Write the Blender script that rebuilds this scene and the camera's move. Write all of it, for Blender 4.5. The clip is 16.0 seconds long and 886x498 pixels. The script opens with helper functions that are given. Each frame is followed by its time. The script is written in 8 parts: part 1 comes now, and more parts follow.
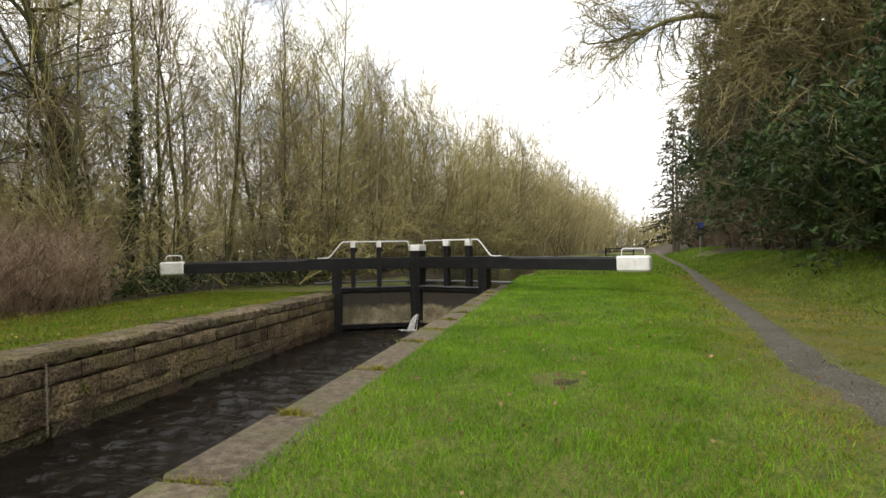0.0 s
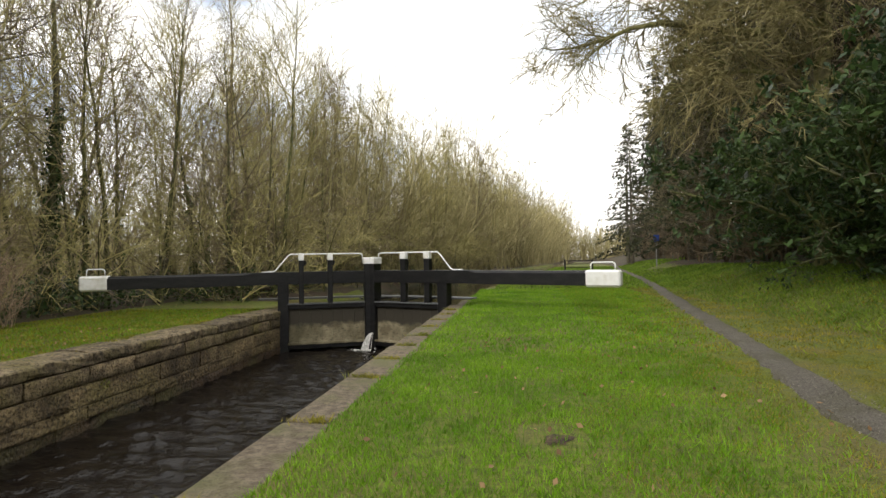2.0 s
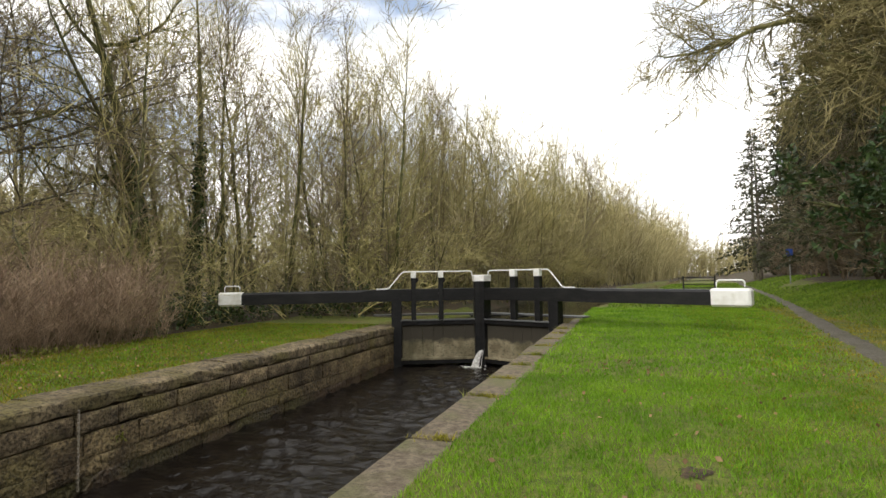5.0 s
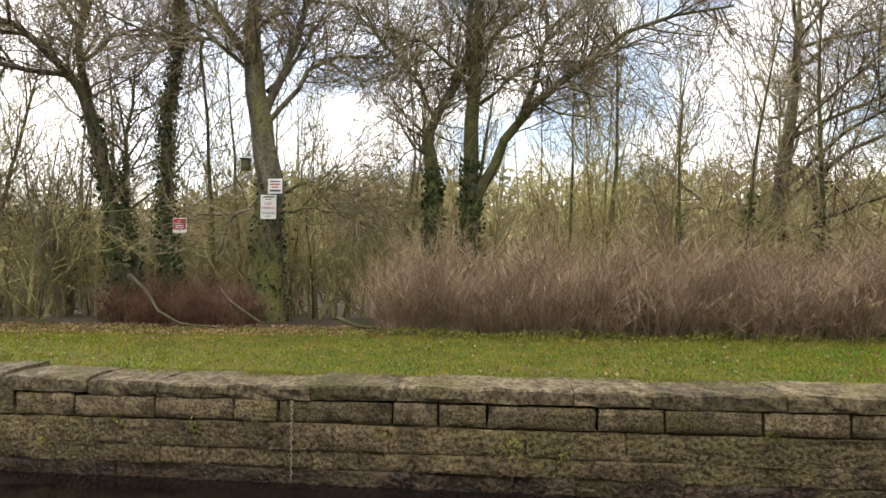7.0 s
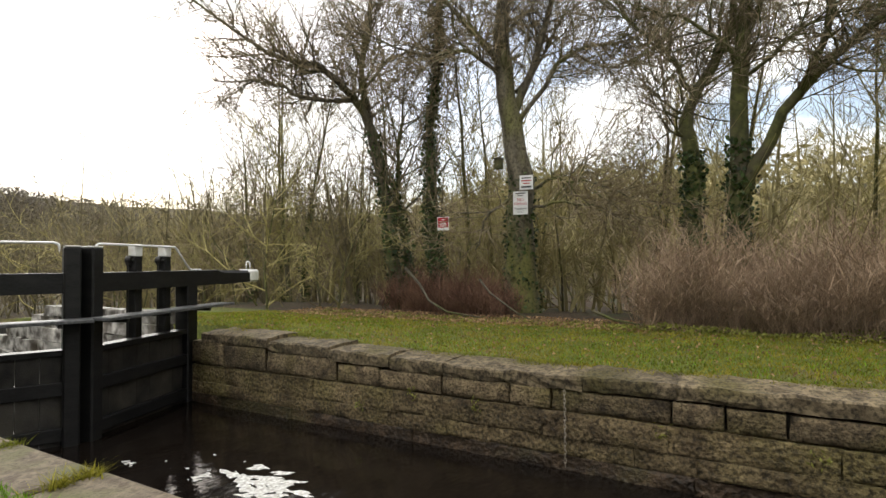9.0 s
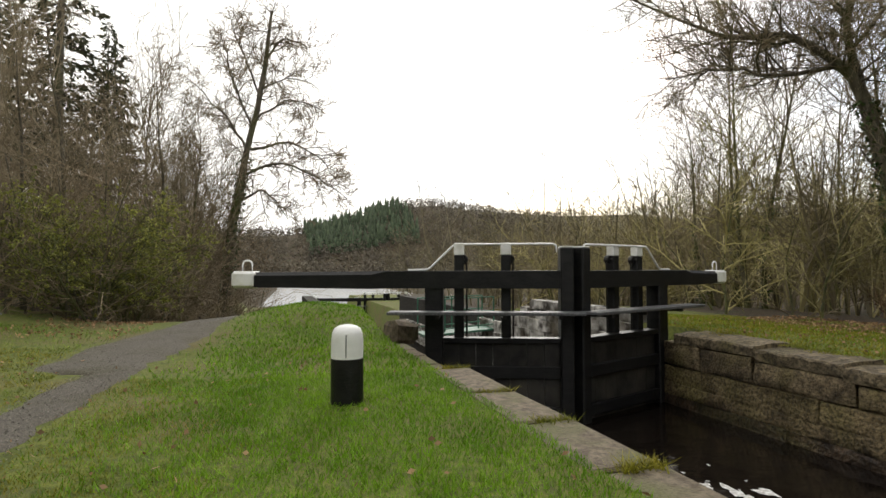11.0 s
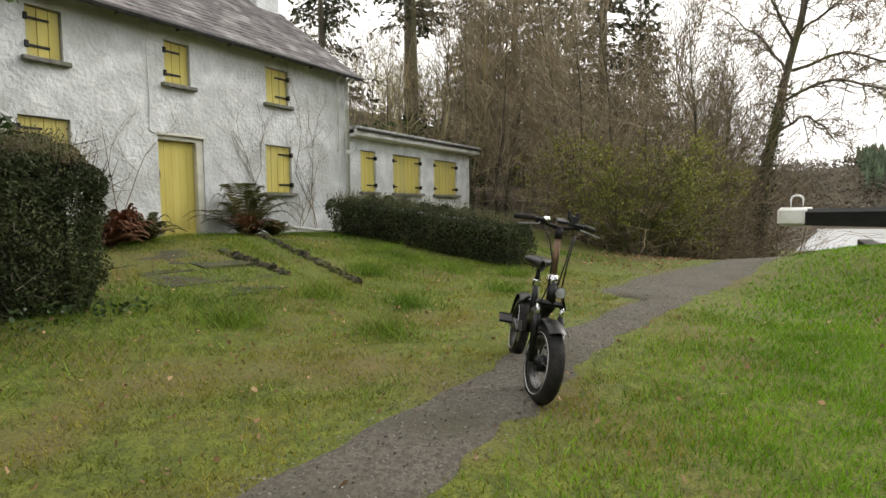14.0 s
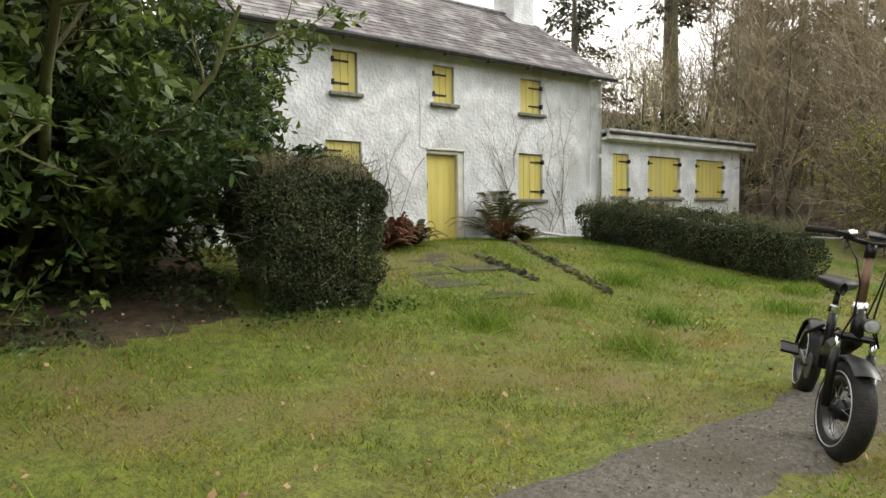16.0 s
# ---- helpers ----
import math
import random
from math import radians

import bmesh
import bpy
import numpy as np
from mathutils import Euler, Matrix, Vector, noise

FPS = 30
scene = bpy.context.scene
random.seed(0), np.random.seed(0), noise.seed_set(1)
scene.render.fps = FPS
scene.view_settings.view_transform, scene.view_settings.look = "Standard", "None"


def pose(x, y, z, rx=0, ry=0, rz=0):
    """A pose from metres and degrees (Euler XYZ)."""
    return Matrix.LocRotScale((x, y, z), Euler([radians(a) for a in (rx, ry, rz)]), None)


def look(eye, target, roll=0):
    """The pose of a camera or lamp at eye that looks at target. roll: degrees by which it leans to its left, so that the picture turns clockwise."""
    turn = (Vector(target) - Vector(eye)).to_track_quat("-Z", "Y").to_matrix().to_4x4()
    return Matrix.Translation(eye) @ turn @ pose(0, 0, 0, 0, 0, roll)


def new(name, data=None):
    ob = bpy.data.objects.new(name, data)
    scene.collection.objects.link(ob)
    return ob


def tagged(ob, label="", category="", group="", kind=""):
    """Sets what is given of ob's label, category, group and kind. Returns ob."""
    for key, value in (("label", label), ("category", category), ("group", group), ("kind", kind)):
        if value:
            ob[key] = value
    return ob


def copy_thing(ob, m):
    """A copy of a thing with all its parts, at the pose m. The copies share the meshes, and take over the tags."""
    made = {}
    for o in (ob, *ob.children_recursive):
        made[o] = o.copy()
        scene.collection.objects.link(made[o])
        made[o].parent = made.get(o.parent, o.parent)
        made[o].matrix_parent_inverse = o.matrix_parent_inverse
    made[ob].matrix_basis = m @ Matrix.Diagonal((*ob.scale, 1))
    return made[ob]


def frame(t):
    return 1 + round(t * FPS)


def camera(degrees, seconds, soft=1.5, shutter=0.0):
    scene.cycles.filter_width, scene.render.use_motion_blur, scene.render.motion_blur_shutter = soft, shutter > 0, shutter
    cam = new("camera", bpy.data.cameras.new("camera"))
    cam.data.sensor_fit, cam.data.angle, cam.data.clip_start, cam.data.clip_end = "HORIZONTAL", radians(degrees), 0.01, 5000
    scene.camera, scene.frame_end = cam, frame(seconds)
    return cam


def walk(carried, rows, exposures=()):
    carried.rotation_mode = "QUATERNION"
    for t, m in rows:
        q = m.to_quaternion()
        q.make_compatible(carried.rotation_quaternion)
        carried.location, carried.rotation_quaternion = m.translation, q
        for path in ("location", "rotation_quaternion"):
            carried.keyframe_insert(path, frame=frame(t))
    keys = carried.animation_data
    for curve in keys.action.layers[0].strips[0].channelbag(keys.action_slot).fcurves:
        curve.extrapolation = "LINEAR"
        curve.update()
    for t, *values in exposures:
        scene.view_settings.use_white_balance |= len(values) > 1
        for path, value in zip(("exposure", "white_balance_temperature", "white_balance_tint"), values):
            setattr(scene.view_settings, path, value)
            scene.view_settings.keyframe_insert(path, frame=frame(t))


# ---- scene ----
cam = camera(77.5, 16.0)
PATH = [
    (0, (-0.054, -0.592, 1.306), (-0.483, 1.361, 1.302), -1.0),
    (0.5, (-0.104, -0.21, 1.332), (-0.492, 1.752, 1.332), -1.0),
    (1, (-0.247, 0.156, 1.352), (-0.6, 2.124, 1.366), -0.8),
    (1.5, (-0.313, 0.442, 1.345), (-0.619, 2.418, 1.369), -0.8),
    (2, (-0.333, 0.602, 1.369), (-0.606, 2.583, 1.402), -0.9),
    (2.5, (-0.379, 0.645, 1.382), (-0.577, 2.634, 1.437), -0.9),
    (3, (-0.381, 0.665, 1.387), (-0.543, 2.657, 1.467), -0.9),
    (3.2, (-0.378, 0.668, 1.39), (-0.528, 2.66, 1.478), -1.0),
    (5.5, (-0.473, 0.472, 1.412), (-1.598, 2.122, 1.517), -0.9),
    (6, (-0.492, 0.437, 1.381), (-2.21, 1.455, 1.492), 0.3),
    (6.5, (-0.543, 0.514, 1.345), (-2.508, 0.875, 1.441), 0.2),
    (7, (-0.531, 0.459, 1.349), (-2.519, 0.25, 1.422), -0.0),
    (7.5, (-0.465, 0.407, 1.363), (-2.383, -0.159, 1.427), -0.0),
    (8, (-0.397, 0.348, 1.373), (-2.236, -0.436, 1.434), 0.0),
    (8.2, (-0.37, 0.321, 1.372), (-2.184, -0.518, 1.432), 0.0),
    (10.3, (-0.191, -0.444, 1.283), (-1.406, -2.031, 1.344), -0.5),
    (10.5, (-0.111, -0.51, 1.282), (-1.132, -2.228, 1.347), -0.2),
    (11, (0.094, -0.653, 1.271), (-0.505, -2.559, 1.343), -0.1),
    (11.5, (0.177, -0.698, 1.279), (-0.128, -2.673, 1.347), -0.3),
    (12, (0.227, -0.703, 1.266), (0.253, -2.702, 1.324), -0.5),
    (12.5, (0.281, -0.684, 1.248), (0.697, -2.64, 1.27), -0.4),
    (13, (0.27, -0.662, 1.226), (0.965, -2.537, 1.185), -0.6),
    (13.5, (0.303, -0.687, 1.208), (1.181, -2.481, 1.101), -0.7),
    (14, (0.338, -0.645, 1.212), (1.436, -2.311, 1.082), -0.7),
    (14.5, (0.394, -0.649, 1.223), (1.754, -2.108, 1.079), -0.6),
    (15, (0.375, -0.649, 1.243), (1.852, -1.99, 1.096), -0.8),
    (15.5, (0.364, -0.645, 1.257), (1.979, -1.816, 1.12), -0.8),
    (16, (0.382, -0.651, 1.261), (2.089, -1.689, 1.157), -0.8),
]
walk(cam, [(t, look(eye, target, roll)) for t, eye, target, roll in PATH],
     exposures=[(0.0, 0.62), (3.0, 0.6), (5.5, 0.78), (7.0, 1.18), (8.2, 0.99), (10.5, 0.42), (12.5, 0.26), (13.5, 0.54), (14.5, 0.82), (16.0, 1.05)])

# ---------- sky, sun, exposure ----------
world = bpy.data.worlds.new("sky")
scene.world = world
world.use_nodes = True
wn, wl = world.node_tree.nodes, world.node_tree.links
wn.clear()
SUN_ELEV, SUN_AZ = 32.0, 205.0   # degrees; azimuth counted from +y, clockwise
sky = wn.new("ShaderNodeTexSky")
sky.sky_type = "NISHITA"
sky.sun_disc = False
sky.sun_elevation, sky.sun_rotation = radians(SUN_ELEV), radians(SUN_AZ)
sky.dust_density = 2.0
bg_sky = wn.new("ShaderNodeBackground")
bg_sky.inputs["Strength"].default_value = 0.13
bg_cloud = wn.new("ShaderNodeBackground")
bg_cloud.inputs["Color"].default_value = (1.0, 0.975, 0.93, 1)
bg_cloud.inputs["Strength"].default_value = 1.25
tc = wn.new("ShaderNodeTexCoord")
mapn = wn.new("ShaderNodeMapping")
mapn.inputs["Scale"].default_value = (1.0, 1.0, 2.2)
cn = wn.new("ShaderNodeTexNoise")
cn.inputs["Scale"].default_value, cn.inputs["Detail"].default_value = 3.2, 8
cr = wn.new("ShaderNodeValToRGB")
cr.color_ramp.elements[0].position, cr.color_ramp.elements[1].position = 0.30, 0.47
cr.color_ramp.elements[0].color = (0.12, 0.12, 0.12, 1)
mixs = wn.new("ShaderNodeMixShader")
wout = wn.new("ShaderNodeOutputWorld")
wl.new(tc.outputs["Generated"], mapn.inputs["Vector"])
wl.new(mapn.outputs["Vector"], cn.inputs["Vector"])
sep = wn.new("ShaderNodeSeparateXYZ")
west = wn.new("ShaderNodeMath")
west.operation = "MULTIPLY_ADD"
west.inputs[1].default_value = 0.13
wl.new(tc.outputs["Generated"], sep.inputs["Vector"])
wl.new(sep.outputs["X"], west.inputs[0])
wl.new(cn.outputs["Fac"], west.inputs[2])
wl.new(west.outputs["Value"], cr.inputs["Fac"])   # clearer towards the west
wl.new(cr.outputs["Color"], mixs.inputs["Fac"])
wl.new(sky.outputs["Color"], bg_sky.inputs["Color"])
wl.new(bg_sky.outputs["Background"], mixs.inputs[1])
wl.new(bg_cloud.outputs["Background"], mixs.inputs[2])
wl.new(mixs.outputs["Shader"], wout.inputs["Surface"])
sun = new("sun", bpy.data.lights.new("sun", "SUN"))
sun.data.energy, sun.data.angle, sun.data.color = 0.9, radians(14), (1.0, 0.96, 0.9)
sa, se = radians(SUN_AZ), radians(SUN_ELEV)
sun.matrix_world = look((0, 0, 30), (-math.sin(sa) * math.cos(se), -math.cos(sa) * math.cos(se), 30 - math.sin(se)))

# ---------- materials ----------
def mat(name, c1, c2, scale=8.0, c3=None, scale2=0.9, rough=0.85, metal=0.0, bump=0.25, bscale=45.0, rnd=0.0, island=0.0,
        stretch=(1, 1, 1), spec=0.4, detail=6, lo=0.36, hi=0.64, bdist=0.02):
    """Two-scale noise between c1 and c2, large patches of c3, relief; rnd varies per object, island per loose piece."""
    m = bpy.data.materials.new(name)
    m.use_nodes = True
    n, l = m.node_tree.nodes, m.node_tree.links
    b = n["Principled BSDF"]
    geo = n.new("ShaderNodeNewGeometry")
    mp = n.new("ShaderNodeMapping")
    mp.inputs["Scale"].default_value = stretch
    l.new(geo.outputs["Position"], mp.inputs["Vector"])
    def noise_tex(s, d):
        t = n.new("ShaderNodeTexNoise")
        t.inputs["Scale"].default_value, t.inputs["Detail"].default_value = s, d
        l.new(mp.outputs["Vector"], t.inputs["Vector"])
        return t
    t1 = noise_tex(scale, detail)
    ramp = n.new("ShaderNodeValToRGB")
    ramp.color_ramp.elements[0].position, ramp.color_ramp.elements[1].position = lo, hi
    ramp.color_ramp.elements[0].color, ramp.color_ramp.elements[1].color = (*c1, 1), (*c2, 1)
    l.new(t1.outputs["Fac"], ramp.inputs["Fac"])
    col = ramp.outputs["Color"]
    if c3:
        t2 = noise_tex(scale2, 5)
        r2 = n.new("ShaderNodeValToRGB")
        r2.color_ramp.elements[0].position, r2.color_ramp.elements[1].position = 0.48, 0.66
        l.new(t2.outputs["Fac"], r2.inputs["Fac"])
        mx = n.new("ShaderNodeMix")
        mx.data_type = "RGBA"
        l.new(r2.outputs["Color"], mx.inputs["Factor"])
        l.new(col, mx.inputs["A"])
        mx.inputs["B"].default_value = (*c3, 1)
        col = mx.outputs["Result"]
    for amount, source, socket in ((rnd, "ShaderNodeObjectInfo", "Random"), (island, "ShaderNodeNewGeometry", "Random Per Island")):
        if amount:
            src = n.new(source)
            mr = n.new("ShaderNodeMapRange")
            mr.inputs["To Min"].default_value, mr.inputs["To Max"].default_value = 1 - amount, 1 + amount
            l.new(src.outputs[socket], mr.inputs["Value"])
            hs = n.new("ShaderNodeHueSaturation")
            l.new(mr.outputs["Result"], hs.inputs["Value"])
            l.new(col, hs.inputs["Color"])
            col = hs.outputs["Color"]
    l.new(col, b.inputs["Base Color"])
    b.inputs["Roughness"].default_value, b.inputs["Metallic"].default_value = rough, metal
    b.inputs["Specular IOR Level"].default_value = spec
    if bump:
        t3 = noise_tex(bscale, 4)
        bp = n.new("ShaderNodeBump")
        bp.inputs["Strength"].default_value, bp.inputs["Distance"].default_value = bump, bdist
        l.new(t3.outputs["Fac"], bp.inputs["Height"])
        l.new(bp.outputs["Normal"], b.inputs["Normal"])
    return m

def leafy(name, c1, c2, island=0.35, rough=0.55, trans=0.25, scale=1.5, spec=0.25):
    """Leaf or grass: two greens by place, each leaf its own shade, some light coming through."""
    m = mat(name, c1, c2, scale=scale, rough=rough, bump=0, island=island, spec=spec)
    m.node_tree.nodes["Principled BSDF"].inputs["Subsurface Weight"].default_value = 0
    n, l = m.node_tree.nodes, m.node_tree.links
    b, out = n["Principled BSDF"], n["Material Output"]
    tr = n.new("ShaderNodeBsdfTranslucent")
    l.new(b.inputs["Base Color"].links[0].from_socket, tr.inputs["Color"])
    ms = n.new("ShaderNodeMixShader")
    ms.inputs["Fac"].default_value = trans
    l.new(b.outputs["BSDF"], ms.inputs[1])
    l.new(tr.outputs["BSDF"], ms.inputs[2])
    l.new(ms.outputs["Shader"], out.inputs["Surface"])
    return m

def speckled(m, scale, dark, lo=0.38, hi=0.58, stretch=(1, 1, 1)):
    """Fine pits and grains, darker than the rest of the surface."""
    n, l = m.node_tree.nodes, m.node_tree.links
    base = n["Principled BSDF"].inputs["Base Color"]
    col = base.links[0].from_socket
    geo, mp, t = n.new("ShaderNodeNewGeometry"), n.new("ShaderNodeMapping"), n.new("ShaderNodeTexNoise")
    mp.inputs["Scale"].default_value = stretch
    t.inputs["Scale"].default_value, t.inputs["Detail"].default_value, t.inputs["Roughness"].default_value = scale, 8, 0.7
    l.new(geo.outputs["Position"], mp.inputs["Vector"])
    l.new(mp.outputs["Vector"], t.inputs["Vector"])
    ramp = n.new("ShaderNodeValToRGB")
    ramp.color_ramp.elements[0].position, ramp.color_ramp.elements[1].position = lo, hi
    ramp.color_ramp.elements[0].color, ramp.color_ramp.elements[1].color = (dark, dark, dark, 1), (1.1, 1.1, 1.1, 1)
    l.new(t.outputs["Fac"], ramp.inputs["Fac"])
    mx = n.new("ShaderNodeMix")
    mx.data_type, mx.blend_type = "RGBA", "MULTIPLY"
    mx.inputs["Factor"].default_value = 1.0
    l.new(col, mx.inputs["A"])
    l.new(ramp.outputs["Color"], mx.inputs["B"])
    l.new(mx.outputs["Result"], base)
    return m

def tide(m, level, soft, colour):
    """A ragged tide line: above it the surface has another colour."""
    n, l = m.node_tree.nodes, m.node_tree.links
    base = n["Principled BSDF"].inputs["Base Color"]
    col = base.links[0].from_socket
    geo, sp, t, ad, mr, mx = (n.new("ShaderNode" + q) for q in ("NewGeometry", "SeparateXYZ", "TexNoise", "Math", "MapRange", "Mix"))
    t.inputs["Scale"].default_value, t.inputs["Detail"].default_value = 3.0, 8
    ad.operation = "MULTIPLY_ADD"
    ad.inputs[1].default_value = 0.5
    mr.inputs["From Min"].default_value, mr.inputs["From Max"].default_value = level + 0.25 - soft, level + 0.25 + soft
    mx.data_type = "RGBA"
    mx.inputs["B"].default_value = (*colour, 1)
    l.new(geo.outputs["Position"], sp.inputs["Vector"])
    l.new(geo.outputs["Position"], t.inputs["Vector"])
    l.new(t.outputs["Fac"], ad.inputs[0])
    l.new(sp.outputs["Z"], ad.inputs[2])
    l.new(ad.outputs["Value"], mr.inputs["Value"])
    l.new(mr.outputs["Result"], mx.inputs["Factor"])
    l.new(col, mx.inputs["A"])
    l.new(mx.outputs["Result"], base)
    return m

M = {}
M["soil"] = speckled(mat("lawn_soil", (0.07, 0.09, 0.012), (0.135, 0.155, 0.02), 10, (0.125, 0.105, 0.033), 0.7, rough=0.95, bump=0.6, bscale=60), 45, 0.5, 0.38, 0.54)
# dark brown litter, deepened further to carry the shade under the laurels
M["litter"] = speckled(mat("leaf_litter", (0.032, 0.022, 0.012), (0.09, 0.06, 0.032), 9, (0.045, 0.05, 0.018), 0.7, rough=0.95, bump=0.8, bscale=30), 35, 0.5, 0.38, 0.54)
M["gravel"] = speckled(mat("path_gravel", (0.075, 0.066, 0.052), (0.15, 0.135, 0.108), 40, (0.085, 0.078, 0.05), 1.3, rough=0.92, bump=0.7, bscale=170, detail=10), 120, 0.5, 0.36, 0.52)
M["coping"] = speckled(mat("coping_stone", (0.075, 0.058, 0.038), (0.165, 0.132, 0.09), 12, (0.10, 0.098, 0.04), 1.7, rough=0.88, bump=0.5, bscale=40, rnd=0.14, detail=9), 42, 0.55, 0.36, 0.5)
M["farcoping"] = speckled(mat("weathered_coping", (0.08, 0.062, 0.036), (0.225, 0.178, 0.108), 6, (0.105, 0.088, 0.034), 1.5, rough=0.92, bump=0.8, bscale=34, rnd=0.25, detail=10), 17, 0.3, 0.40, 0.54)
M["block"] = speckled(mat("wall_block", (0.078, 0.058, 0.034), (0.29, 0.222, 0.128), 6, (0.15, 0.122, 0.05), 1.3, rough=0.88, bump=1.0, bscale=24, rnd=0.3, bdist=0.05, detail=12, lo=0.34, hi=0.7), 26, 0.25, 0.38, 0.55)
M["block_low"] = speckled(mat("slimed_wall_block", (0.078, 0.055, 0.03), (0.31, 0.236, 0.122), 2.0, (0.19, 0.155, 0.062), 0.8, rough=0.75, bump=1.0, bscale=16, rnd=0.2, bdist=0.06, detail=12, lo=0.36, hi=0.72), 20, 0.25, 0.40, 0.56)
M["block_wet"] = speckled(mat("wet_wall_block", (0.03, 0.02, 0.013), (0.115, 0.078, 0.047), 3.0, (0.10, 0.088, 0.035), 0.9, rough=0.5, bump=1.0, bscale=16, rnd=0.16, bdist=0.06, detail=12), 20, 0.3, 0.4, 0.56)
M["joint"] = mat("wall_joint", (0.02, 0.018, 0.015), (0.05, 0.045, 0.035), 9, rough=0.95, bump=0.5)
M["ruin"] = mat("limewashed_stone", (0.07, 0.06, 0.05), (0.62, 0.6, 0.56), 3.6, (0.10, 0.085, 0.06), 1.1, rough=0.9, bump=0.9, bscale=14, rnd=0.2, bdist=0.05)
M["black"] = mat("black_painted_timber", (0.0045, 0.0045, 0.005), (0.011, 0.011, 0.0115), 16, (0.014, 0.014, 0.0135), 2.5, rough=0.4, bump=0.3, bscale=35, stretch=(1, 1, 3), spec=0.28)
M["white"] = mat("white_painted_timber", (0.74, 0.74, 0.71), (0.82, 0.82, 0.8), 6, (0.62, 0.61, 0.55), 3.5, rough=0.5, bump=0.15)
M["rail"] = mat("white_painted_steel", (0.75, 0.76, 0.76), (0.84, 0.84, 0.83), 9, rough=0.4, bump=0.08)
M["plank"] = mat("wet_grey_plank", (0.05, 0.052, 0.055), (0.12, 0.122, 0.125), 12, rough=0.45, bump=0.3, stretch=(1, 6, 1))
M["board"] = tide(speckled(mat("silted_gate_board", (0.12, 0.10, 0.058), (0.27, 0.235, 0.15), 3, (0.085, 0.075, 0.04), 1.3, rough=0.8, bump=0.4, stretch=(1, 1, 0.8)), 9, 0.45, 0.34, 0.5, (1, 1, 2.5)), -0.60, 0.08, (0.035, 0.030, 0.02))
M["sludge"] = mat("wet_black_gate_board", (0.008, 0.008, 0.008), (0.03, 0.028, 0.025), 5, (0.05, 0.046, 0.038), 1.6, rough=0.35, bump=0.3)
M["iron"] = mat("black_iron", (0.008, 0.008, 0.008), (0.022, 0.02, 0.018), 30, rough=0.5, bump=0.2, metal=0.2)
M["rust"] = mat("rusty_chain", (0.19, 0.165, 0.13), (0.33, 0.29, 0.23), 40, rough=0.8, bump=0.3)
M["green_paint"] = mat("green_painted_steel", (0.025, 0.11, 0.065), (0.04, 0.15, 0.09), 9, rough=0.5, bump=0.1)

def water(name, tint, ripple, scale, stretch=(1, 1, 1), rough=0.04):
    m = mat(name, tint, tuple(c * 1.5 for c in tint), 1.5, rough=rough, bump=ripple, bscale=scale, stretch=stretch, spec=0.5, bdist=0.06)
    m.node_tree.nodes["Principled BSDF"].inputs["IOR"].default_value = 1.33
    return m
def lock_water():
    """Dark water, ruffled by the leak at the upper gates and calm towards the lower ones."""
    m = water("peaty_lock_water", (0.006, 0.0045, 0.0035), 1.0, 7.0, (0.8, 1.5, 1), 0.03)
    n, l = m.node_tree.nodes, m.node_tree.links
    bp = next(q for q in n if q.type == "BUMP")
    geo, sp, mr = n.new("ShaderNodeNewGeometry"), n.new("ShaderNodeSeparateXYZ"), n.new("ShaderNodeMapRange")
    mr.inputs["From Min"].default_value, mr.inputs["From Max"].default_value = -5.0, 5.0
    mr.inputs["To Min"].default_value, mr.inputs["To Max"].default_value = 0.10, 1.0
    mr.clamp = True
    l.new(geo.outputs["Position"], sp.inputs["Vector"])
    l.new(sp.outputs["Y"], mr.inputs["Value"])
    l.new(mr.outputs["Result"], bp.inputs["Strength"])
    bp.inputs["Distance"].default_value = 0.04
    return m
M["water"] = lock_water()
M["pond"] = water("canal_water", (0.02, 0.018, 0.012), 0.25, 3.0)
# pale base: broken weir water, and the sky's reflection put into the colour
M["river"] = water("river_with_sky_shine", (0.48, 0.49, 0.49), 0.5, 0.9, (1, 2.6, 1), 0.18)
M["foam"] = mat("water_foam", (0.35, 0.34, 0.31), (0.75, 0.75, 0.73), 22, rough=0.8, bump=0.5, bscale=60)

# ---------- mesh tools ----------
def fast_mesh(name, verts, faces):
    """A mesh out of arrays: verts (n,3), faces (m,k)."""
    verts, faces = np.asarray(verts, dtype=np.float32), np.asarray(faces, dtype=np.int32)
    me = bpy.data.meshes.new(name)
    k = faces.shape[1]
    me.vertices.add(len(verts))
    me.vertices.foreach_set("co", verts.ravel())
    me.loops.add(faces.size)
    me.loops.foreach_set("vertex_index", faces.ravel())
    me.polygons.add(len(faces))
    me.polygons.foreach_set("loop_start", np.arange(0, faces.size, k, dtype=np.int32))
    me.update(calc_edges=True)
    return me

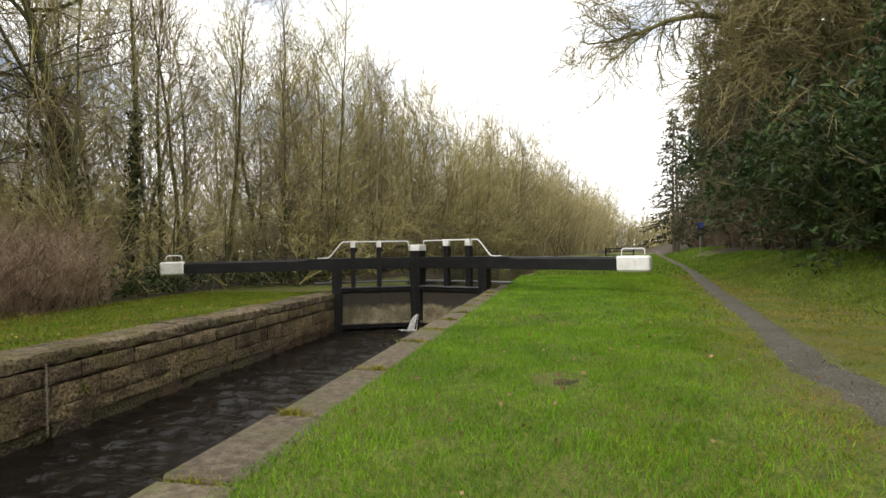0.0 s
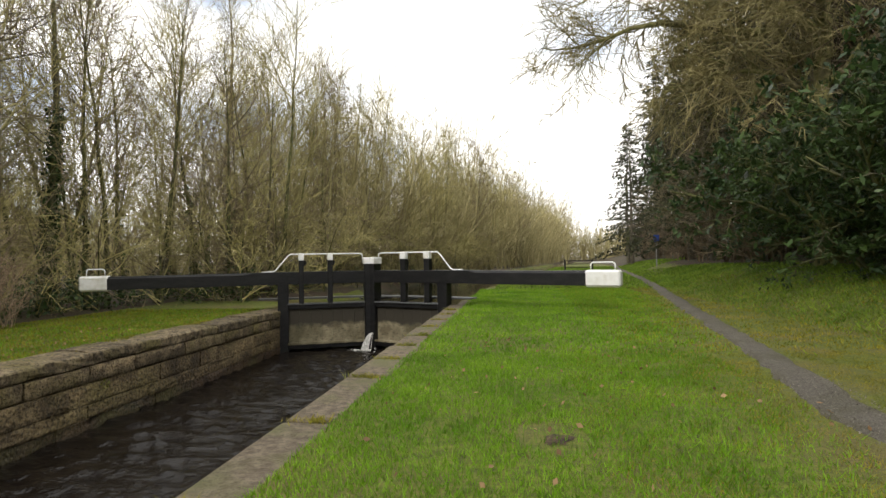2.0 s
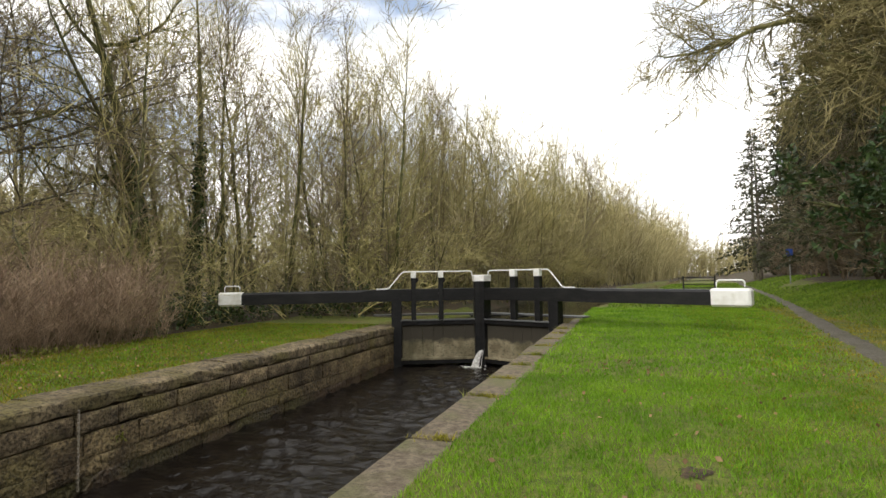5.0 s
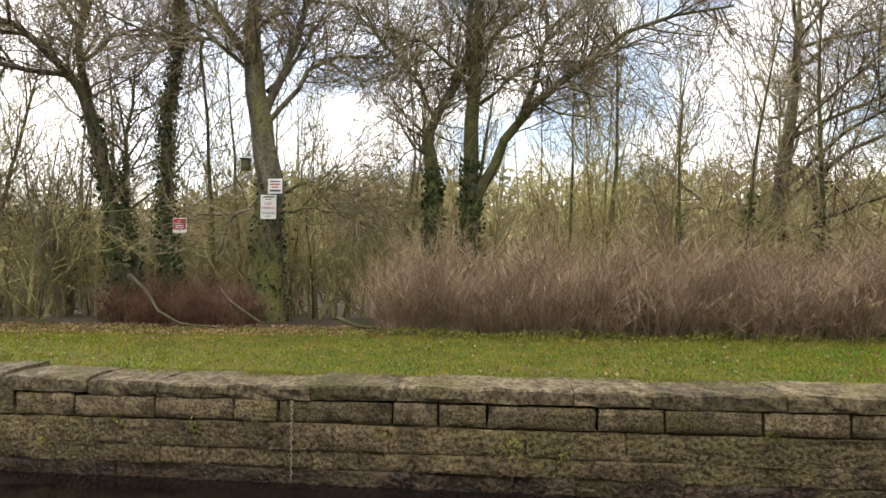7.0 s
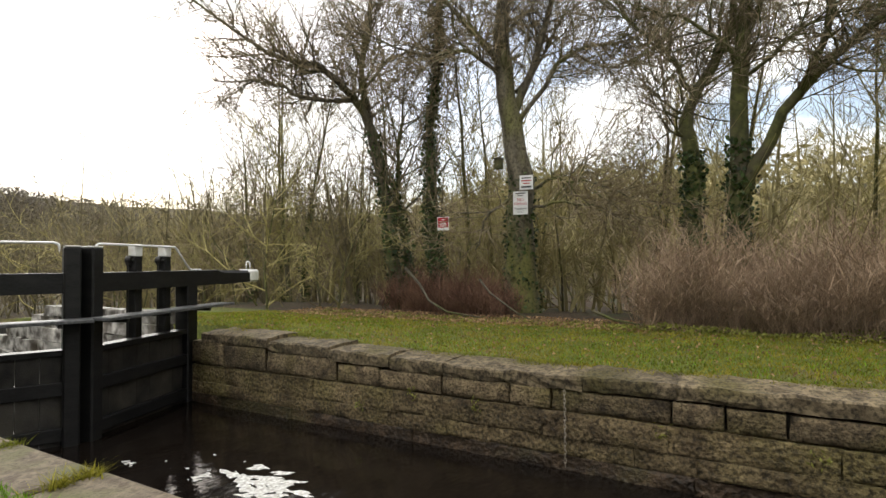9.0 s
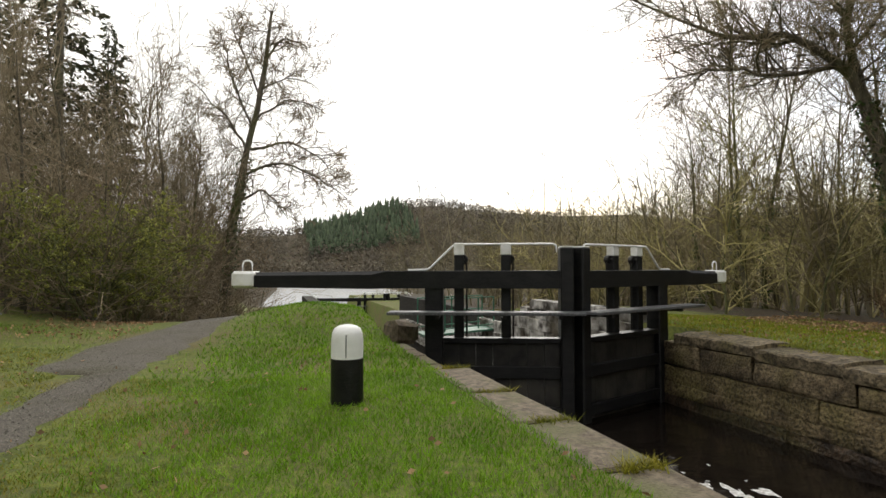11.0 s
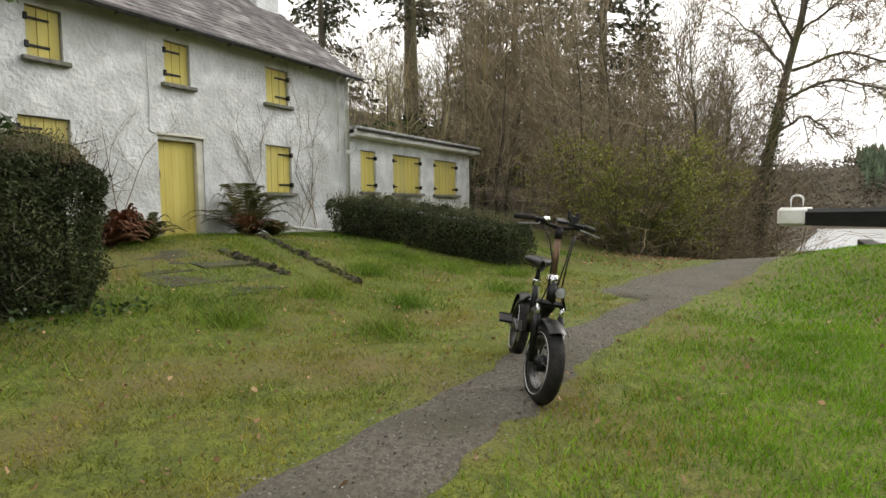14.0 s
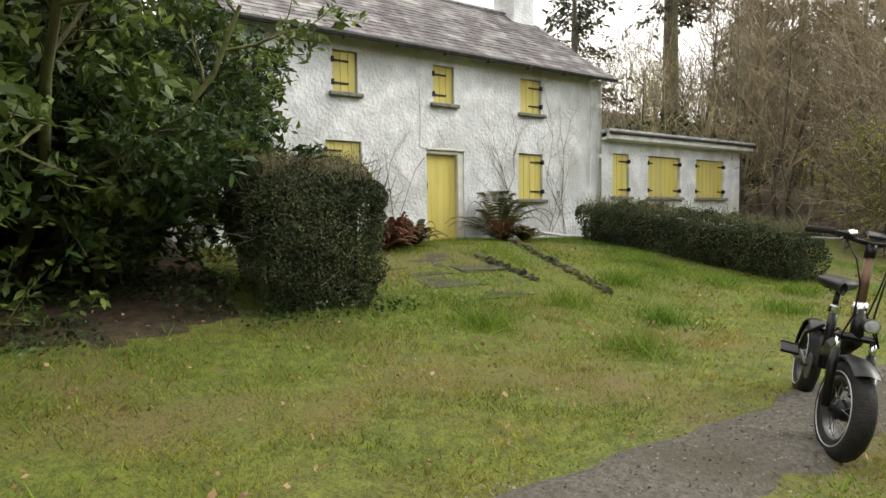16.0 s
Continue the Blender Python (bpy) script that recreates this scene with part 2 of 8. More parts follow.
class Build:
    """Collects boxes, tubes and sheets for one mesh."""
    def __init__(self):
        self.v, self.f = [], []
    def add(self, verts, faces):
        o = len(self.v)
        self.v.extend([tuple(p) for p in verts])
        self.f.extend([tuple(i + o for i in q) for q in faces])
        return self
    def box(self, x0, x1, y0, y1, z0, z1, b=0.0, m=None):
        """A box with chamfered edges of width b."""
        if b <= 0:
            vs = [(x, y, z) for x in (x0, x1) for y in (y0, y1) for z in (z0, z1)]
            fs = [(0, 1, 3, 2), (4, 6, 7, 5), (0, 4, 5, 1), (2, 3, 7, 6), (0, 2, 6, 4), (1, 5, 7, 3)]
        else:
            b = min(b, (x1 - x0) / 2.01, (y1 - y0) / 2.01, (z1 - z0) / 2.01)
            vs, idx = [], {}
            for sx in (0, 1):
                for sy in (0, 1):
                    for sz in (0, 1):
                        for a in range(3):
                            p = [x1 if sx else x0, y1 if sy else y0, z1 if sz else z0]
                            for c, s in enumerate((sx, sy, sz)):
                                if c != a:
                                    p[c] += -b if s else b
                            idx[sx, sy, sz, a] = len(vs)
                            vs.append(tuple(p))
            fs = []
            for a in range(3):
                u, w = (a + 1) % 3, (a + 2) % 3
                for s in (0, 1):
                    q = []
                    for cu, cw in ((0, 0), (1, 0), (1, 1), (0, 1)):
                        k = [0, 0, 0]
                        k[a], k[u], k[w] = s, cu, cw
                        q.append(idx[(*k, a)])
                    fs.append(tuple(q) if s else tuple(reversed(q)))
                for cu in (0, 1):
                    for cw in (0, 1):
                        k0, k1 = [0, 0, 0], [0, 0, 0]
                        k0[u] = k1[u] = cu
                        k0[w] = k1[w] = cw
                        k1[a] = 1
                        q = (idx[(*k0, u)], idx[(*k1, u)], idx[(*k1, w)], idx[(*k0, w)])
                        fs.append(q if cu == cw else tuple(reversed(q)))
            for sx in (0, 1):
                for sy in (0, 1):
                    for sz in (0, 1):
                        q = tuple(idx[sx, sy, sz, a] for a in range(3))
                        fs.append(q if (sx + sy + sz) % 2 else tuple(reversed(q)))
        if m is not None:
            vs = [tuple(m @ Vector(p)) for p in vs]
        return self.add(vs, fs)
    def tube(self, pts, radii, sides=8, cap=True):
        pts = np.asarray(pts, dtype=float)
        radii = np.broadcast_to(np.asarray(radii, dtype=float), (len(pts),))
        tang = np.gradient(pts, axis=0)
        tang /= np.linalg.norm(tang, axis=1)[:, None] + 1e-9
        mean = tang.mean(axis=0)
        ref = np.array([0, 0, 1.0]) if abs(mean[2]) < 0.75 else np.array([1.0, 0, 0])
        u = np.cross(tang, ref)
        u /= np.linalg.norm(u, axis=1)[:, None] + 1e-9
        w = np.cross(tang, u)
        ang = np.linspace(0, 2 * math.pi, sides, endpoint=False)
        ring = pts[:, None] + radii[:, None, None] * (np.cos(ang)[None, :, None] * u[:, None] + np.sin(ang)[None, :, None] * w[:, None])
        fs = []
        for i in range(len(pts) - 1):
            for j in range(sides):
                k = (j + 1) % sides
                fs.append((i * sides + j, i * sides + k, (i + 1) * sides + k, (i + 1) * sides + j))
        if cap and sides > 2:
            fs.append(tuple(reversed(range(sides))))
            fs.append(tuple(range((len(pts) - 1) * sides, len(pts) * sides)))
        return self.add(ring.reshape(-1, 3).tolist(), fs)
    def lathe(self, profile, centre=(0, 0, 0), sides=20, axis="z"):
        """A turned form from (radius, height) pairs, bottom first."""
        vs, fs, n = [], [], len(profile)
        for i in range(sides):
            a = 2 * math.pi * i / sides
            for r, h in profile:
                p = (r * math.cos(a), r * math.sin(a), h)
                if axis == "x":
                    p = (p[2], p[0], p[1])
                elif axis == "y":
                    p = (p[0], p[2], p[1])
                vs.append((p[0] + centre[0], p[1] + centre[1], p[2] + centre[2]))
        for i in range(sides):
            j = (i + 1) % sides
            for k in range(n - 1):
                q = (i * n + k, j * n + k, j * n + k + 1, i * n + k + 1)
                fs.append(q if axis != "y" else tuple(reversed(q)))
        return self.add(vs, fs)
    def mesh(self, name, material, smooth=False):
        me = bpy.data.meshes.new(name)
        me.from_pydata(self.v, [], self.f)
        me.materials.append(material)
        if smooth:
            me.polygons.foreach_set("use_smooth", [True] * len(me.polygons))
        me.update()
        return me

def thing(name, label, category, at=None, group="", kind=""):
    """An Empty at the base of a thing, to which its parts are tied."""
    ob = new(name)
    if at is not None:
        ob.matrix_basis = at if isinstance(at, Matrix) else Matrix.Translation(at)
    return tagged(ob, label, category, group, kind)

def part(name, built, material, parent=None, label="", smooth=False, place=None):
    """One mesh object under a thing or part; built is a Build, a mesh or arrays (verts, faces)."""
    if isinstance(built, Build):
        me = built.mesh(name, material, smooth)
    elif isinstance(built, tuple):
        me = fast_mesh(name, *built)
        me.materials.append(material)
        if smooth:
            me.polygons.foreach_set("use_smooth", [True] * len(me.polygons))
    else:
        me = built
    ob = new(name, me)
    if parent is not None:
        ob.parent = parent
    if place is not None:
        ob.matrix_basis = place
    return tagged(ob, label)

def solo(name, built, material, label, category, kind="", group="", smooth=False, place=None):
    return tagged(part(name, built, material, None, "", smooth, place), label, category, group, kind)

# ---------- the lie of the land ----------
XN, XF = -2.35, -7.45            # the lock's two faces
FZ, WZ = -0.12, -1.38            # far coping's top, water in the chamber
UP_Z, LOW_Z = -0.45, -4.2        # water above and below the lock
Y_UP, Y_LOW = 16.45, -10.05      # heels of the two pairs of gates

def smooth(a, b, x):
    t = np.clip((x - a) / (b - a), 0, 1)
    return t * t * (3 - 2 * t)

def bend(y):
    """The canal turns a little to the right above the lock."""
    return 0.135 * np.maximum(y - 22.0, 0.0)

def wood_bend(y):
    """The far bank turns more sharply, so that the canal narrows."""
    return 0.172 * np.maximum(y - 20.0, 0.0)

def rise(y):
    """The far side stands higher beside the lower gates."""
    return 0.16 * smooth(-4.5, -9.0, y) * smooth(-19.0, -15.5, y)

def land(x, y):
    x, y = np.asarray(x, dtype=float), np.asarray(y, dtype=float)
    xs = x - bend(y)
    near = 0.75 * smooth(3.0, 10.5, x) * smooth(7, 1, y)
    near = near + smooth(5.0, 8.5, xs) * smooth(2, 9, y) * 0.9 + np.maximum(xs - 8.5, 0) * 0.2 * smooth(2, 9, y)
    near = near + np.maximum(x - 17.5, 0) * 0.22 * smooth(9, 2, y)
    near = near + np.maximum(x - 6.5, 0) * 0.2 * smooth(-19.5, -27, y)
    near = near + 0.5 * np.exp(-((x + 0.9) ** 2 + ((y + 13.4) * 0.8) ** 2) / 3.2)
    near = np.minimum(near, 12) + 0.07 * smooth(0.5, 1.6, x) * smooth(-10, -7, y) * smooth(6, 2, y)
    near = near - 2.65 * smooth(-14.5, -30, y) * smooth(9, 3, x)
    far = FZ - 0.02 + 0.0 * x - 0.5 * smooth(-15.0, -24.0, x) * smooth(30, 10, y) - 1.4 * smooth(-17, -34, y) + rise(y) * smooth(-12.5, -9.5, xs)
    far = far + 0.25 * smooth(-8.5, -11, xs) * smooth(18, 26, y)
    z = np.where(xs > -5.0, near, far)
    bank_r = np.where(y > 19, -2.2, -1.92)
    bank_l = np.where(y > 19, -9.2 + np.minimum(wood_bend(y) - bend(y), 3.0), -8.22)
    inside = smooth(0.0, 0.04, bank_r - xs) * smooth(0.0, 0.04, xs - bank_l)
    soft = smooth(0.0, 1.3, bank_r - xs) * smooth(0.0, 1.3, xs - bank_l)
    inside = np.where(y > 19, soft, inside)
    bed = np.where(y > 17.5, -2.0, np.where(y > -10.5, -3.2, -5.5))
    z = z * (1 - inside) + bed * inside
    river = smooth(-62, -72, y) * smooth(9.0 + 0.05 * y, 3.0 + 0.05 * y, x + 0.0)
    z = z * (1 - river) + (-6.5) * river
    far_hill = 41 * smooth(-205, -330, y) * (1.02 - 0.5 * smooth(-90, 30, x) + 0.07 * np.sin(x * 0.05)) * smooth(160, 40, x)
    right_hill = 20 * smooth(-70, -210, x) * smooth(-20, -90, y) * (0.8 + 0.2 * np.sin(y * 0.03))
    west_hill = 12.5 * smooth(-34, -95, x) * smooth(-75, -30, y) * smooth(95, 40, y) - 0.66
    z = np.where((y < -190) | (x < -60), np.maximum(z, np.maximum(far_hill - 4.5, right_hill - 1.0)), z)
    z = np.where(x < -34, np.maximum(z, west_hill), z)
    return z

def h(x, y):
    return float(land(x, y))

def lines(spec):
    out = []
    for a, b, step in spec:
        out.extend(np.arange(a, b, step).tolist())
    return sorted(set(round(v, 3) for v in out))
gx = lines([(-900, -100, 60), (-100, -30, 7), (-30, -9.4, 0.8), (-9.4, -8.24, 0.3), (-1.88, 6, 0.2), (6, 14, 0.4), (14, 40, 2), (40, 100, 8), (100, 901, 80)]) + [-8.22, -8.18, -5.0, -1.96, -1.92]
gy = lines([(-900, -340, 70), (-340, -60, 9), (-60, -20, 1.5), (-20, 19, 0.25), (19, 60, 1.0), (60, 140, 6), (140, 901, 80)])
gx = sorted(gx)
GX, GY = np.meshgrid(gx, gy, indexing="ij")
rng = np.random.default_rng(4)
GZ = land(GX, GY)
near_zone = (GX > -1.6) & (GX < 14) & (np.abs(GY) < 20)
GZ = GZ + np.where(near_zone, rng.normal(0, 0.008, GZ.shape), 0)
nx, ny = GX.shape
ii = np.arange(nx * ny).reshape(nx, ny)
quads = np.stack([ii[:-1, :-1], ii[1:, :-1], ii[1:, 1:], ii[:-1, 1:]], axis=-1).reshape(-1, 4)
ground = solo("ground", (np.stack([GX, GY, GZ], axis=-1).reshape(-1, 3), quads), M["soil"], "mossy lawn and woodland ground around the lock", "ground", "structure", smooth=True)
ground.data.materials.append(M["litter"])
cx, cy = GX[:-1, :-1].ravel(), GY[:-1, :-1].ravel()
wood = (cx < -13.2) | ((cy > 19) & (cx - wood_bend(cy) < -9.3)) | ((cx > 5.75 + 0.25 * np.sin(2.3 * cy)) & (cy > -1.9) & (cy < 6)) | ((cx - bend(cy) > 7.4) & (cy > 5)) | ((cx > 4.5) & (cy < -19)) | (cy < -80) | (cx > 12)
ground.data.polygons.foreach_set("material_index", wood.astype(np.int32))

# ---------- towpath ----------
def ribbon(rows, lift, seed, n_across=7):
    """A worn strip laid on the ground: rows of (y, left x, right x), with a ragged edge."""
    r = np.random.default_rng(seed)
    ys = np.arange(rows[0][0], rows[-1][0], 0.22)
    a = np.interp(ys, [q[0] for q in rows], [q[1] for q in rows]) + 0.03 * np.sin(ys * 2.3) * np.sin(ys * 0.9) + r.normal(0, 0.03, len(ys))
    b = np.interp(ys, [q[0] for q in rows], [q[2] for q in rows]) + 0.03 * np.sin(ys * 2.3) * np.sin(ys * 0.9) + r.normal(0, 0.03, len(ys))
    t = np.linspace(0, 1, n_across)
    X = a[:, None] + (b - a)[:, None] * t[None]
    Y = np.repeat(ys[:, None], n_across, axis=1)
    Z = land(X, Y) + lift + 0.012 * np.sin(t * math.pi)[None]
    Z[:, 0] -= lift + 0.03
    Z[:, -1] -= lift + 0.03
    i = np.arange(X.size).reshape(X.shape)
    q = np.stack([i[:-1, :-1], i[:-1, 1:], i[1:, 1:], i[1:, :-1]], axis=-1).reshape(-1, 4)
    return np.stack([X, Y, Z], axis=-1).reshape(-1, 3), q
PATH_ROWS = [(-60, -4.2, -2.7), (-30, -1.7, -0.3), (-20, -0.2, 1.4), (-18.0, 0.1, 1.7), (-13.4, 0.8, 2.3), (-11, 1.15, 3.0), (-8.6, 1.45, 3.0),
             (-7.9, 1.55, 2.1), (-5.6, 1.69, 2.31), (-4.2, 1.62, 2.3), (-3.3, 1.55, 2.33), (-1, 1.62, 2.3), (1, 1.8, 2.45), (3.8, 2.05, 2.62), (5.5, 2.14, 2.7),
             (7.6, 2.5, 3.0), (10.9, 3.05, 3.5), (15.8, 3.7, 4.2), (24, 5.0, 5.5), (34, 6.4, 6.9), (60, 9.5, 10.1), (120, 18, 18.9)]
towpath = solo("path", ribbon(PATH_ROWS, 0.03, 3), M["gravel"], "worn grey gravel towpath through the grass", "path", "structure", smooth=True)

# ---------- water ----------
def sheet(x0, x1, y0, y1, z, nx=2, ny=2, curve=False):
    X, Y = np.meshgrid(np.linspace(x0, x1, nx), np.linspace(y0, y1, ny), indexing="ij")
    if curve:
        X = X + bend(Y)
    i = np.arange(X.size).reshape(X.shape)
    q = np.stack([i[:-1, :-1], i[1:, :-1], i[1:, 1:], i[:-1, 1:]], axis=-1).reshape(-1, 4)
    return np.stack([X, Y, np.full(X.shape, z)], axis=-1).reshape(-1, 3), q
def ruffled(x0, x1, y0, y1, z, step):
    """Lock water with short crossing waves, lively below the leaking gate and dying out towards the lower gates."""
    r = np.random.default_rng(17)
    X, Y = np.meshgrid(np.arange(x0, x1 + step, step), np.arange(y0, y1 + step, step), indexing="ij")
    Z, bendy = np.zeros_like(X), 0.35 * np.sin(0.9 * X + 0.5 * Y) + 0.25 * np.sin(0.7 * Y - 1.3 * X)
    for _ in range(26):
        length = r.uniform(0.28, 1.3)
        a = r.normal(1.25, 0.5)
        k = 2 * math.pi / length
        w = np.sin(k * (X * math.cos(a) + Y * math.sin(a) + 0.35 * bendy) + r.uniform(0, 6.28))
        gust = 0.5 + 0.5 * np.sin(r.normal(0, 0.8) * X + r.normal(0, 0.8) * Y + r.uniform(0, 6.28))
        Z += 0.0125 * length * gust * (1 - np.abs(w)) * 2
    Z = (Z - Z.mean()) * (0.05 + 0.95 * smooth(-4.0, 4.0, Y))
    i = np.arange(X.size).reshape(X.shape)
    q = np.stack([i[:-1, :-1], i[1:, :-1], i[1:, 1:], i[:-1, 1:]], axis=-1).reshape(-1, 4)
    return np.stack([X, Y, z + Z], axis=-1).reshape(-1, 3), q
solo("water", ruffled(XF - 0.3, XN + 0.3, -9.9, 17.2, WZ, 0.075), M["water"], "dark peaty rippled water in the lock chamber", "water", "structure", smooth=True)
solo("water", sheet(-10.5, -1.0, 17.6, 200, UP_Z, 2, 60, True), M["pond"], "still brown canal water above the lock", "water", "structure")
solo("water", sheet(XF - 0.3, XN + 0.3, -70, -10.6, LOW_Z), M["pond"], "dark water in the cut below the lock", "water", "structure")
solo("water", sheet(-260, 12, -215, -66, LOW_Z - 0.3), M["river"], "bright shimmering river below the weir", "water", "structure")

# ---------- lock walls: a core behind, the stones as parts ----------
def stone(lx, ly, lz, b, seed, rough=0.012):
    """One dressed stone with uneven faces, its origin at its middle."""
    r = random.Random(seed)
    bl = Build().box(-lx / 2, lx / 2, -ly / 2, ly / 2, -lz / 2, lz / 2, b)
    bl.v = [(x + r.uniform(-rough, rough), y + r.uniform(-rough, rough), z + r.uniform(-rough, rough)) for x, y, z in bl.v]
    return bl

wall_near = solo("wall_near", Build().box(XN + 0.03, -1.94, -10.2, 18.6, -3.3, -0.26).box(XN - 0.25, XN + 0.03, -7.3, 15.3, -3.3, -0.27), M["joint"], "dark masonry lock wall beside the towpath lawn", "wall", "structure")
wall_far = solo("wall_far", Build().box(-8.2, XF - 0.12, -34.0, 18.6, -5.6, FZ - 0.24).box(XN + 0.05, -1.74, -34, -10.2, -5.6, -0.3) , M["joint"], "tall masonry lock wall below the far bank", "wall", "structure")
rs = random.Random(11)
# near coping: broad flat slabs with grassy joints
slab_meshes = [stone(0.54 if i % 2 else 0.52, 1.0, 0.26, 0.018, 30 + i, 0.006).mesh("coping_slab", M["coping"]) for i in range(5)]
y = -7.35
k = 0
joints = []
while y < 16.2:
    joints.append(y)
    ly = rs.uniform(1.05, 1.75)
    ob = part("coping_slab", slab_meshes[k % 5], None, wall_near, place=Matrix.LocRotScale((XN + 0.255 + rs.uniform(-0.015, 0.012), y + ly / 2, -0.125 + rs.uniform(-0.008, 0.008)), Euler((rs.uniform(-.004, .004), rs.uniform(-.006, .006), rs.uniform(-.008, .008))), (1.0, ly - 0.045, 1)))
    y += ly
    k += 1
for y in (-9.9, -9.2, -8.55, -7.85):   # set-back stones of the lower gate recess
    part("coping_slab", slab_meshes[k % 5], None, wall_near, place=Matrix.LocRotScale((XN + 0.47, y + 0.32, -0.14 + rs.uniform(-.01, .01)), None, (1.0, 0.66, 1)))
    k += 1
for y in (16.3, 17.3):
    part("coping_slab", slab_meshes[k % 5], None, wall_near, place=Matrix.LocRotScale((XN + 0.42, y + 0.5, -0.13), None, (1.0, 0.97, 1)))
# far wall: coping and three courses down to the water
def worn_slab(seed):
    """A unit-long coping stone with a broken front edge."""
    r = np.random.default_rng(seed)
    prof = np.array([(-0.39, -0.1), (-0.39, 0.1), (-0.18, 0.105), (0.05, 0.105), (0.25, 0.1), (0.37, 0.092), (0.392, 0.06), (0.395, -0.04), (0.385, -0.1)])
    n, k = 10, len(prof)
    vs, fs = [], []
    for i in range(n):
        q = prof + r.normal(0, 0.007, prof.shape)
        q[5:8, 0] += r.normal(0, 0.012)
        q[4:7, 1] -= abs(r.normal(0, 0.012))
        vs += [(x, -0.5 + i / (n - 1), z) for x, z in q]
    for i in range(n - 1):
        fs += [(i * k + j, (i + 1) * k + j, (i + 1) * k + (j + 1) % k, i * k + (j + 1) % k) for j in range(k)]
    fs += [tuple(range(k)), tuple(reversed(range((n - 1) * k, n * k)))]
    return Build().add(vs, fs).mesh("coping_stone", M["farcoping"])
far_cop = [worn_slab(50 + i) for i in range(7)]
def hewn(seed, depth, wear, material):
    """A unit block whose face is hacked uneven and worn back close to its edges."""
    r = np.random.default_rng(seed)
    ya, za = np.array([-0.5, -0.47, -0.27, -0.05, 0.2, 0.47, 0.5]), np.array([-0.5, -0.43, -0.15, 0.16, 0.43, 0.5])
    ny, nz = len(ya), len(za)
    Y, Z = np.meshgrid(ya, za, indexing="ij")
    edge = (np.abs(Y) > 0.49) | (np.abs(Z) > 0.49)
    X = 0.15 + r.normal(0, depth, Y.shape) - edge * r.uniform(0.3, 1.5, Y.shape) * wear
    Y = Y + np.where(edge, r.normal(0, 0.004, Y.shape), r.normal(0, 0.012, Y.shape))
    Z = Z + np.where(edge, r.normal(0, 0.016, Z.shape), r.normal(0, 0.02, Z.shape))
    vs = np.stack([X, Y, Z], axis=-1).reshape(-1, 3).tolist()
    fs = [(i * nz + j, (i + 1) * nz + j, (i + 1) * nz + j + 1, i * nz + j + 1) for i in range(ny - 1) for j in range(nz - 1)]
    rim = [i * nz for i in range(ny)] + [(ny - 1) * nz + j for j in range(1, nz)] + [i * nz + nz - 1 for i in range(ny - 2, -1, -1)] + [j for j in range(nz - 2, 0, -1)]
    m, fore = len(rim), len(vs)
    vs += [vs[k] for k in rim]
    back = len(vs)
    vs += [[-0.15, vs[k][1], vs[k][2]] for k in rim]
    fs += [(fore + (q + 1) % m, fore + q, back + q, back + (q + 1) % m) for q in range(m)]
    return Build().add([tuple(v) for v in vs], fs).mesh("wall_stone", material, True)
low_blk = [hewn(170 + i, 0.009, 0.007, M["block_low"]) for i in range(8)]
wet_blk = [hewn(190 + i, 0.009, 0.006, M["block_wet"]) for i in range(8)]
far_blk = [hewn(70 + i, 0.005, 0.024, M["block"]) for i in range(8)]
y = -9.6
while y < 16.2:
    ly = rs.uniform(0.9, 2.2)
    part("coping_stone", far_cop[k % 7], None, wall_far, place=Matrix.LocRotScale((XF - 0.372 + rs.uniform(-.012, .012), y + ly / 2, FZ - 0.1 + float(rise(y + ly / 2)) + rs.uniform(-.012, .012)), Euler((rs.uniform(-.005, .005), rs.uniform(-.012, .012), rs.uniform(-.008, .008))), (1, ly - 0.008, 1)))
    y += ly
    k += 1
for top, bot in ((FZ - 0.205, -0.62), (-0.63, -0.96), (-0.965, -1.19), (-1.195, -1.45), (-1.455, -2.0)):
    y = -9.9 + rs.uniform(-0.6, 0)
    while y < 16.2:
        ly = rs.uniform(0.55, 1.75)
        low = top < -0.6
        up = 0.0 if top < -0.5 else float(rise(y + ly / 2)) - 0.01
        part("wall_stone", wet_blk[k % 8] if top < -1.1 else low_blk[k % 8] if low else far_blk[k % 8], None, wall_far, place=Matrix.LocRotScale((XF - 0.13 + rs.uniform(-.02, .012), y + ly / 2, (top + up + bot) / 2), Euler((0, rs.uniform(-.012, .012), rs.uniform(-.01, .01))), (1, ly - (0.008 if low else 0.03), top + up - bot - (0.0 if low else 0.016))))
        y += ly
        k += 1
# below the lower gates: rough limewashed wing wall on the far side
ruin_meshes = [stone(0.4, 1.0, 1.0, 0.04, 90 + i, 0.03).mesh("rubble_stone", M["ruin"]) for i in range(6)]
z = -2.6
while z < 0.6:
    lz = rs.uniform(0.24, 0.38)
    y = -32.0
    while y < -11.3:
        ly = rs.uniform(0.35, 0.8)
        top = FZ + 0.5 * float(smooth(-10.9, -11.8, np.array(y)) * smooth(-17.5, -14.5, np.array(y))) - 1.5 * float(smooth(-16, -26, np.array(y)))
        if z + lz < top + 0.15:
            part("rubble_stone", ruin_meshes[k % 6], None, wall_far, place=Matrix.LocRotScale((XF - 0.12 + rs.uniform(-.06, .06), y + ly / 2, z + lz / 2), Euler((rs.uniform(-.05, .05), 0, rs.uniform(-.05, .05))), (1, ly, lz)))
        y += ly
        k += 1
    z += lz

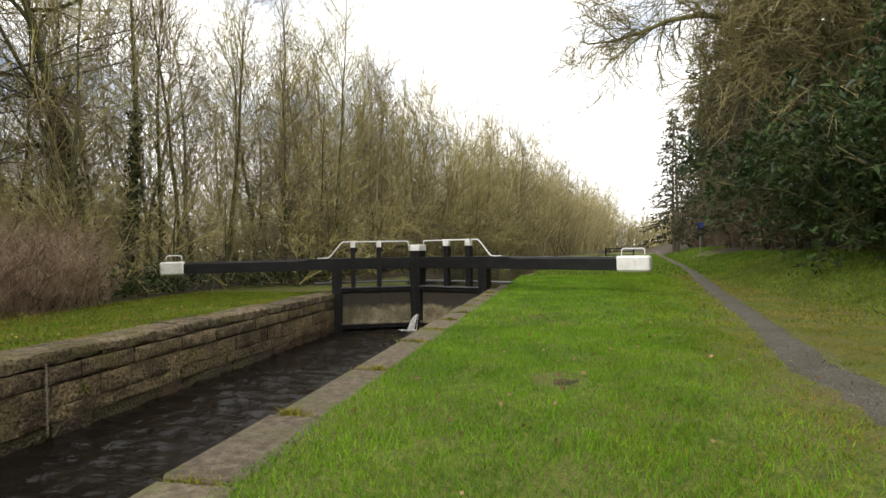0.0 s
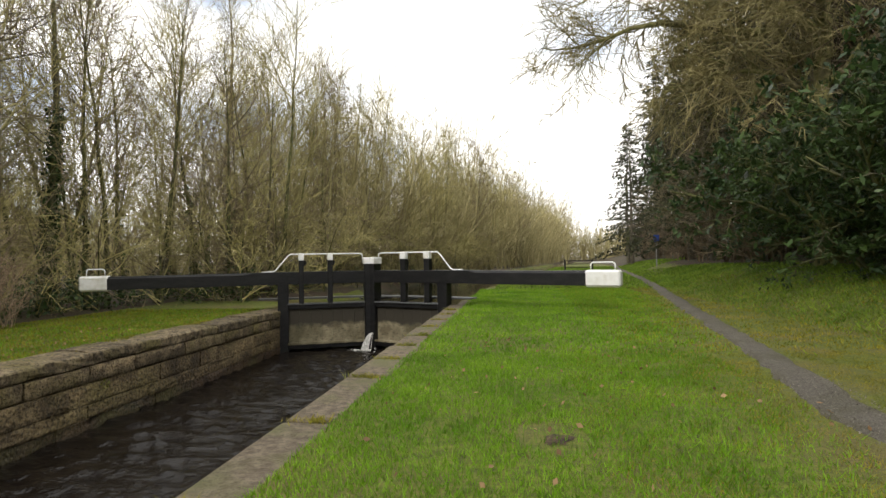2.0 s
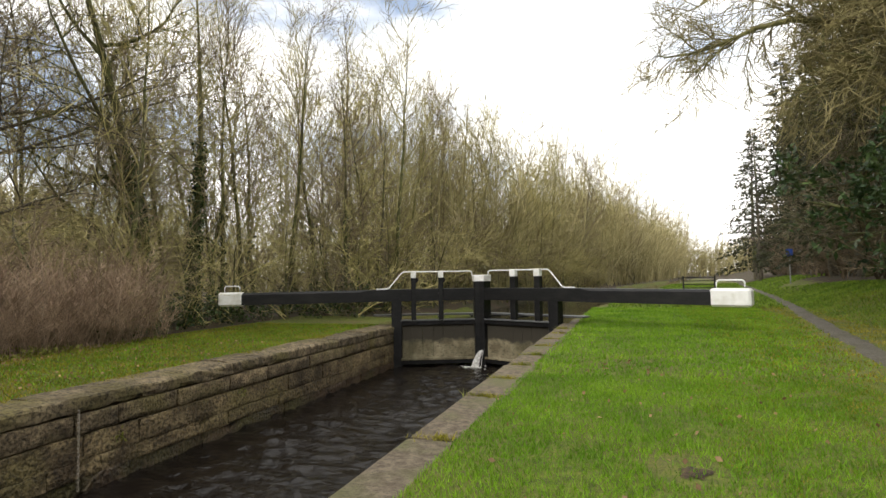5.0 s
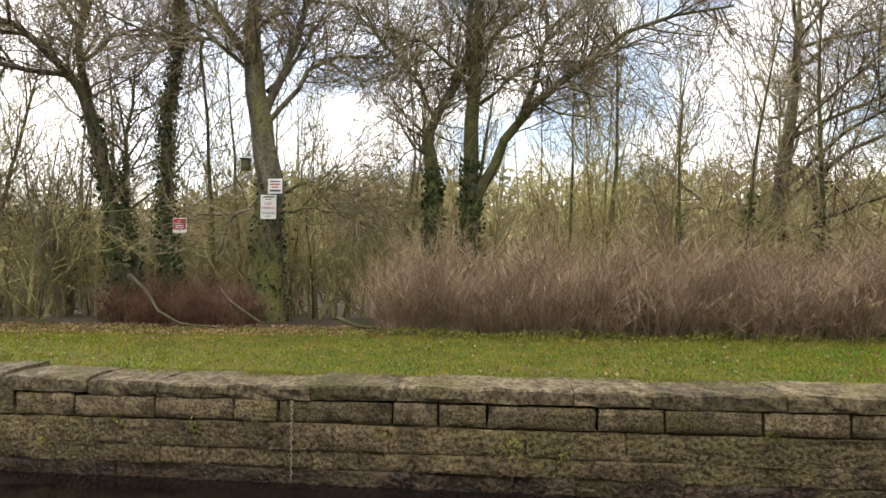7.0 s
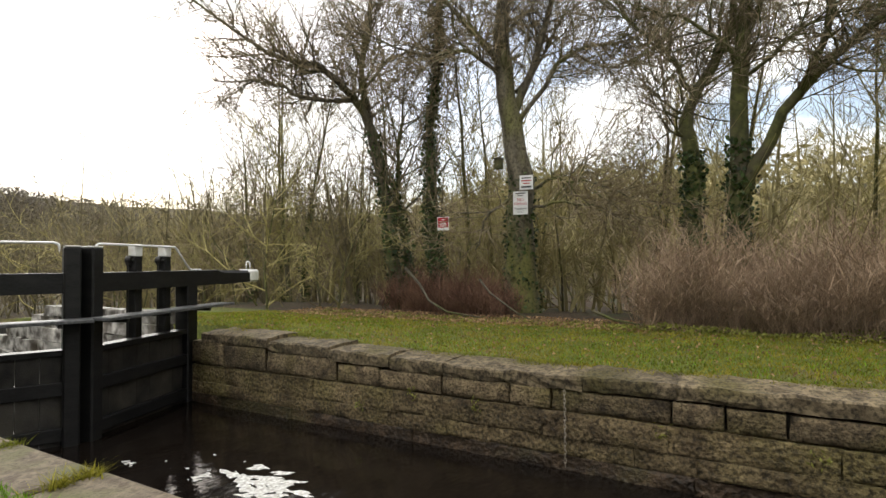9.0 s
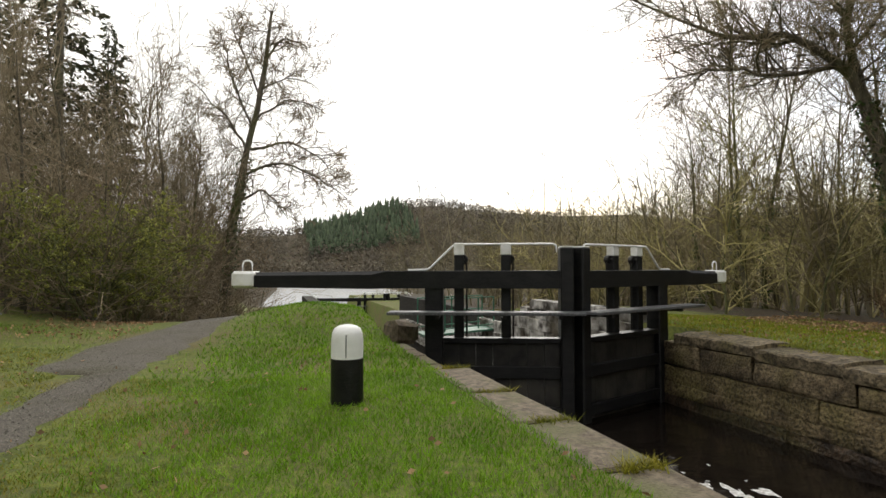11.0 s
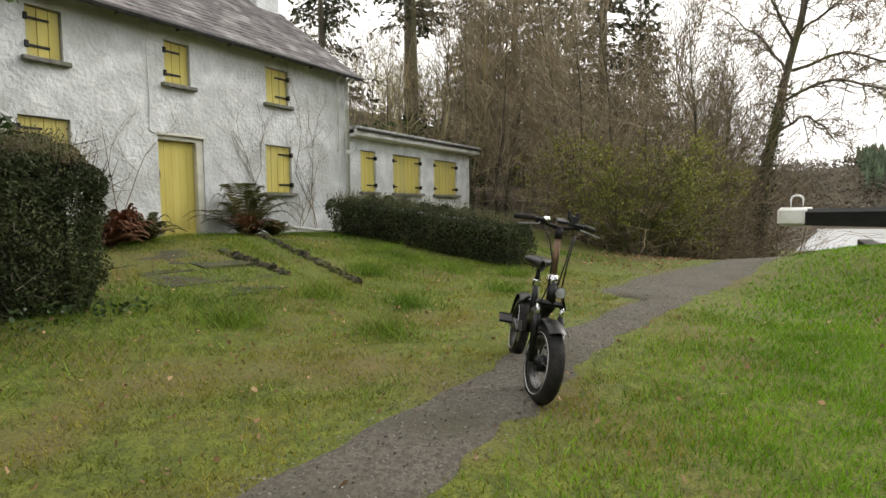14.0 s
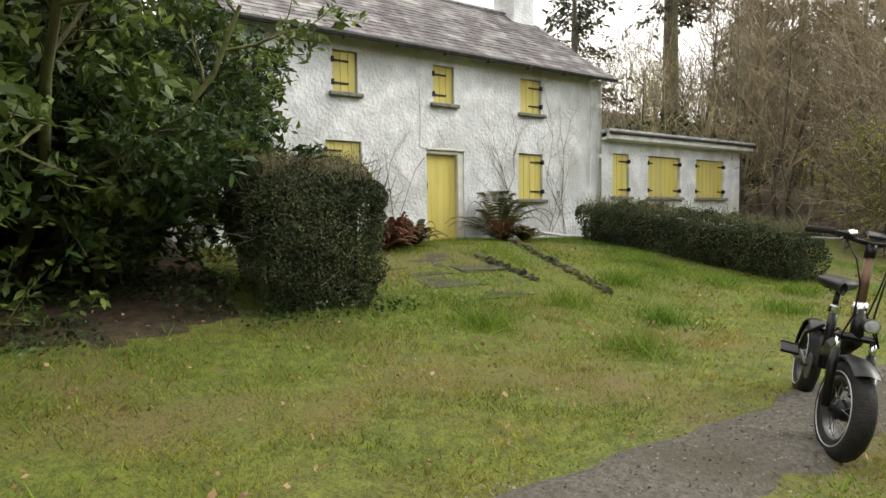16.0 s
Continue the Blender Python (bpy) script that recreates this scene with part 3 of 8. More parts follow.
# ---------- lock gates ----------
def lock_gate(heel, mitre, beam, kind, side, label):
    """One leaf with its balance beam. Local x runs from the heel post to the mitre post, z up from the coping; side is the upstream side."""
    d = Vector((mitre[0] - heel[0], mitre[1] - heel[1], 0))
    L = d.length
    g = thing("lock_gate", label, "lock gate", Matrix.Translation((heel[0], heel[1], 0)) @ Matrix.Rotation(math.atan2(d.y, d.x), 4, "Z"), "pairs of lock gates")
    low = kind == "lower"
    b0, b1 = (0.93, 1.24) if low else (0.65, 1.02)     # beam underside and top at the heel
    top = 1.71 if low else 1.56
    bottom = -3.0 if low else -1.16
    t = 0.12
    part("heel_post", Build().box(-0.16, 0.16, -0.15, 0.15, -3.1, b0 + 0.02, 0.02), M["black"], g)
    mp = part("mitre_post", Build().box(L - 0.24, L - 0.012, -0.2, 0.2, -3.1, 1.64 if low else 1.42, 0.025), M["black"], g)
    if low:
        part("cap", Build().box(L - 0.23, L - 0.02, -0.19, 0.19, 1.636, 1.66, 0.008), M["white"], mp, "white paint line on the post top")
    else:
        part("cap", Build().box(L - 0.255, L - 0.004, -0.21, 0.21, 1.22, 1.43, 0.02), M["white"], mp, "white painted post top")
    # balance beam: square over the gate, chamfered and tapering beyond it
    bb = Build()
    prof = [(L - 0.2, 0.16, b0, b1, 0.012), (-0.85, 0.17, b0, b1, 0.012), (-1.1, 0.165, b0 - 0.01, b1 - 0.01, 0.06), (-beam, 0.15, b1 - (0.29 if low else 0.40), b1 - 0.03, 0.06)]
    vs, fs = [], []
    for x, w, za, zb, c in prof:
        vs += [(x, -w, za), (x, w, za), (x, w, zb - c), (x, w - c, zb), (x, -w + c, zb), (x, -w, zb - c)]
    for i in range(len(prof) - 1):
        for j in range(6):
            q = (i * 6 + j, i * 6 + (j + 1) % 6, (i + 1) * 6 + (j + 1) % 6, (i + 1) * 6 + j)
            fs.append(q)
    fs += [tuple(reversed(range(6))), tuple(range(18, 24))]
    bb.add(vs, fs)
    bm = part("balance_beam", bb, M["black"], g)
    cz0, cz1 = b1 - (0.31 if low else 0.425), b1 - 0.005
    cl = 0.42 if low else (0.84 if heel[0] > -5 else 0.7)
    part("end_cap", Build().box(-beam - 0.03, -beam + cl, -0.175, 0.175, cz0, cz1, 0.05), M["white"], bm, "white painted beam end")
    hx0, hx1 = -beam + cl - 0.12, -beam + 0.12
    ht = cz1 + 0.19
    part("handle", Build().tube([(hx0, 0, cz1 - 0.03), (hx0, 0, ht - 0.06), (hx0 - 0.02, 0, ht - 0.02), (hx0 - 0.06, 0, ht), (hx1 + 0.06, 0, ht), (hx1 + 0.02, 0, ht - 0.02), (hx1, 0, ht - 0.06), (hx1, 0, cz1 - 0.03)], 0.017, 8), M["rail"], bm, "white steel grab handle", True)
    # frame rails and boards
    for z0, z1 in (((-0.02, 0.07), (-0.62, -0.42), (-1.3, -1.1), (-2.9, -2.6)) if low else ((-0.1, 0.07), (-1.30, -1.17))):
        part("rail", Build().box(0.1, L - 0.2, -0.13, 0.13, z0, z1, 0.01), M["black"], g)
    n = 7
    for i in range(n):
        xa, xb = 0.14 + (L - 0.36) * i / n, 0.14 + (L - 0.36) * (i + 1) / n
        part("board", Build().box(xa + 0.002, xb - 0.002, -t / 2, t / 2 - 0.03, bottom, 0.0, 0.004), M["sludge"] if low else M["board"], g)
    if not low:
        part("ledge", Build().box(0.12, L - 0.22, -side * 0.16 - 0.03, -side * 0.16 + 0.03, -1.17, -1.10, 0.008), M["board"], g, "silted bottom ledge of the gate frame")
        part("ledge", Build().box(0.12, L - 0.22, -side * 0.16 - 0.03, -side * 0.16 + 0.03, 0.03, 0.075, 0.008), M["plank"], g, "worn grey top ledge of the gate frame")
    # paddle gear
    for fx in ((0.18, 0.52) if heel[0] > -5 else (0.2, 0.5)) if low else (0.2, 0.52):
        x = fx * L
        w = 0.085 if low else (0.095 if heel[0] > -5 else 0.075)
        p = part("paddle_post", Build().box(x - w, x + w, -0.11 - 0.08 * side, 0.05 - 0.08 * side, -0.6 if low else -0.05, top - 0.19, 0.015), M["black"], g)
        part("cap", Build().box(x - w - 0.006, x + w + 0.006, -0.116 - 0.08 * side, 0.056 - 0.08 * side, top - 0.2, top + 0.02, 0.018), M["white"], p, "white painted post top")
        ys = -0.02 + (0.14 if low else -0.12) * 1.0 * (-side if not low else -side)
        rk = Build().box(x - 0.03, x + 0.03, ys - 0.02, ys + 0.02, b1 - 0.2, top - 0.22, 0.004)
        for j in range(14):
            zz = b1 - 0.18 + j * (top - b1 - 0.08) / 14
            rk.box(x + 0.028, x + 0.06, ys - 0.018, ys + 0.018, zz, zz + 0.018)
        part("rack", rk, M["iron"], p, "toothed iron rack")
        gear = Build().lathe([(0.0, -0.05), (0.075, -0.05), (0.085, -0.03), (0.085, 0.03), (0.075, 0.05), (0.03, 0.05), (0.03, 0.11), (0.0, 0.11)], (x + 0.075, ys, top - 0.27), 12, "y")
        gear.box(x - 0.02, x + 0.13, ys - 0.05, ys + 0.05, top - 0.36, top - 0.3, 0.012)
        part("pinion_housing", gear, M["iron"], p)
        if low:
            part("paddle_rod", Build().tube([(x + 0.13, ys, top - 0.3), (x + 0.13, ys, -0.5)], 0.018, 6), M["iron"], p)
    # handrail
    hz = top - 0.005
    yr, sh = 0.0, (0.15 if low else 0.0)
    part("handrail", Build().tube([(-0.62 + sh, yr, b1 + 0.012), (-0.3 + sh, yr, b1 + 0.015), (-0.22 + sh, yr, b1 + 0.05), (0.14 + sh, yr, hz - 0.06), (0.22 + sh, yr, hz), (L - 0.36, yr, hz), (L - 0.30, yr, hz - 0.02), (L - 0.285, yr, hz - 0.07), (L - 0.285, yr, (1.55 if low else 1.36))], 0.019, 8), M["rail"], g, "white painted steel handrail", True)
    # footboard on the upstream side, on iron brackets
    pz = 0.5 if low else 0.17
    ends = (-0.75, L + 0.12)
    part("footboard", Build().box(ends[0], ends[1], side * 0.42 - 0.2, side * 0.42 + 0.2, pz, pz + 0.05, 0.008), M["plank"], g, "wet grey plank footboard")
    for x in (0.1, L * 0.5, L - 0.3):
        part("bracket", Build().box(x - 0.03, x + 0.03, min(0, side * 0.6), max(0, side * 0.6), pz - 0.06, pz - 0.003, 0.006), M["iron"], g)
    return g

MU = (-4.93, 17.45)
lock_gate((-2.5, Y_UP), MU, 4.98, "upper", -1, "black timber upper lock gate with white-capped balance beam")
lock_gate((-7.4, Y_UP), MU, 5.38, "upper", 1, "black timber upper lock gate leaking water, white beam end")
ML = (-4.95, -9.15)
lock_gate((-2.70, Y_LOW), ML, 3.63, "lower", -1, "tall black timber lower lock gate with paddle gear")
lock_gate((-7.4, Y_LOW), ML, 2.6, "lower", 1, "tall black timber lower lock gate against the far wall")

# ---------- the lock-keeper's house ----------
M["render"] = mat("whitewashed_roughcast", (0.60, 0.61, 0.60), (0.80, 0.81, 0.80), 3.0, (0.52, 0.53, 0.50), 0.8, rough=0.9, bump=1.0, bscale=13, bdist=0.035)
M["yellow"] = mat("yellow_painted_boards", (0.58, 0.48, 0.11), (0.66, 0.56, 0.15), 5, (0.53, 0.46, 0.16), 1.5, rough=0.6, bump=0.12, stretch=(1, 1, 0.15))
M["slate"] = mat("lichened_slate", (0.075, 0.065, 0.066), (0.15, 0.13, 0.13), 5, (0.26, 0.25, 0.23), 1.7, rough=0.75, bump=0.3, rnd=0.25, island=0.25)
M["cream"] = mat("cream_door_frame", (0.55, 0.54, 0.44), (0.66, 0.64, 0.54), 5, rough=0.6, bump=0.1)
M["sill"] = mat("stone_sill", (0.13, 0.125, 0.11), (0.26, 0.25, 0.22), 9, (0.15, 0.16, 0.09), 3, rough=0.85, bump=0.3)
M["pipe"] = mat("white_downpipe", (0.72, 0.72, 0.69), (0.82, 0.82, 0.79), 6, (0.5, 0.49, 0.43), 2.0, rough=0.5, bump=0.1)
M["gutter"] = mat("dark_gutter", (0.02, 0.02, 0.02), (0.05, 0.045, 0.04), 9, rough=0.5, bump=0.1)
M["felt"] = mat("grey_roof_edge", (0.25, 0.25, 0.24), (0.5, 0.5, 0.48), 6, rough=0.7, bump=0.2)

HX = 10.9
house = thing("house", "two-storey whitewashed lock-keeper's house with yellow shutters", "house", (HX, -7.1, 0.5))
def at_house(b):
    """Moves what was built in world metres under the house's Empty."""
    b.v = [(x - HX, y + 7.1, z - 0.5) for x, y, z in b.v]
    return b

def pierced(x0, x1, ya, yb, za, zb, holes):
    """A wall in the y-z plane, x0..x1 thick, with openings (y0, y1, z0, z1) right through it."""
    ys = sorted({ya, yb, *(q for o in holes for q in o[:2])})
    zs = sorted({za, zb, *(q for o in holes for q in o[2:])})
    solid = lambda i, j: 0 <= i < len(ys) - 1 and 0 <= j < len(zs) - 1 and not any(
        o[0] < (ys[i] + ys[i + 1]) / 2 < o[1] and o[2] < (zs[j] + zs[j + 1]) / 2 < o[3] for o in holes)
    b, seen = Build(), {}
    def vert(x, i, j):
        key = (x, i, j)
        if key not in seen:
            seen[key] = len(b.v)
            b.v.append((x, ys[i], zs[j]))
        return seen[key]
    for i in range(len(ys) - 1):
        for j in range(len(zs) - 1):
            if not solid(i, j):
                continue
            c = [(i, j), (i + 1, j), (i + 1, j + 1), (i, j + 1)]
            b.f.append(tuple(vert(x0, *q) for q in reversed(c)))
            b.f.append(tuple(vert(x1, *q) for q in c))
            for (p, q), (di, dj) in zip(zip(c, c[1:] + c[:1]), ((0, -1), (1, 0), (0, 1), (-1, 0))):
                if not solid(i + di, j + dj):
                    b.f.append((vert(x0, *p), vert(x0, *q), vert(x1, *q), vert(x1, *p)))
    return b

UPPER = [(-5.09, -4.56, 3.82, 4.66, "l"), (-7.40, -6.86, 3.82, 4.66, "l"), (-9.95, -9.29, 3.82, 4.66, "r")]
LOWER = [(-9.99, -9.22, 1.74, 2.86, "r"), (-5.14, -4.38, 1.74, 2.88, "l")]
DOOR = (-7.63, -6.66, 0.76, 2.80)
ANNEX = [(-13.16, -12.50, 1.84, 3.02, "r"), (-15.41, -13.97, 1.84, 3.02, "b"), (-17.63, -16.18, 1.84, 3.02, "b")]
front = part("front_wall", at_house(pierced(HX, HX + 0.5, -12.0, -2.1, -0.1, 5.0, [o[:4] for o in UPPER + LOWER] + [DOOR])), M["render"], house)
part("back_wall", at_house(Build().box(HX + 5.6, HX + 6.1, -12.0, -2.1, -0.1, 5.0)), M["render"], house)
for y0, y1 in ((-11.99, -11.5), (-2.6, -2.11)):
    gw = Build()
    gw.box(HX + 0.5, HX + 5.6, y0, y1, -0.1, 5.0)
    pts = [(HX + 0.02, 5.0), (HX + 6.08, 5.0), (HX + 3.05, 7.38)]
    gw.add([(x, y, z) for y in (y0, y1) for x, z in pts], [(0, 1, 2), (5, 4, 3), (0, 3, 4, 1), (1, 4, 5, 2), (2, 5, 3, 0)])
    part("gable_wall", at_house(gw), M["render"], house)
part("annex_wall", at_house(pierced(HX, HX + 0.35, -18.5, -12.0, -0.1, 3.42, [o[:4] for o in ANNEX])), M["render"], house, "white roughcast lean-to wing")
part("annex_wall", at_house(Build().box(HX + 0.35, HX + 4.5, -18.5, -18.15, -0.1, 3.42)), M["render"], house)
part("annex_wall", at_house(Build().box(HX + 4.5, HX + 4.8, -18.5, -12.0, -0.1, 3.42)), M["render"], house)
ar = part("annex_roof", at_house(Build().box(HX - 0.32, HX + 5.0, -18.85, -12.02, 3.52, 3.62, 0.01)), M["felt"], house)
part("fascia", at_house(Build().box(HX - 0.29, HX - 0.2, -18.8, -12.03, 3.36, 3.52, 0.008)), M["pipe"], ar, "white fascia board")
part("gutter", at_house(Build().box(HX - 0.37, HX - 0.295, -18.85, -12.03, 3.49, 3.56, 0.02)), M["gutter"], ar, "dark gutter")
part("soffit", at_house(Build().box(HX - 0.2, HX, -18.7, -12.03, 3.34, 3.42, 0.005)), M["pipe"], ar)

def shutter(o):
    y0, y1, z0, z1, hinge = o
    sh = part("shutter", at_house(Build().box(HX + 0.10, HX + 0.14, y0 + 0.01, y1 - 0.01, z0 + 0.01, z1 - 0.01)), M["yellow"], house, "yellow boarded window shutter")
    n = max(3, round((y1 - y0) / 0.2))
    w = (y1 - y0 - 0.03) / n
    for i in range(n):
        ya = y0 + 0.015 + i * w
        part("board", at_house(Build().box(HX + 0.065, HX + 0.10, ya + 0.004, ya + w - 0.004, z0 + 0.02, z1 - 0.02, 0.006)), M["yellow"], sh)
    for zz in (z0 + 0.2, z1 - 0.2):
        for side in ("l", "r"):
            if hinge in (side, "b"):
                e = y1 if side == "l" else y0
                d = -1 if side == "l" else 1
                ln = 0.26 if hinge == "b" else 0.36
                st = Build().box(HX + 0.045, HX + 0.064, min(e, e + d * ln), max(e, e + d * ln), zz - 0.02, zz + 0.02, 0.004)
                st.box(HX - 0.035, HX + 0.06, e - 0.03, e + 0.03, zz - 0.055, zz + 0.055, 0.01)
                part("strap_hinge", at_house(st), M["iron"], sh, "black iron strap hinge")
    part("sill", at_house(Build().box(HX - 0.11, HX + 0.3, y0 - 0.09, y1 + 0.09, z0 - 0.075, z0 + 0.004, 0.012)), M["sill"], house, "grey stone window sill")
for o in UPPER + LOWER + ANNEX:
    shutter(o)
# the door in its cream frame
y0, y1, z0, z1 = DOOR
dr = part("door", at_house(Build().box(HX + 0.16, HX + 0.20, y0 + 0.16, y1 - 0.02, z0 + 0.03, z1 - 0.09)), M["yellow"], house, "closed yellow boarded front door")
for i in range(5):
    w = (y1 - y0 - 0.18) / 5
    ya = y0 + 0.16 + i * w
    part("board", at_house(Build().box(HX + 0.13, HX + 0.16, ya + 0.001, ya + w - 0.001, z0 + 0.03, z1 - 0.09, 0.0025)), M["yellow"], dr)
part("kick_board", at_house(Build().box(HX + 0.10, HX + 0.13, y0 + 0.17, y1 - 0.03, z0 + 0.03, z0 + 0.16, 0.008)), M["yellow"], dr)
part("latch", at_house(Build().box(HX + 0.09, HX + 0.132, y1 - 0.075, y1 - 0.03, z0 + 1.2, z0 + 1.36, 0.008)), M["iron"], dr, "black iron latch")
part("door_frame", at_house(Build().box(HX + 0.02, HX + 0.22, y0, y0 + 0.15, z0, z1, 0.01).box(HX + 0.02, HX + 0.22, y0 + 0.15, y1, z1 - 0.08, z1, 0.01).box(HX - 0.03, HX + 0.02, y0 - 0.02, y1 + 0.02, z1, z1 + 0.05, 0.01)), M["cream"], house)
part("doorstep", at_house(Build().box(HX - 0.35, HX + 0.2, y0 - 0.1, y1 + 0.1, z0 - 0.15, z0 - 0.003, 0.03)), M["sill"], house)

# roof: slabs below, slates above
EX, EZ, RX, RZ = HX - 0.28, 4.92, HX + 3.05, 7.42
roof = part("roof", at_house(Build().add([(EX, -12.2, EZ), (EX, -1.9, EZ), (RX, -1.9, RZ), (RX, -12.2, RZ), (2 * RX - EX, -1.9, EZ), (2 * RX - EX, -12.2, EZ), (EX, -12.2, EZ - 0.08), (EX, -1.9, EZ - 0.08), (RX, -1.9, RZ - 0.1), (RX, -12.2, RZ - 0.1), (2 * RX - EX, -1.9, EZ - 0.08), (2 * RX - EX, -12.2, EZ - 0.08)],
    [(0, 3, 2, 1), (3, 5, 4, 2), (6, 7, 8, 9), (9, 8, 10, 11), (0, 1, 7, 6), (5, 11, 10, 4), (0, 6, 9, 3), (3, 9, 11, 5), (1, 2, 8, 7), (2, 4, 10, 8)])), M["slate"], house, "grey slate roof with pale lichen")
slope = math.atan2(RZ - EZ, RX - EX)
length = math.hypot(RZ - EZ, RX - EX)
rows, w = 19, 0.29
exposed = length / rows
slate_meshes = []
for i in range(3):
    slate_meshes.append(stone(exposed * 1.25, w - 0.008, 0.014, 0.003, 140 + i, 0.0025).mesh("slate", M["slate"]))
rest = Build()
made = 0
rr = random.Random(5)
for r in range(rows):
    y = -12.18 + (0.5 * w if r % 2 else 0)
    while y < -1.95:
        s = (r + 0.55) * exposed
        px_, pz_ = EX + math.cos(slope) * s, EZ + math.sin(slope) * s + 0.03
        m = pose(px_ - HX, y + w / 2 + 7.1, pz_ - 0.5, 0, -math.degrees(slope) + 2.6 + rr.uniform(-0.7, 0.7), rr.uniform(-0.8, 0.8))
        if made < 300 and y < -6.2 and r < 16:
            part("slate", slate_meshes[made % 3], None, roof, place=m)
            made += 1
        else:
            q = Build().box(-exposed * 0.62, exposed * 0.62, -w / 2 + 0.004, w / 2 - 0.004, -0.007, 0.007)
            rest.add([tuple(m @ Vector(p)) for p in q.v], q.f)
        y += w
tagged(part("slate_rest", rest, M["slate"], roof), kind="stuff")
part("ridge", at_house(Build().box(RX - 0.12, RX + 0.12, -12.2, -1.9, RZ - 0.02, RZ + 0.1, 0.05)), M["felt"], roof, "pale ridge tiles")
part("eaves_gutter", at_house(Build().tube([(EX - 0.06, -12.25, EZ - 0.05), (EX - 0.06, -1.85, EZ - 0.05)], 0.06, 8)), M["gutter"], roof, "dark half-round gutter")
for i in range(9):
    y = -11.6 + i * 1.15
    part("gutter_bracket", at_house(Build().box(EX - 0.115, EX + 0.06, y - 0.012, y + 0.012, EZ - 0.118, EZ - 0.085)), M["gutter"], roof)
ch = part("chimney", at_house(Build().box(RX - 0.5, RX + 0.5, -11.95, -11.15, 6.4, 8.35, 0.02)), M["render"], house, "rendered chimney stack with stone cap")
part("cap", at_house(Build().box(RX - 0.6, RX + 0.6, -12.05, -11.05, 8.35, 8.5, 0.03).box(RX - 0.45, RX + 0.45, -11.9, -11.2, 8.5, 8.58, 0.02)), M["sill"], ch)
ch2 = part("chimney", at_house(Build().box(RX - 0.5, RX + 0.5, -2.95, -2.15, 6.4, 8.35, 0.02)), M["render"], house)
for yy, r0, zt in ((-11.55, 0.04, 4.8), (-11.88, 0.06, 4.75)):
    dp = part("downpipe", at_house(Build().tube([(EX - 0.04, yy, EZ - 0.08), (HX - 0.09, yy, zt), (HX - 0.09, yy, 0.75)], r0, 10)), M["pipe"], house, "white rainwater pipe", True)
    for zz in (1.6, 2.9, 4.2):
        part("collar", at_house(Build().lathe([(r0, -0.05), (r0 + 0.014, -0.05), (r0 + 0.014, 0.05), (r0, 0.05)], (HX - 0.09, yy, zz), 10)), M["pipe"], dp)
part("waste_pipe", at_house(Build().tube([(HX - 0.05, -9.4, 0.98), (HX - 0.22, -10.4, 0.84), (HX - 0.35, -11.6, 0.76)], 0.035, 8)), M["pipe"], house, "white plastic pipe along the ground", True)
part("cable", at_house(Build().tube([(HX - 0.012, -6.5, 4.85), (HX - 0.012, -6.52, 3.4), (HX - 0.012, -6.5, 2.86), (HX - 0.012, -6.62, 2.83)], 0.009, 5).tube([(HX - 0.012, -6.5, 4.85), (HX - 0.012, -8.5, 4.8), (HX - 0.012, -11.5, 4.72)], 0.008, 5)), M["pipe"], house, "thin grey cable on the wall")

# ---------- bollard, signs, bicycle, chains ----------
M["tyre"] = mat("black_rubber", (0.007, 0.007, 0.007), (0.018, 0.017, 0.016), 30, (0.028, 0.025, 0.02), 6, rough=0.7, bump=0.4, bscale=90, spec=0.3)
M["frame"] = mat("satin_black_frame", (0.004, 0.004, 0.0045), (0.009, 0.009, 0.0095), 20, rough=0.36, bump=0.05, spec=0.3)
M["rim"] = mat("dark_grey_rim", (0.022, 0.022, 0.023), (0.05, 0.05, 0.05), 14, rough=0.45, bump=0.1)
M["chrome"] = mat("bright_steel", (0.6, 0.6, 0.6), (0.72, 0.72, 0.72), 10, rough=0.2, metal=1.0, bump=0.05)
M["copper"] = mat("bronze_stem", (0.14, 0.085, 0.05), (0.2, 0.12, 0.07), 14, rough=0.4, metal=0.4, bump=0.05)
M["reflect"] = mat("pale_reflective_line", (0.42, 0.43, 0.44), (0.5, 0.5, 0.5), 14, rough=0.4, bump=0)
M["lens"] = mat("headlight_lens", (0.3, 0.31, 0.32), (0.5, 0.51, 0.52), 30, rough=0.12, bump=0.1)
M["sign_white"] = mat("white_sign_board", (0.66, 0.67, 0.68), (0.74, 0.75, 0.75), 7, rough=0.5, bump=0.05)
M["sign_red"] = mat("red_sign_board", (0.42, 0.02, 0.035), (0.5, 0.03, 0.045), 7, rough=0.5, bump=0.05)
M["sign_blue"] = mat("blue_sign_board", (0.01, 0.03, 0.16), (0.015, 0.05, 0.25), 7, rough=0.5, bump=0.05)
M["ink"] = mat("dark_sign_ink", (0.03, 0.03, 0.035), (0.06, 0.06, 0.06), 20, rough=0.6, bump=0)
M["ink_red"] = mat("red_sign_ink", (0.4, 0.05, 0.06), (0.48, 0.08, 0.08), 20, rough=0.6, bump=0)
M["post"] = mat("grey_steel_post", (0.18, 0.18, 0.18), (0.3, 0.3, 0.3), 12, rough=0.5, bump=0.1)

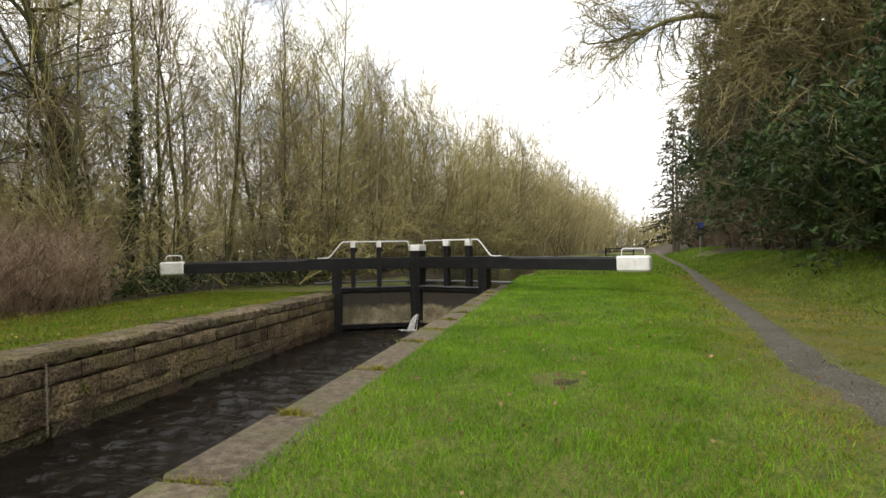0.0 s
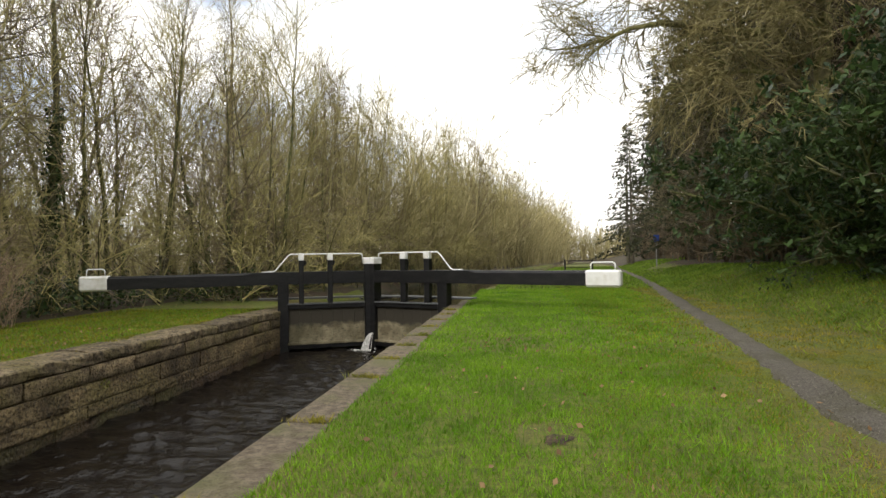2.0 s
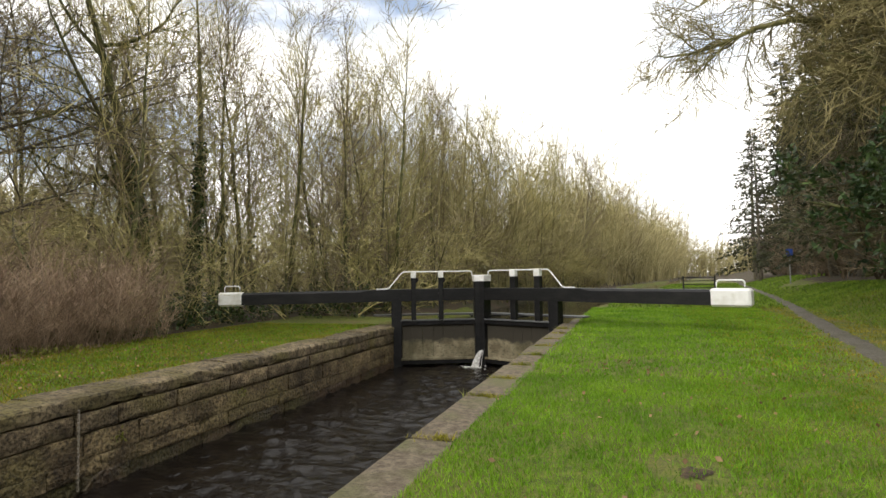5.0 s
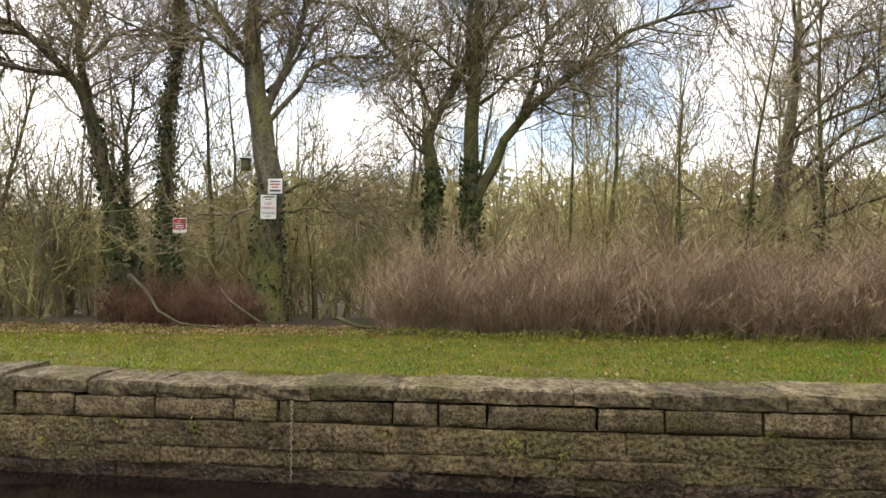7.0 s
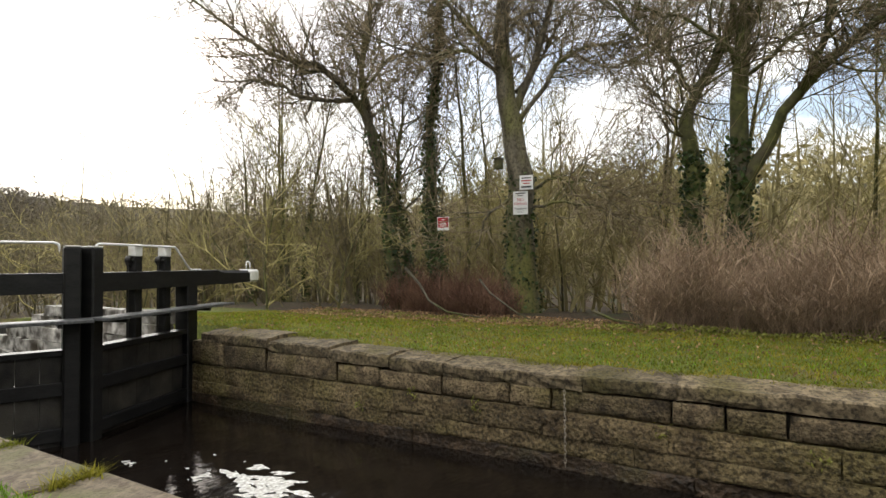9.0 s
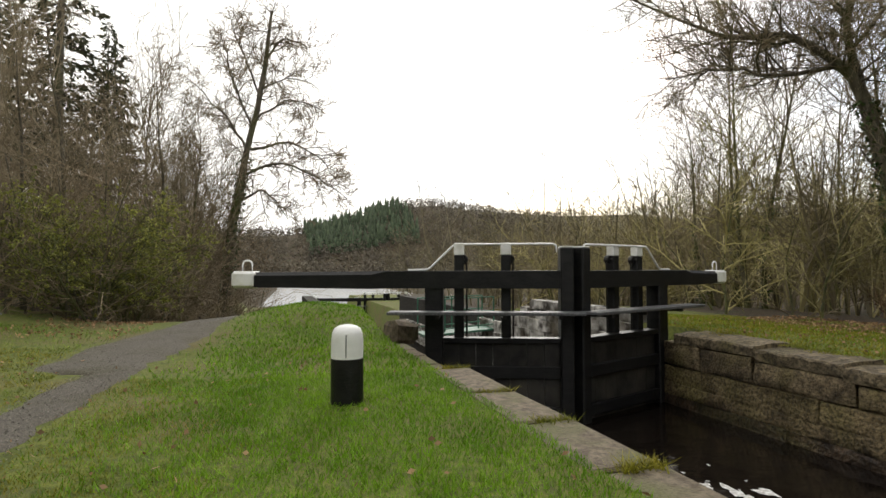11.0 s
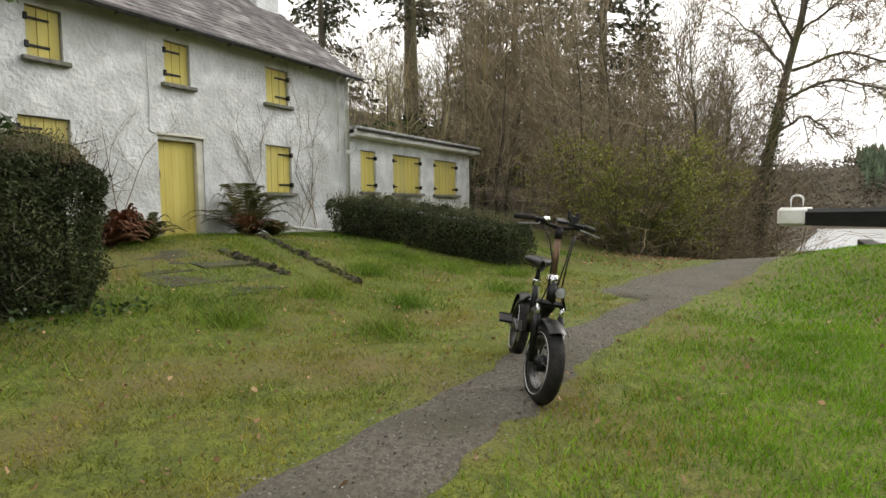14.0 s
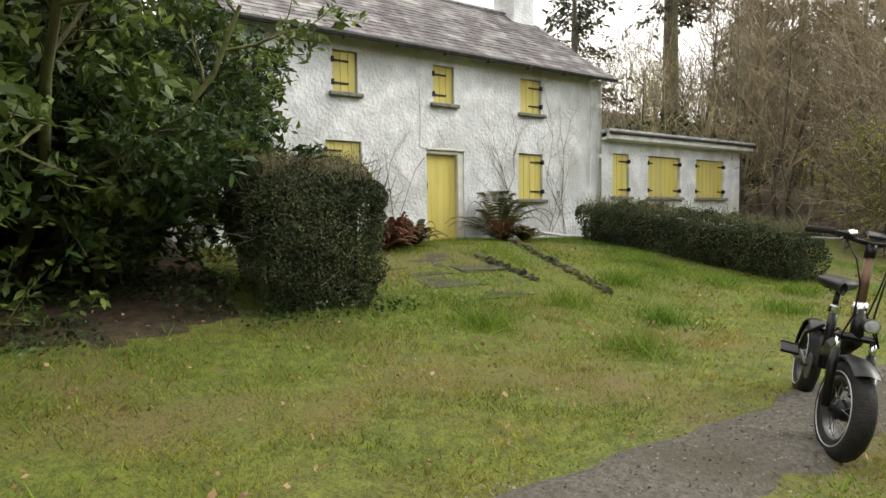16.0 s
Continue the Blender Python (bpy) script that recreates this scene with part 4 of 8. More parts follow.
def bollard(x, y):
    z = h(x, y)
    t = thing("bollard", "weathered timber mooring bollard, black below white", "bollard", (x, y, z))
    part("post", Build().lathe([(0.0, -0.25), (0.152, -0.25), (0.156, 0.0), (0.153, 0.43)], sides=22), M["black"], t, "black painted lower half", True)
    tp = part("top", Build().lathe([(0.153, 0.43), (0.151, 0.60), (0.145, 0.66), (0.125, 0.705), (0.09, 0.73), (0.04, 0.742), (0.0, 0.744)], sides=22), M["white"], t, "white painted rounded top with a split", True)
    part("split", Build().box(-0.004, 0.004, 0.135, 0.1545, 0.45, 0.66), M["ink"], tp, "dark drying crack", place=Matrix.Rotation(radians(-12), 4, "Z"))
    return t
bollard(-0.62, -5.97)

def letters(text, size, material, parent, m):
    c = bpy.data.curves.new("lettering", "FONT")
    c.body, c.size, c.align_x, c.align_y, c.extrude = text, size, "CENTER", "CENTER", 0.002
    c.materials.append(material)
    ob = new("lettering", c)
    ob.parent, ob.matrix_basis = parent, m
    return ob
def board_sign(x, y, z, w, hh, material, label, bars, words=(), frame_mat=None, tilt=0):
    """A flat board facing the lock, with bars for what cannot be read."""
    t = thing("sign", label, "sign", Matrix.Translation((x, y, z)) @ Matrix.Rotation(radians(8), 4, "Z") @ Matrix.Rotation(radians(tilt), 4, "X"), "signs on the trees")
    part("board", Build().box(-0.012, 0.0, -w / 2, w / 2, -hh / 2, hh / 2, 0.003), frame_mat or material, t)
    if frame_mat:
        part("panel", Build().box(0.002, 0.005, -w / 2 + 0.02, w / 2 - 0.02, -hh / 2 + 0.09, hh / 2 - 0.02), material, t, "red printed panel")
    for bz, bw, bh, bm in bars:
        part("print_bar", Build().box(0.006, 0.009, -bw / 2, bw / 2, bz - bh / 2, bz + bh / 2), bm, t)
    for text, tz, size, tm in words:
        letters(text, size, tm, t, Matrix.Translation((0.008, 0, tz)) @ Matrix.Rotation(radians(90), 4, "Z") @ Matrix.Rotation(radians(90), 4, "X"))
    return t
SX = -15.42
board_sign(SX, -6.05, 3.10, 0.44, 0.68, M["sign_white"], "white board on the trunk forbidding fishing", [(0.28, 0.3, 0.03, M["ink"]), (0.21, 0.16, 0.025, M["ink"])],
           [("NO", 0.09, 0.13, M["ink_red"]), ("FISHING", -0.03, 0.105, M["ink_red"]), ("Members", -0.17, 0.095, M["ink"]), ("ONLY", -0.27, 0.06, M["ink"])])
board_sign(SX + 0.05, -5.84, 3.68, 0.40, 0.42, M["sign_white"], "smaller white notice nailed above the fishing board", [(0.13, 0.28, 0.03, M["ink"]), (0.05, 0.3, 0.035, M["ink_red"]), (-0.03, 0.2, 0.03, M["ink_red"]), (-0.13, 0.3, 0.05, M["ink"])])
board_sign(-15.15, -8.52, 2.58, 0.38, 0.42, M["sign_red"], "small red notice with white lines on the ivied tree", [(0.12, 0.1, 0.025, M["sign_white"]), (0.06, 0.26, 0.03, M["sign_white"]), (-0.01, 0.24, 0.03, M["sign_white"]), (-0.07, 0.22, 0.025, M["sign_white"])], (), M["sign_white"])
bs = thing("sign_post", "tall grey post with a blue square sign by the towpath", "sign post", (9.75, 43.3, h(9.75, 43.3)))
part("pole", Build().tube([(0, 0, -0.3), (0, 0, 2.3)], 0.035, 8), M["post"], bs)
part("plate", Build().box(-0.2, 0.2, -0.045, -0.036, 1.85, 2.35, 0.002), M["sign_blue"], bs, "blue square plate")

def wall_chain(y, top, bottom):
    c = thing("chain", "rusty safety chain hanging down the lock wall", "chain", (XF + 0.065, y, top), "wall chains")
    n = int((top - bottom) / 0.055)
    for i in range(n):
        z = -i * 0.055
        pts = [(0.011 * math.cos(a) if i % 2 else 0, 0 if i % 2 else 0.014 * math.cos(a), z + 0.034 * math.sin(a)) for a in np.linspace(0, 2 * math.pi, 9)]
        part("link", Build().tube(pts, 0.0075, 5, False), M["rust"], c)
wall_chain(5.95, -0.30, -1.4)
wall_chain(-2.2, -0.36, -1.4)

# a stone stump by the lower gate and the flat stones of its quadrant
solo("stone_block", stone(0.5, 0.5, 0.42, 0.08, 301, 0.03), M["coping"], "rounded old stone beside the lower gate heel", "stone", place=pose(-2.18, -10.5, 0.12, 0, 0, 12))
for i, (x, y, w, d) in enumerate(((-2.0, -13.0, 1.2, 0.9), (-2.05, -14.2, 1.2, 1.0), (-2.1, -15.6, 1.1, 1.2))):
    solo("paving_stone", stone(w, d, 0.14, 0.02, 310 + i, 0.012), M["coping"], "worn flat stone set in the grass", "paving stone", group="stones round the lower gate", place=pose(x, y, h(x, y) + 0.02, 0, 0, 8 * i - 10))

# ---------- bicycle ----------
def wheel(bike_part, name):
    R, tr = 0.205, 0.051
    w = Build()
    n, mth = 40, 12
    vs, fs = [], []
    for i in range(n):
        a = 2 * math.pi * i / n
        for j in range(mth):
            b = 2 * math.pi * j / mth
            knob = 0.004 if (i % 2 and 1 <= j <= 3) else 0
            rr_ = R + (tr + knob) * math.cos(b)
            vs.append((rr_ * math.cos(a), (tr * 0.98) * math.sin(b), rr_ * math.sin(a)))
    for i in range(n):
        for j in range(mth):
            fs.append((i * mth + j, ((i + 1) % n) * mth + j, ((i + 1) % n) * mth + (j + 1) % mth, i * mth + (j + 1) % mth))
    w.add(vs, fs)
    wh = part(name, Build().lathe([(0.155, -0.034), (0.172, -0.04), (0.172, 0.04), (0.155, 0.034), (0.155, -0.034)], (0, 0, 0), 32, "y"), M["rim"], bike_part, "wide grey rim", True)
    part("tyre", w, M["tyre"], wh, "fat black tyre", True)
    for s in (-1, 1):
        ring = [((R - 0.012) * math.cos(a), s * 0.0485, (R - 0.012) * math.sin(a)) for a in np.linspace(0, 2 * math.pi, 41)]
        part("reflective_line", Build().tube(ring, 0.0035, 4, False), M["reflect"], wh)
    part("hub", Build().lathe([(0.0, -0.07), (0.02, -0.07), (0.022, -0.045), (0.055, -0.04), (0.055, 0.04), (0.022, 0.045), (0.02, 0.07), (0.0, 0.07)], (0, 0, 0), 16, "y"), M["frame"], wh, "", True)
    sp = Build()
    for i in range(24):
        a = 2 * math.pi * i / 24
        s = 0.03 if i % 2 else -0.03
        b = a + (0.35 if i % 4 < 2 else -0.35)
        sp.tube([(0.05 * math.cos(b), s, 0.05 * math.sin(b)), (0.157 * math.cos(a), s * 0.2, 0.157 * math.sin(a))], 0.0016, 3, False)
    part("spokes", sp, M["post"], wh)
    return wh
def bicycle():
    m = Matrix.Translation((2.29, -4.63, h(2.29, -4.63) - 0.015)) @ Matrix.Rotation(math.atan2(0.89, -0.57), 4, "Z") @ Matrix.Rotation(radians(-11.5), 4, "X") @ Matrix.Diagonal((0.965, 0.965, 0.965, 1))
    g = thing("bicycle", "black folding electric bicycle with fat tyres, parked", "bicycle", m)
    R = 0.256
    rw = wheel(g, "rear_wheel")
    rw.matrix_basis = Matrix.Translation((0, 0, R))
    steer = Matrix.Translation((1.157, 0, R)) @ Matrix.Rotation(radians(10), 4, "Z")
    fw = wheel(g, "front_wheel")
    fw.matrix_basis = steer
    T = lambda pts, r, name, mt="frame", label="": part(name, Build().tube(pts, r, 10), M[mt], g, label, True)
    fx = Matrix.Translation((1.157, 0, 0)) @ Matrix.Rotation(radians(10), 4, "Z")
    F = lambda x, y, z: tuple(fx @ Vector((x, y, z)))
    T([(0.98, 0, 0.60), (0.72, 0, 0.47), (0.50, 0, 0.42)], 0.045, "main_tube")
    part("battery", Build().box(0.56, 0.86, -0.045, 0.045, 0.42, 0.53, 0.03), M["frame"], g, place=Matrix.Translation((0, 0, 0)) @ Matrix.Rotation(0, 4, "Y"))
    T([(0.45, 0, 0.30), (0.40, 0, 0.55), (0.37, 0, 0.66)], 0.026, "seat_tube")
    T([(0.36, 0, 0.66), (0.34, 0, 0.79)], 0.017, "seat_post")
    part("seat_clamp", Build().lathe([(0.03, 0.0), (0.034, 0.01), (0.034, 0.05), (0.03, 0.06)], (0.365, 0, 0.64), 10), M["chrome"], g)
    for s in (-1, 1):
        T([(0.46, s * 0.05, 0.30), (0.2, s * 0.085, 0.28), (0.0, s * 0.085, R)], 0.014, "chain_stay")
        T([(0.40, s * 0.04, 0.56), (0.18, s * 0.08, 0.46), (0.0, s * 0.085, R)], 0.012, "seat_stay")
        T([F(0.0, s * 0.085, R), F(-0.05, s * 0.085, 0.47), F(-0.065, s * 0.08, 0.55)], 0.022, "fork_leg")
        T([F(-0.06, s * 0.08, 0.53), F(-0.075, s * 0.078, 0.62)], 0.016, "fork_stanchion", "chrome", "bright fork tube")
    part("fork_crown", Build().box(-0.03, 0.03, -0.098, 0.098, 0.608, 0.645, 0.016), M["frame"], g, place=fx @ Matrix.Translation((-0.08, 0, 0)))
    T([F(-0.08, 0, 0.62), F(-0.12, 0, 0.76)], 0.032, "head_tube")
    T([F(-0.12, 0, 0.74), F(-0.135, 0, 0.80)], 0.036, "stem_clamp", "chrome", "bright stem hinge")
    T([F(-0.133, 0, 0.79), F(-0.178, 0, 1.045)], 0.022, "stem", "copper", "bronze-coloured stem")
    T([F(-0.177, 0, 1.035), F(-0.19, 0, 1.105)], 0.026, "stem_top")
    bar = T([F(-0.29, 0.275, 1.135), F(-0.25, 0.189, 1.145), F(-0.20, 0.086, 1.120), F(-0.19, 0.0, 1.105), F(-0.20, -0.086, 1.120), F(-0.25, -0.189, 1.145), F(-0.29, -0.275, 1.135)], 0.013, "handlebar")
    for s in (-1, 1):
        part("grip", Build().tube([F(-0.235, 0.86 * (s * 0.19), 1.145), F(-0.25, 0.86 * (s * 0.22), 1.145), F(-0.295, 0.86 * (s * 0.33), 1.135)], 0.019, 10), M["tyre"], bar, "", True)
        part("brake_lever", Build().tube([F(-0.20, 0.86 * (s * 0.15), 1.125), F(-0.15, 0.86 * (s * 0.19), 1.110), F(-0.19, 0.86 * (s * 0.30), 1.095), F(-0.175, 0.86 * (s * 0.33), 1.090)], 0.0055, 6), M["post"], bar, "grey alloy brake lever", True)
        part("brake_clamp", Build().box(-0.03, 0.03, -0.035, 0.035, -0.022, 0.022, 0.01), M["frame"], bar, place=fx @ Matrix.Translation((-0.21, s * 0.13, 1.135)))
    part("display", Build().box(-0.028, 0.028, -0.042, 0.042, -0.009, 0.009, 0.006), M["frame"], bar, place=fx @ pose(-0.165, 0.0, 1.155, 0, 25, 0))
    part("phone_clip", Build().box(-0.012, 0.012, -0.03, 0.03, 0.0, 0.07, 0.006).box(-0.012, 0.012, -0.045, -0.03, 0.04, 0.1, 0.004).box(-0.012, 0.012, 0.03, 0.045, 0.04, 0.1, 0.004), M["frame"], bar, place=fx @ pose(-0.21, 0.10, 1.135, 0, -15, 20))
    part("bell", Build().lathe([(0.0, 0.03), (0.018, 0.026), (0.026, 0.01), (0.028, 0.0), (0.0, 0.0)], F(-0.2, -0.095, 1.140), 12), M["chrome"], bar, "", True)
    for i, (s, dx) in enumerate(((-1, 0.0), (1, 0.0), (1, 0.03))):
        T([F(-0.19, 0.86 * (s * 0.14), 1.115), F(-0.125 + dx, 0.86 * (s * 0.085), 1.020), F(-0.085 + dx, s * 0.045, 0.9), F(-0.10, s * 0.03 + dx, 0.74), F(-0.04, 0.09 * s, 0.6)], 0.0045, "brake_cable")
    lamp = part("headlight", Build().lathe([(0.0, -0.05), (0.022, -0.045), (0.034, -0.01), (0.037, 0.02), (0.033, 0.03)], F(0.03, 0.0, 0.715), 18, "x"), M["frame"], g, "round black headlight", True)
    part("lens", Build().lathe([(0.033, 0.026), (0.02, 0.033), (0.0, 0.035)], F(0.03, 0, 0.715), 18, "x"), M["lens"], lamp, "clear lens")
    def guard(centre, a0, a1, rot):
        vs, fs = [], []
        angs = np.linspace(radians(a0), radians(a1), 14)
        for a in angs:
            for q in np.linspace(-1, 1, 7):
                for rr_ in (0.283, 0.288):
                    r_ = rr_ - 0.022 * q * q
                    vs.append((r_ * math.cos(a), 0.062 * q, r_ * math.sin(a)))
        for i in range(13):
            for j in range(6):
                a_, b_ = (i * 7 + j) * 2, ((i + 1) * 7 + j) * 2
                fs += [(a_ + 1, a_ + 3, b_ + 3, b_ + 1), (a_, b_, b_ + 2, a_ + 2)]
        for i in range(13):
            for j in (0, 6):
                a_, b_ = (i * 7 + j) * 2, ((i + 1) * 7 + j) * 2
                fs.append((a_, a_ + 1, b_ + 1, b_))
        part("mudguard", Build().add(vs, fs), M["frame"], g, "black plastic mudguard", True, rot)
    guard(None, 55, 118, steer)
    guard(None, 60, 190, Matrix.Translation((0, 0, R)))
    sad = Build()
    rows_ = [(-0.13, 0.09, 0.0), (-0.115, 0.118, 0.012), (-0.06, 0.122, 0.02), (0.0, 0.088, 0.012), (0.06, 0.04, 0.006), (0.13, 0.028, 0.002), (0.15, 0.018, -0.004)]
    vs, fs = [], []
    for x, w_, dz in rows_:
        for a in np.linspace(0, 2 * math.pi, 12, endpoint=False):
            vs.append((x, w_ * math.cos(a), dz + 0.035 * math.sin(a) * (1 if math.sin(a) > 0 else 1.3)))
    for i in range(len(rows_) - 1):
        for j in range(12):
            fs.append((i * 12 + j, i * 12 + (j + 1) % 12, (i + 1) * 12 + (j + 1) % 12, (i + 1) * 12 + j))
    fs += [tuple(range(12)), tuple(reversed(range(72, 84)))]
    sd = part("saddle", sad.add(vs, fs), M["frame"], g, "padded black saddle", True, Matrix.Translation((0.32, 0, 0.82)))
    part("saddle_rail", Build().tube([(-0.08, 0.03, -0.03), (-0.03, 0.03, -0.06), (0.05, 0.03, -0.05)], 0.005, 6).tube([(-0.08, -0.03, -0.03), (-0.03, -0.03, -0.06), (0.05, -0.03, -0.05)], 0.005, 6), M["chrome"], sd)
    cw = part("chainring", Build().lathe([(0.0, -0.004), (0.08, -0.004), (0.085, 0.0), (0.08, 0.004), (0.0, 0.004)], (0.47, -0.075, 0.30), 24, "y"), M["rim"], g)
    for s, dx, dz in ((-1, -0.13, 0.06), (1, 0.13, -0.06)):
        ca = part("crank", Build().tube([(0.47, s * 0.09, 0.30), (0.47 + dx, s * 0.115, 0.30 + dz)], 0.012, 8), M["rim"], g)
        part("pedal", Build().box(-0.045, 0.045, -0.05, 0.05, -0.006, 0.006, 0.004).box(-0.05, -0.038, -0.052, 0.052, -0.012, 0.012, 0.004).box(0.038, 0.05, -0.052, 0.052, -0.012, 0.012, 0.004), M["frame"], ca, "black platform pedal", place=Matrix.Translation((0.47 + dx, s * 0.175, 0.30 + dz)) @ Matrix.Rotation(0.5, 4, "Y"))
    T([(0.40, 0.09, 0.29), (0.36, 0.14, 0.14), (0.33, 0.2, 0.0)], 0.009, "kickstand", "post")
    T([F(0.01, 0.09, 0.50), F(0.0, 0.10, R + 0.03), F(0.03, 0.095, R - 0.0)], 0.005, "mudguard_stay", "chrome", "bright wire stay")
    part("brake_disc", Build().lathe([(0.05, -0.002), (0.075, -0.002), (0.075, 0.002), (0.05, 0.002)], (0, 0, 0), 20, "y"), M["chrome"], g, "", False, steer @ Matrix.Translation((0, 0.062, 0)))
    return g
bicycle()

# ---------- trees and shrubs ----------
M["bark"] = mat("mossy_grey_bark", (0.055, 0.047, 0.034), (0.135, 0.118, 0.085), 6, (0.10, 0.11, 0.035), 0.9, rough=0.95, bump=1.0, bscale=14, stretch=(1, 1, 0.35), bdist=0.04)
M["ash_bark"] = speckled(mat("pale_grey_ash_bark", (0.085, 0.075, 0.055), (0.19, 0.168, 0.122), 5, (0.15, 0.15, 0.05), 0.9, rough=0.95, bump=1.0, bscale=14, stretch=(1, 1, 0.35), bdist=0.04), 12, 0.4, 0.36, 0.52)
M["moss_bark"] = mat("moss_green_bark", (0.06, 0.065, 0.025), (0.14, 0.145, 0.05), 5, (0.09, 0.08, 0.05), 1.1, rough=0.95, bump=0.8, bscale=16)
M["oak_bark"] = speckled(mat("mossy_oak_bark", (0.10, 0.10, 0.036), (0.23, 0.22, 0.08), 5, (0.14, 0.12, 0.075), 1.1, rough=0.95, bump=0.8, bscale=16), 12, 0.5, 0.36, 0.52)
M["twig"] = mat("bare_twigs", (0.15, 0.122, 0.075), (0.29, 0.235, 0.15), 1.2, rough=0.9, bump=0, rnd=0.28)
M["twig_olive"] = mat("olive_twigs", (0.24, 0.215, 0.08), (0.45, 0.395, 0.17), 0.9, rough=0.9, bump=0, rnd=0.28)
M["twig_moss"] = mat("mossy_oak_twigs", (0.17, 0.15, 0.062), (0.35, 0.30, 0.135), 0.9, rough=0.9, bump=0, rnd=0.1)
M["twig_grey"] = mat("grey_brown_wood_twigs", (0.105, 0.09, 0.052), (0.21, 0.18, 0.108), 0.3, rough=0.9, bump=0, island=0.3)
M["twig_brown"] = mat("brown_thicket_twigs", (0.135, 0.105, 0.064), (0.27, 0.21, 0.135), 0.9, rough=0.9, bump=0, rnd=0.25)
M["twig_deep"] = mat("deep_wood_twigs", (0.23, 0.20, 0.095), (0.40, 0.35, 0.17), 0.3, rough=0.9, bump=0, island=0.3)
M["twig_red"] = mat("reddish_shrub_stems", (0.225, 0.158, 0.105), (0.43, 0.315, 0.22), 1.3, rough=0.9, bump=0, island=0.4)
M["bramble"] = mat("russet_bramble", (0.10, 0.05, 0.035), (0.24, 0.14, 0.09), 1.6, rough=0.9, bump=0, island=0.45)
M["twig_brush"] = mat("brown_undergrowth", (0.07, 0.05, 0.03), (0.17, 0.125, 0.075), 0.8, rough=0.95, bump=0, island=0.4)
M["dark_twig"] = mat("dark_undergrowth", (0.035, 0.026, 0.018), (0.085, 0.062, 0.045), 1.5, rough=0.95, bump=0, island=0.4)
M["ivy"] = leafy("ivy_leaves", (0.024, 0.044, 0.014), (0.065, 0.10, 0.03), 0.6, 0.4)
M["hedge_leaf"] = leafy("privet_leaves", (0.042, 0.056, 0.026), (0.095, 0.115, 0.05), 0.6, 0.7, 0.2, 1.5, 0.12)
M["laurel_leaf"] = leafy("laurel_leaves", (0.05, 0.085, 0.02), (0.15, 0.20, 0.045), 0.5, 0.33, 0.3)
M["rhodo_leaf"] = leafy("rhododendron_leaves", (0.022, 0.044, 0.016), (0.066, 0.105, 0.03), 0.6, 0.36)
M["needle"] = leafy("conifer_needles", (0.026, 0.031, 0.014), (0.064, 0.068, 0.028), 0.5, 0.6)
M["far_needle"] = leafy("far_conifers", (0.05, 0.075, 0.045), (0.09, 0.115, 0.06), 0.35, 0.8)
M["far_twig"] = mat("far_bare_crowns", (0.085, 0.073, 0.056), (0.155, 0.135, 0.10), 0.05, rough=0.95, bump=0, island=0.25)
M["hedge_inner_shade"] = mat("hedge_inner_shade", (0.012, 0.013, 0.006), (0.03, 0.03, 0.014), 25, rough=0.95, bump=0.6)
M["dead_fern"] = leafy("dead_fern_fronds", (0.10, 0.04, 0.02), (0.20, 0.09, 0.045), 0.4, 0.8)
M["fern"] = leafy("fern_fronds", (0.05, 0.06, 0.018), (0.11, 0.10, 0.035), 0.4, 0.7)
M["shrub_leaf"] = leafy("yellow_green_shrub_leaves", (0.16, 0.18, 0.035), (0.30, 0.30, 0.07), 0.4, 0.6, 0.35)
M["shoot_leaf"] = leafy("young_hedge_leaves", (0.085, 0.105, 0.03), (0.16, 0.175, 0.055), 0.4, 0.6, 0.3)

def tubes(lines_, sides):
    """All lines of one point count as one array of thin tapered tubes."""
    groups = {}
    for pts, rad in lines_:
        groups.setdefault(len(pts), []).append((pts, rad))
    V, F, base = [], [], 0
    for n, items in groups.items():
        P = np.array([q[0] for q in items])
        Rr = np.array([q[1] for q in items])
        T = np.gradient(P, axis=1)
        T /= np.linalg.norm(T, axis=2, keepdims=True) + 1e-9
        ref = np.where(np.abs(T[:, :1, 2:3]) < 0.8, np.array([0, 0, 1.0]), np.array([1.0, 0, 0]))
        U = np.cross(T, np.broadcast_to(ref, T.shape))
        U /= np.linalg.norm(U, axis=2, keepdims=True) + 1e-9
        W = np.cross(T, U)
        a = np.linspace(0, 2 * math.pi, sides, endpoint=False)
        ring = P[:, :, None] + Rr[:, :, None, None] * (np.cos(a)[None, None, :, None] * U[:, :, None] + np.sin(a)[None, None, :, None] * W[:, :, None])
        N = len(items)
        idx = np.arange(N * n * sides).reshape(N, n, sides)
        nxt = np.roll(idx, -1, axis=2)
        q = np.stack([idx[:, :-1], nxt[:, :-1], nxt[:, 1:], idx[:, 1:]], axis=-1).reshape(-1, 4)
        V.append(ring.reshape(-1, 3))
        F.append(q + base)
        base += N * n * sides
    return np.concatenate(V), np.concatenate(F)

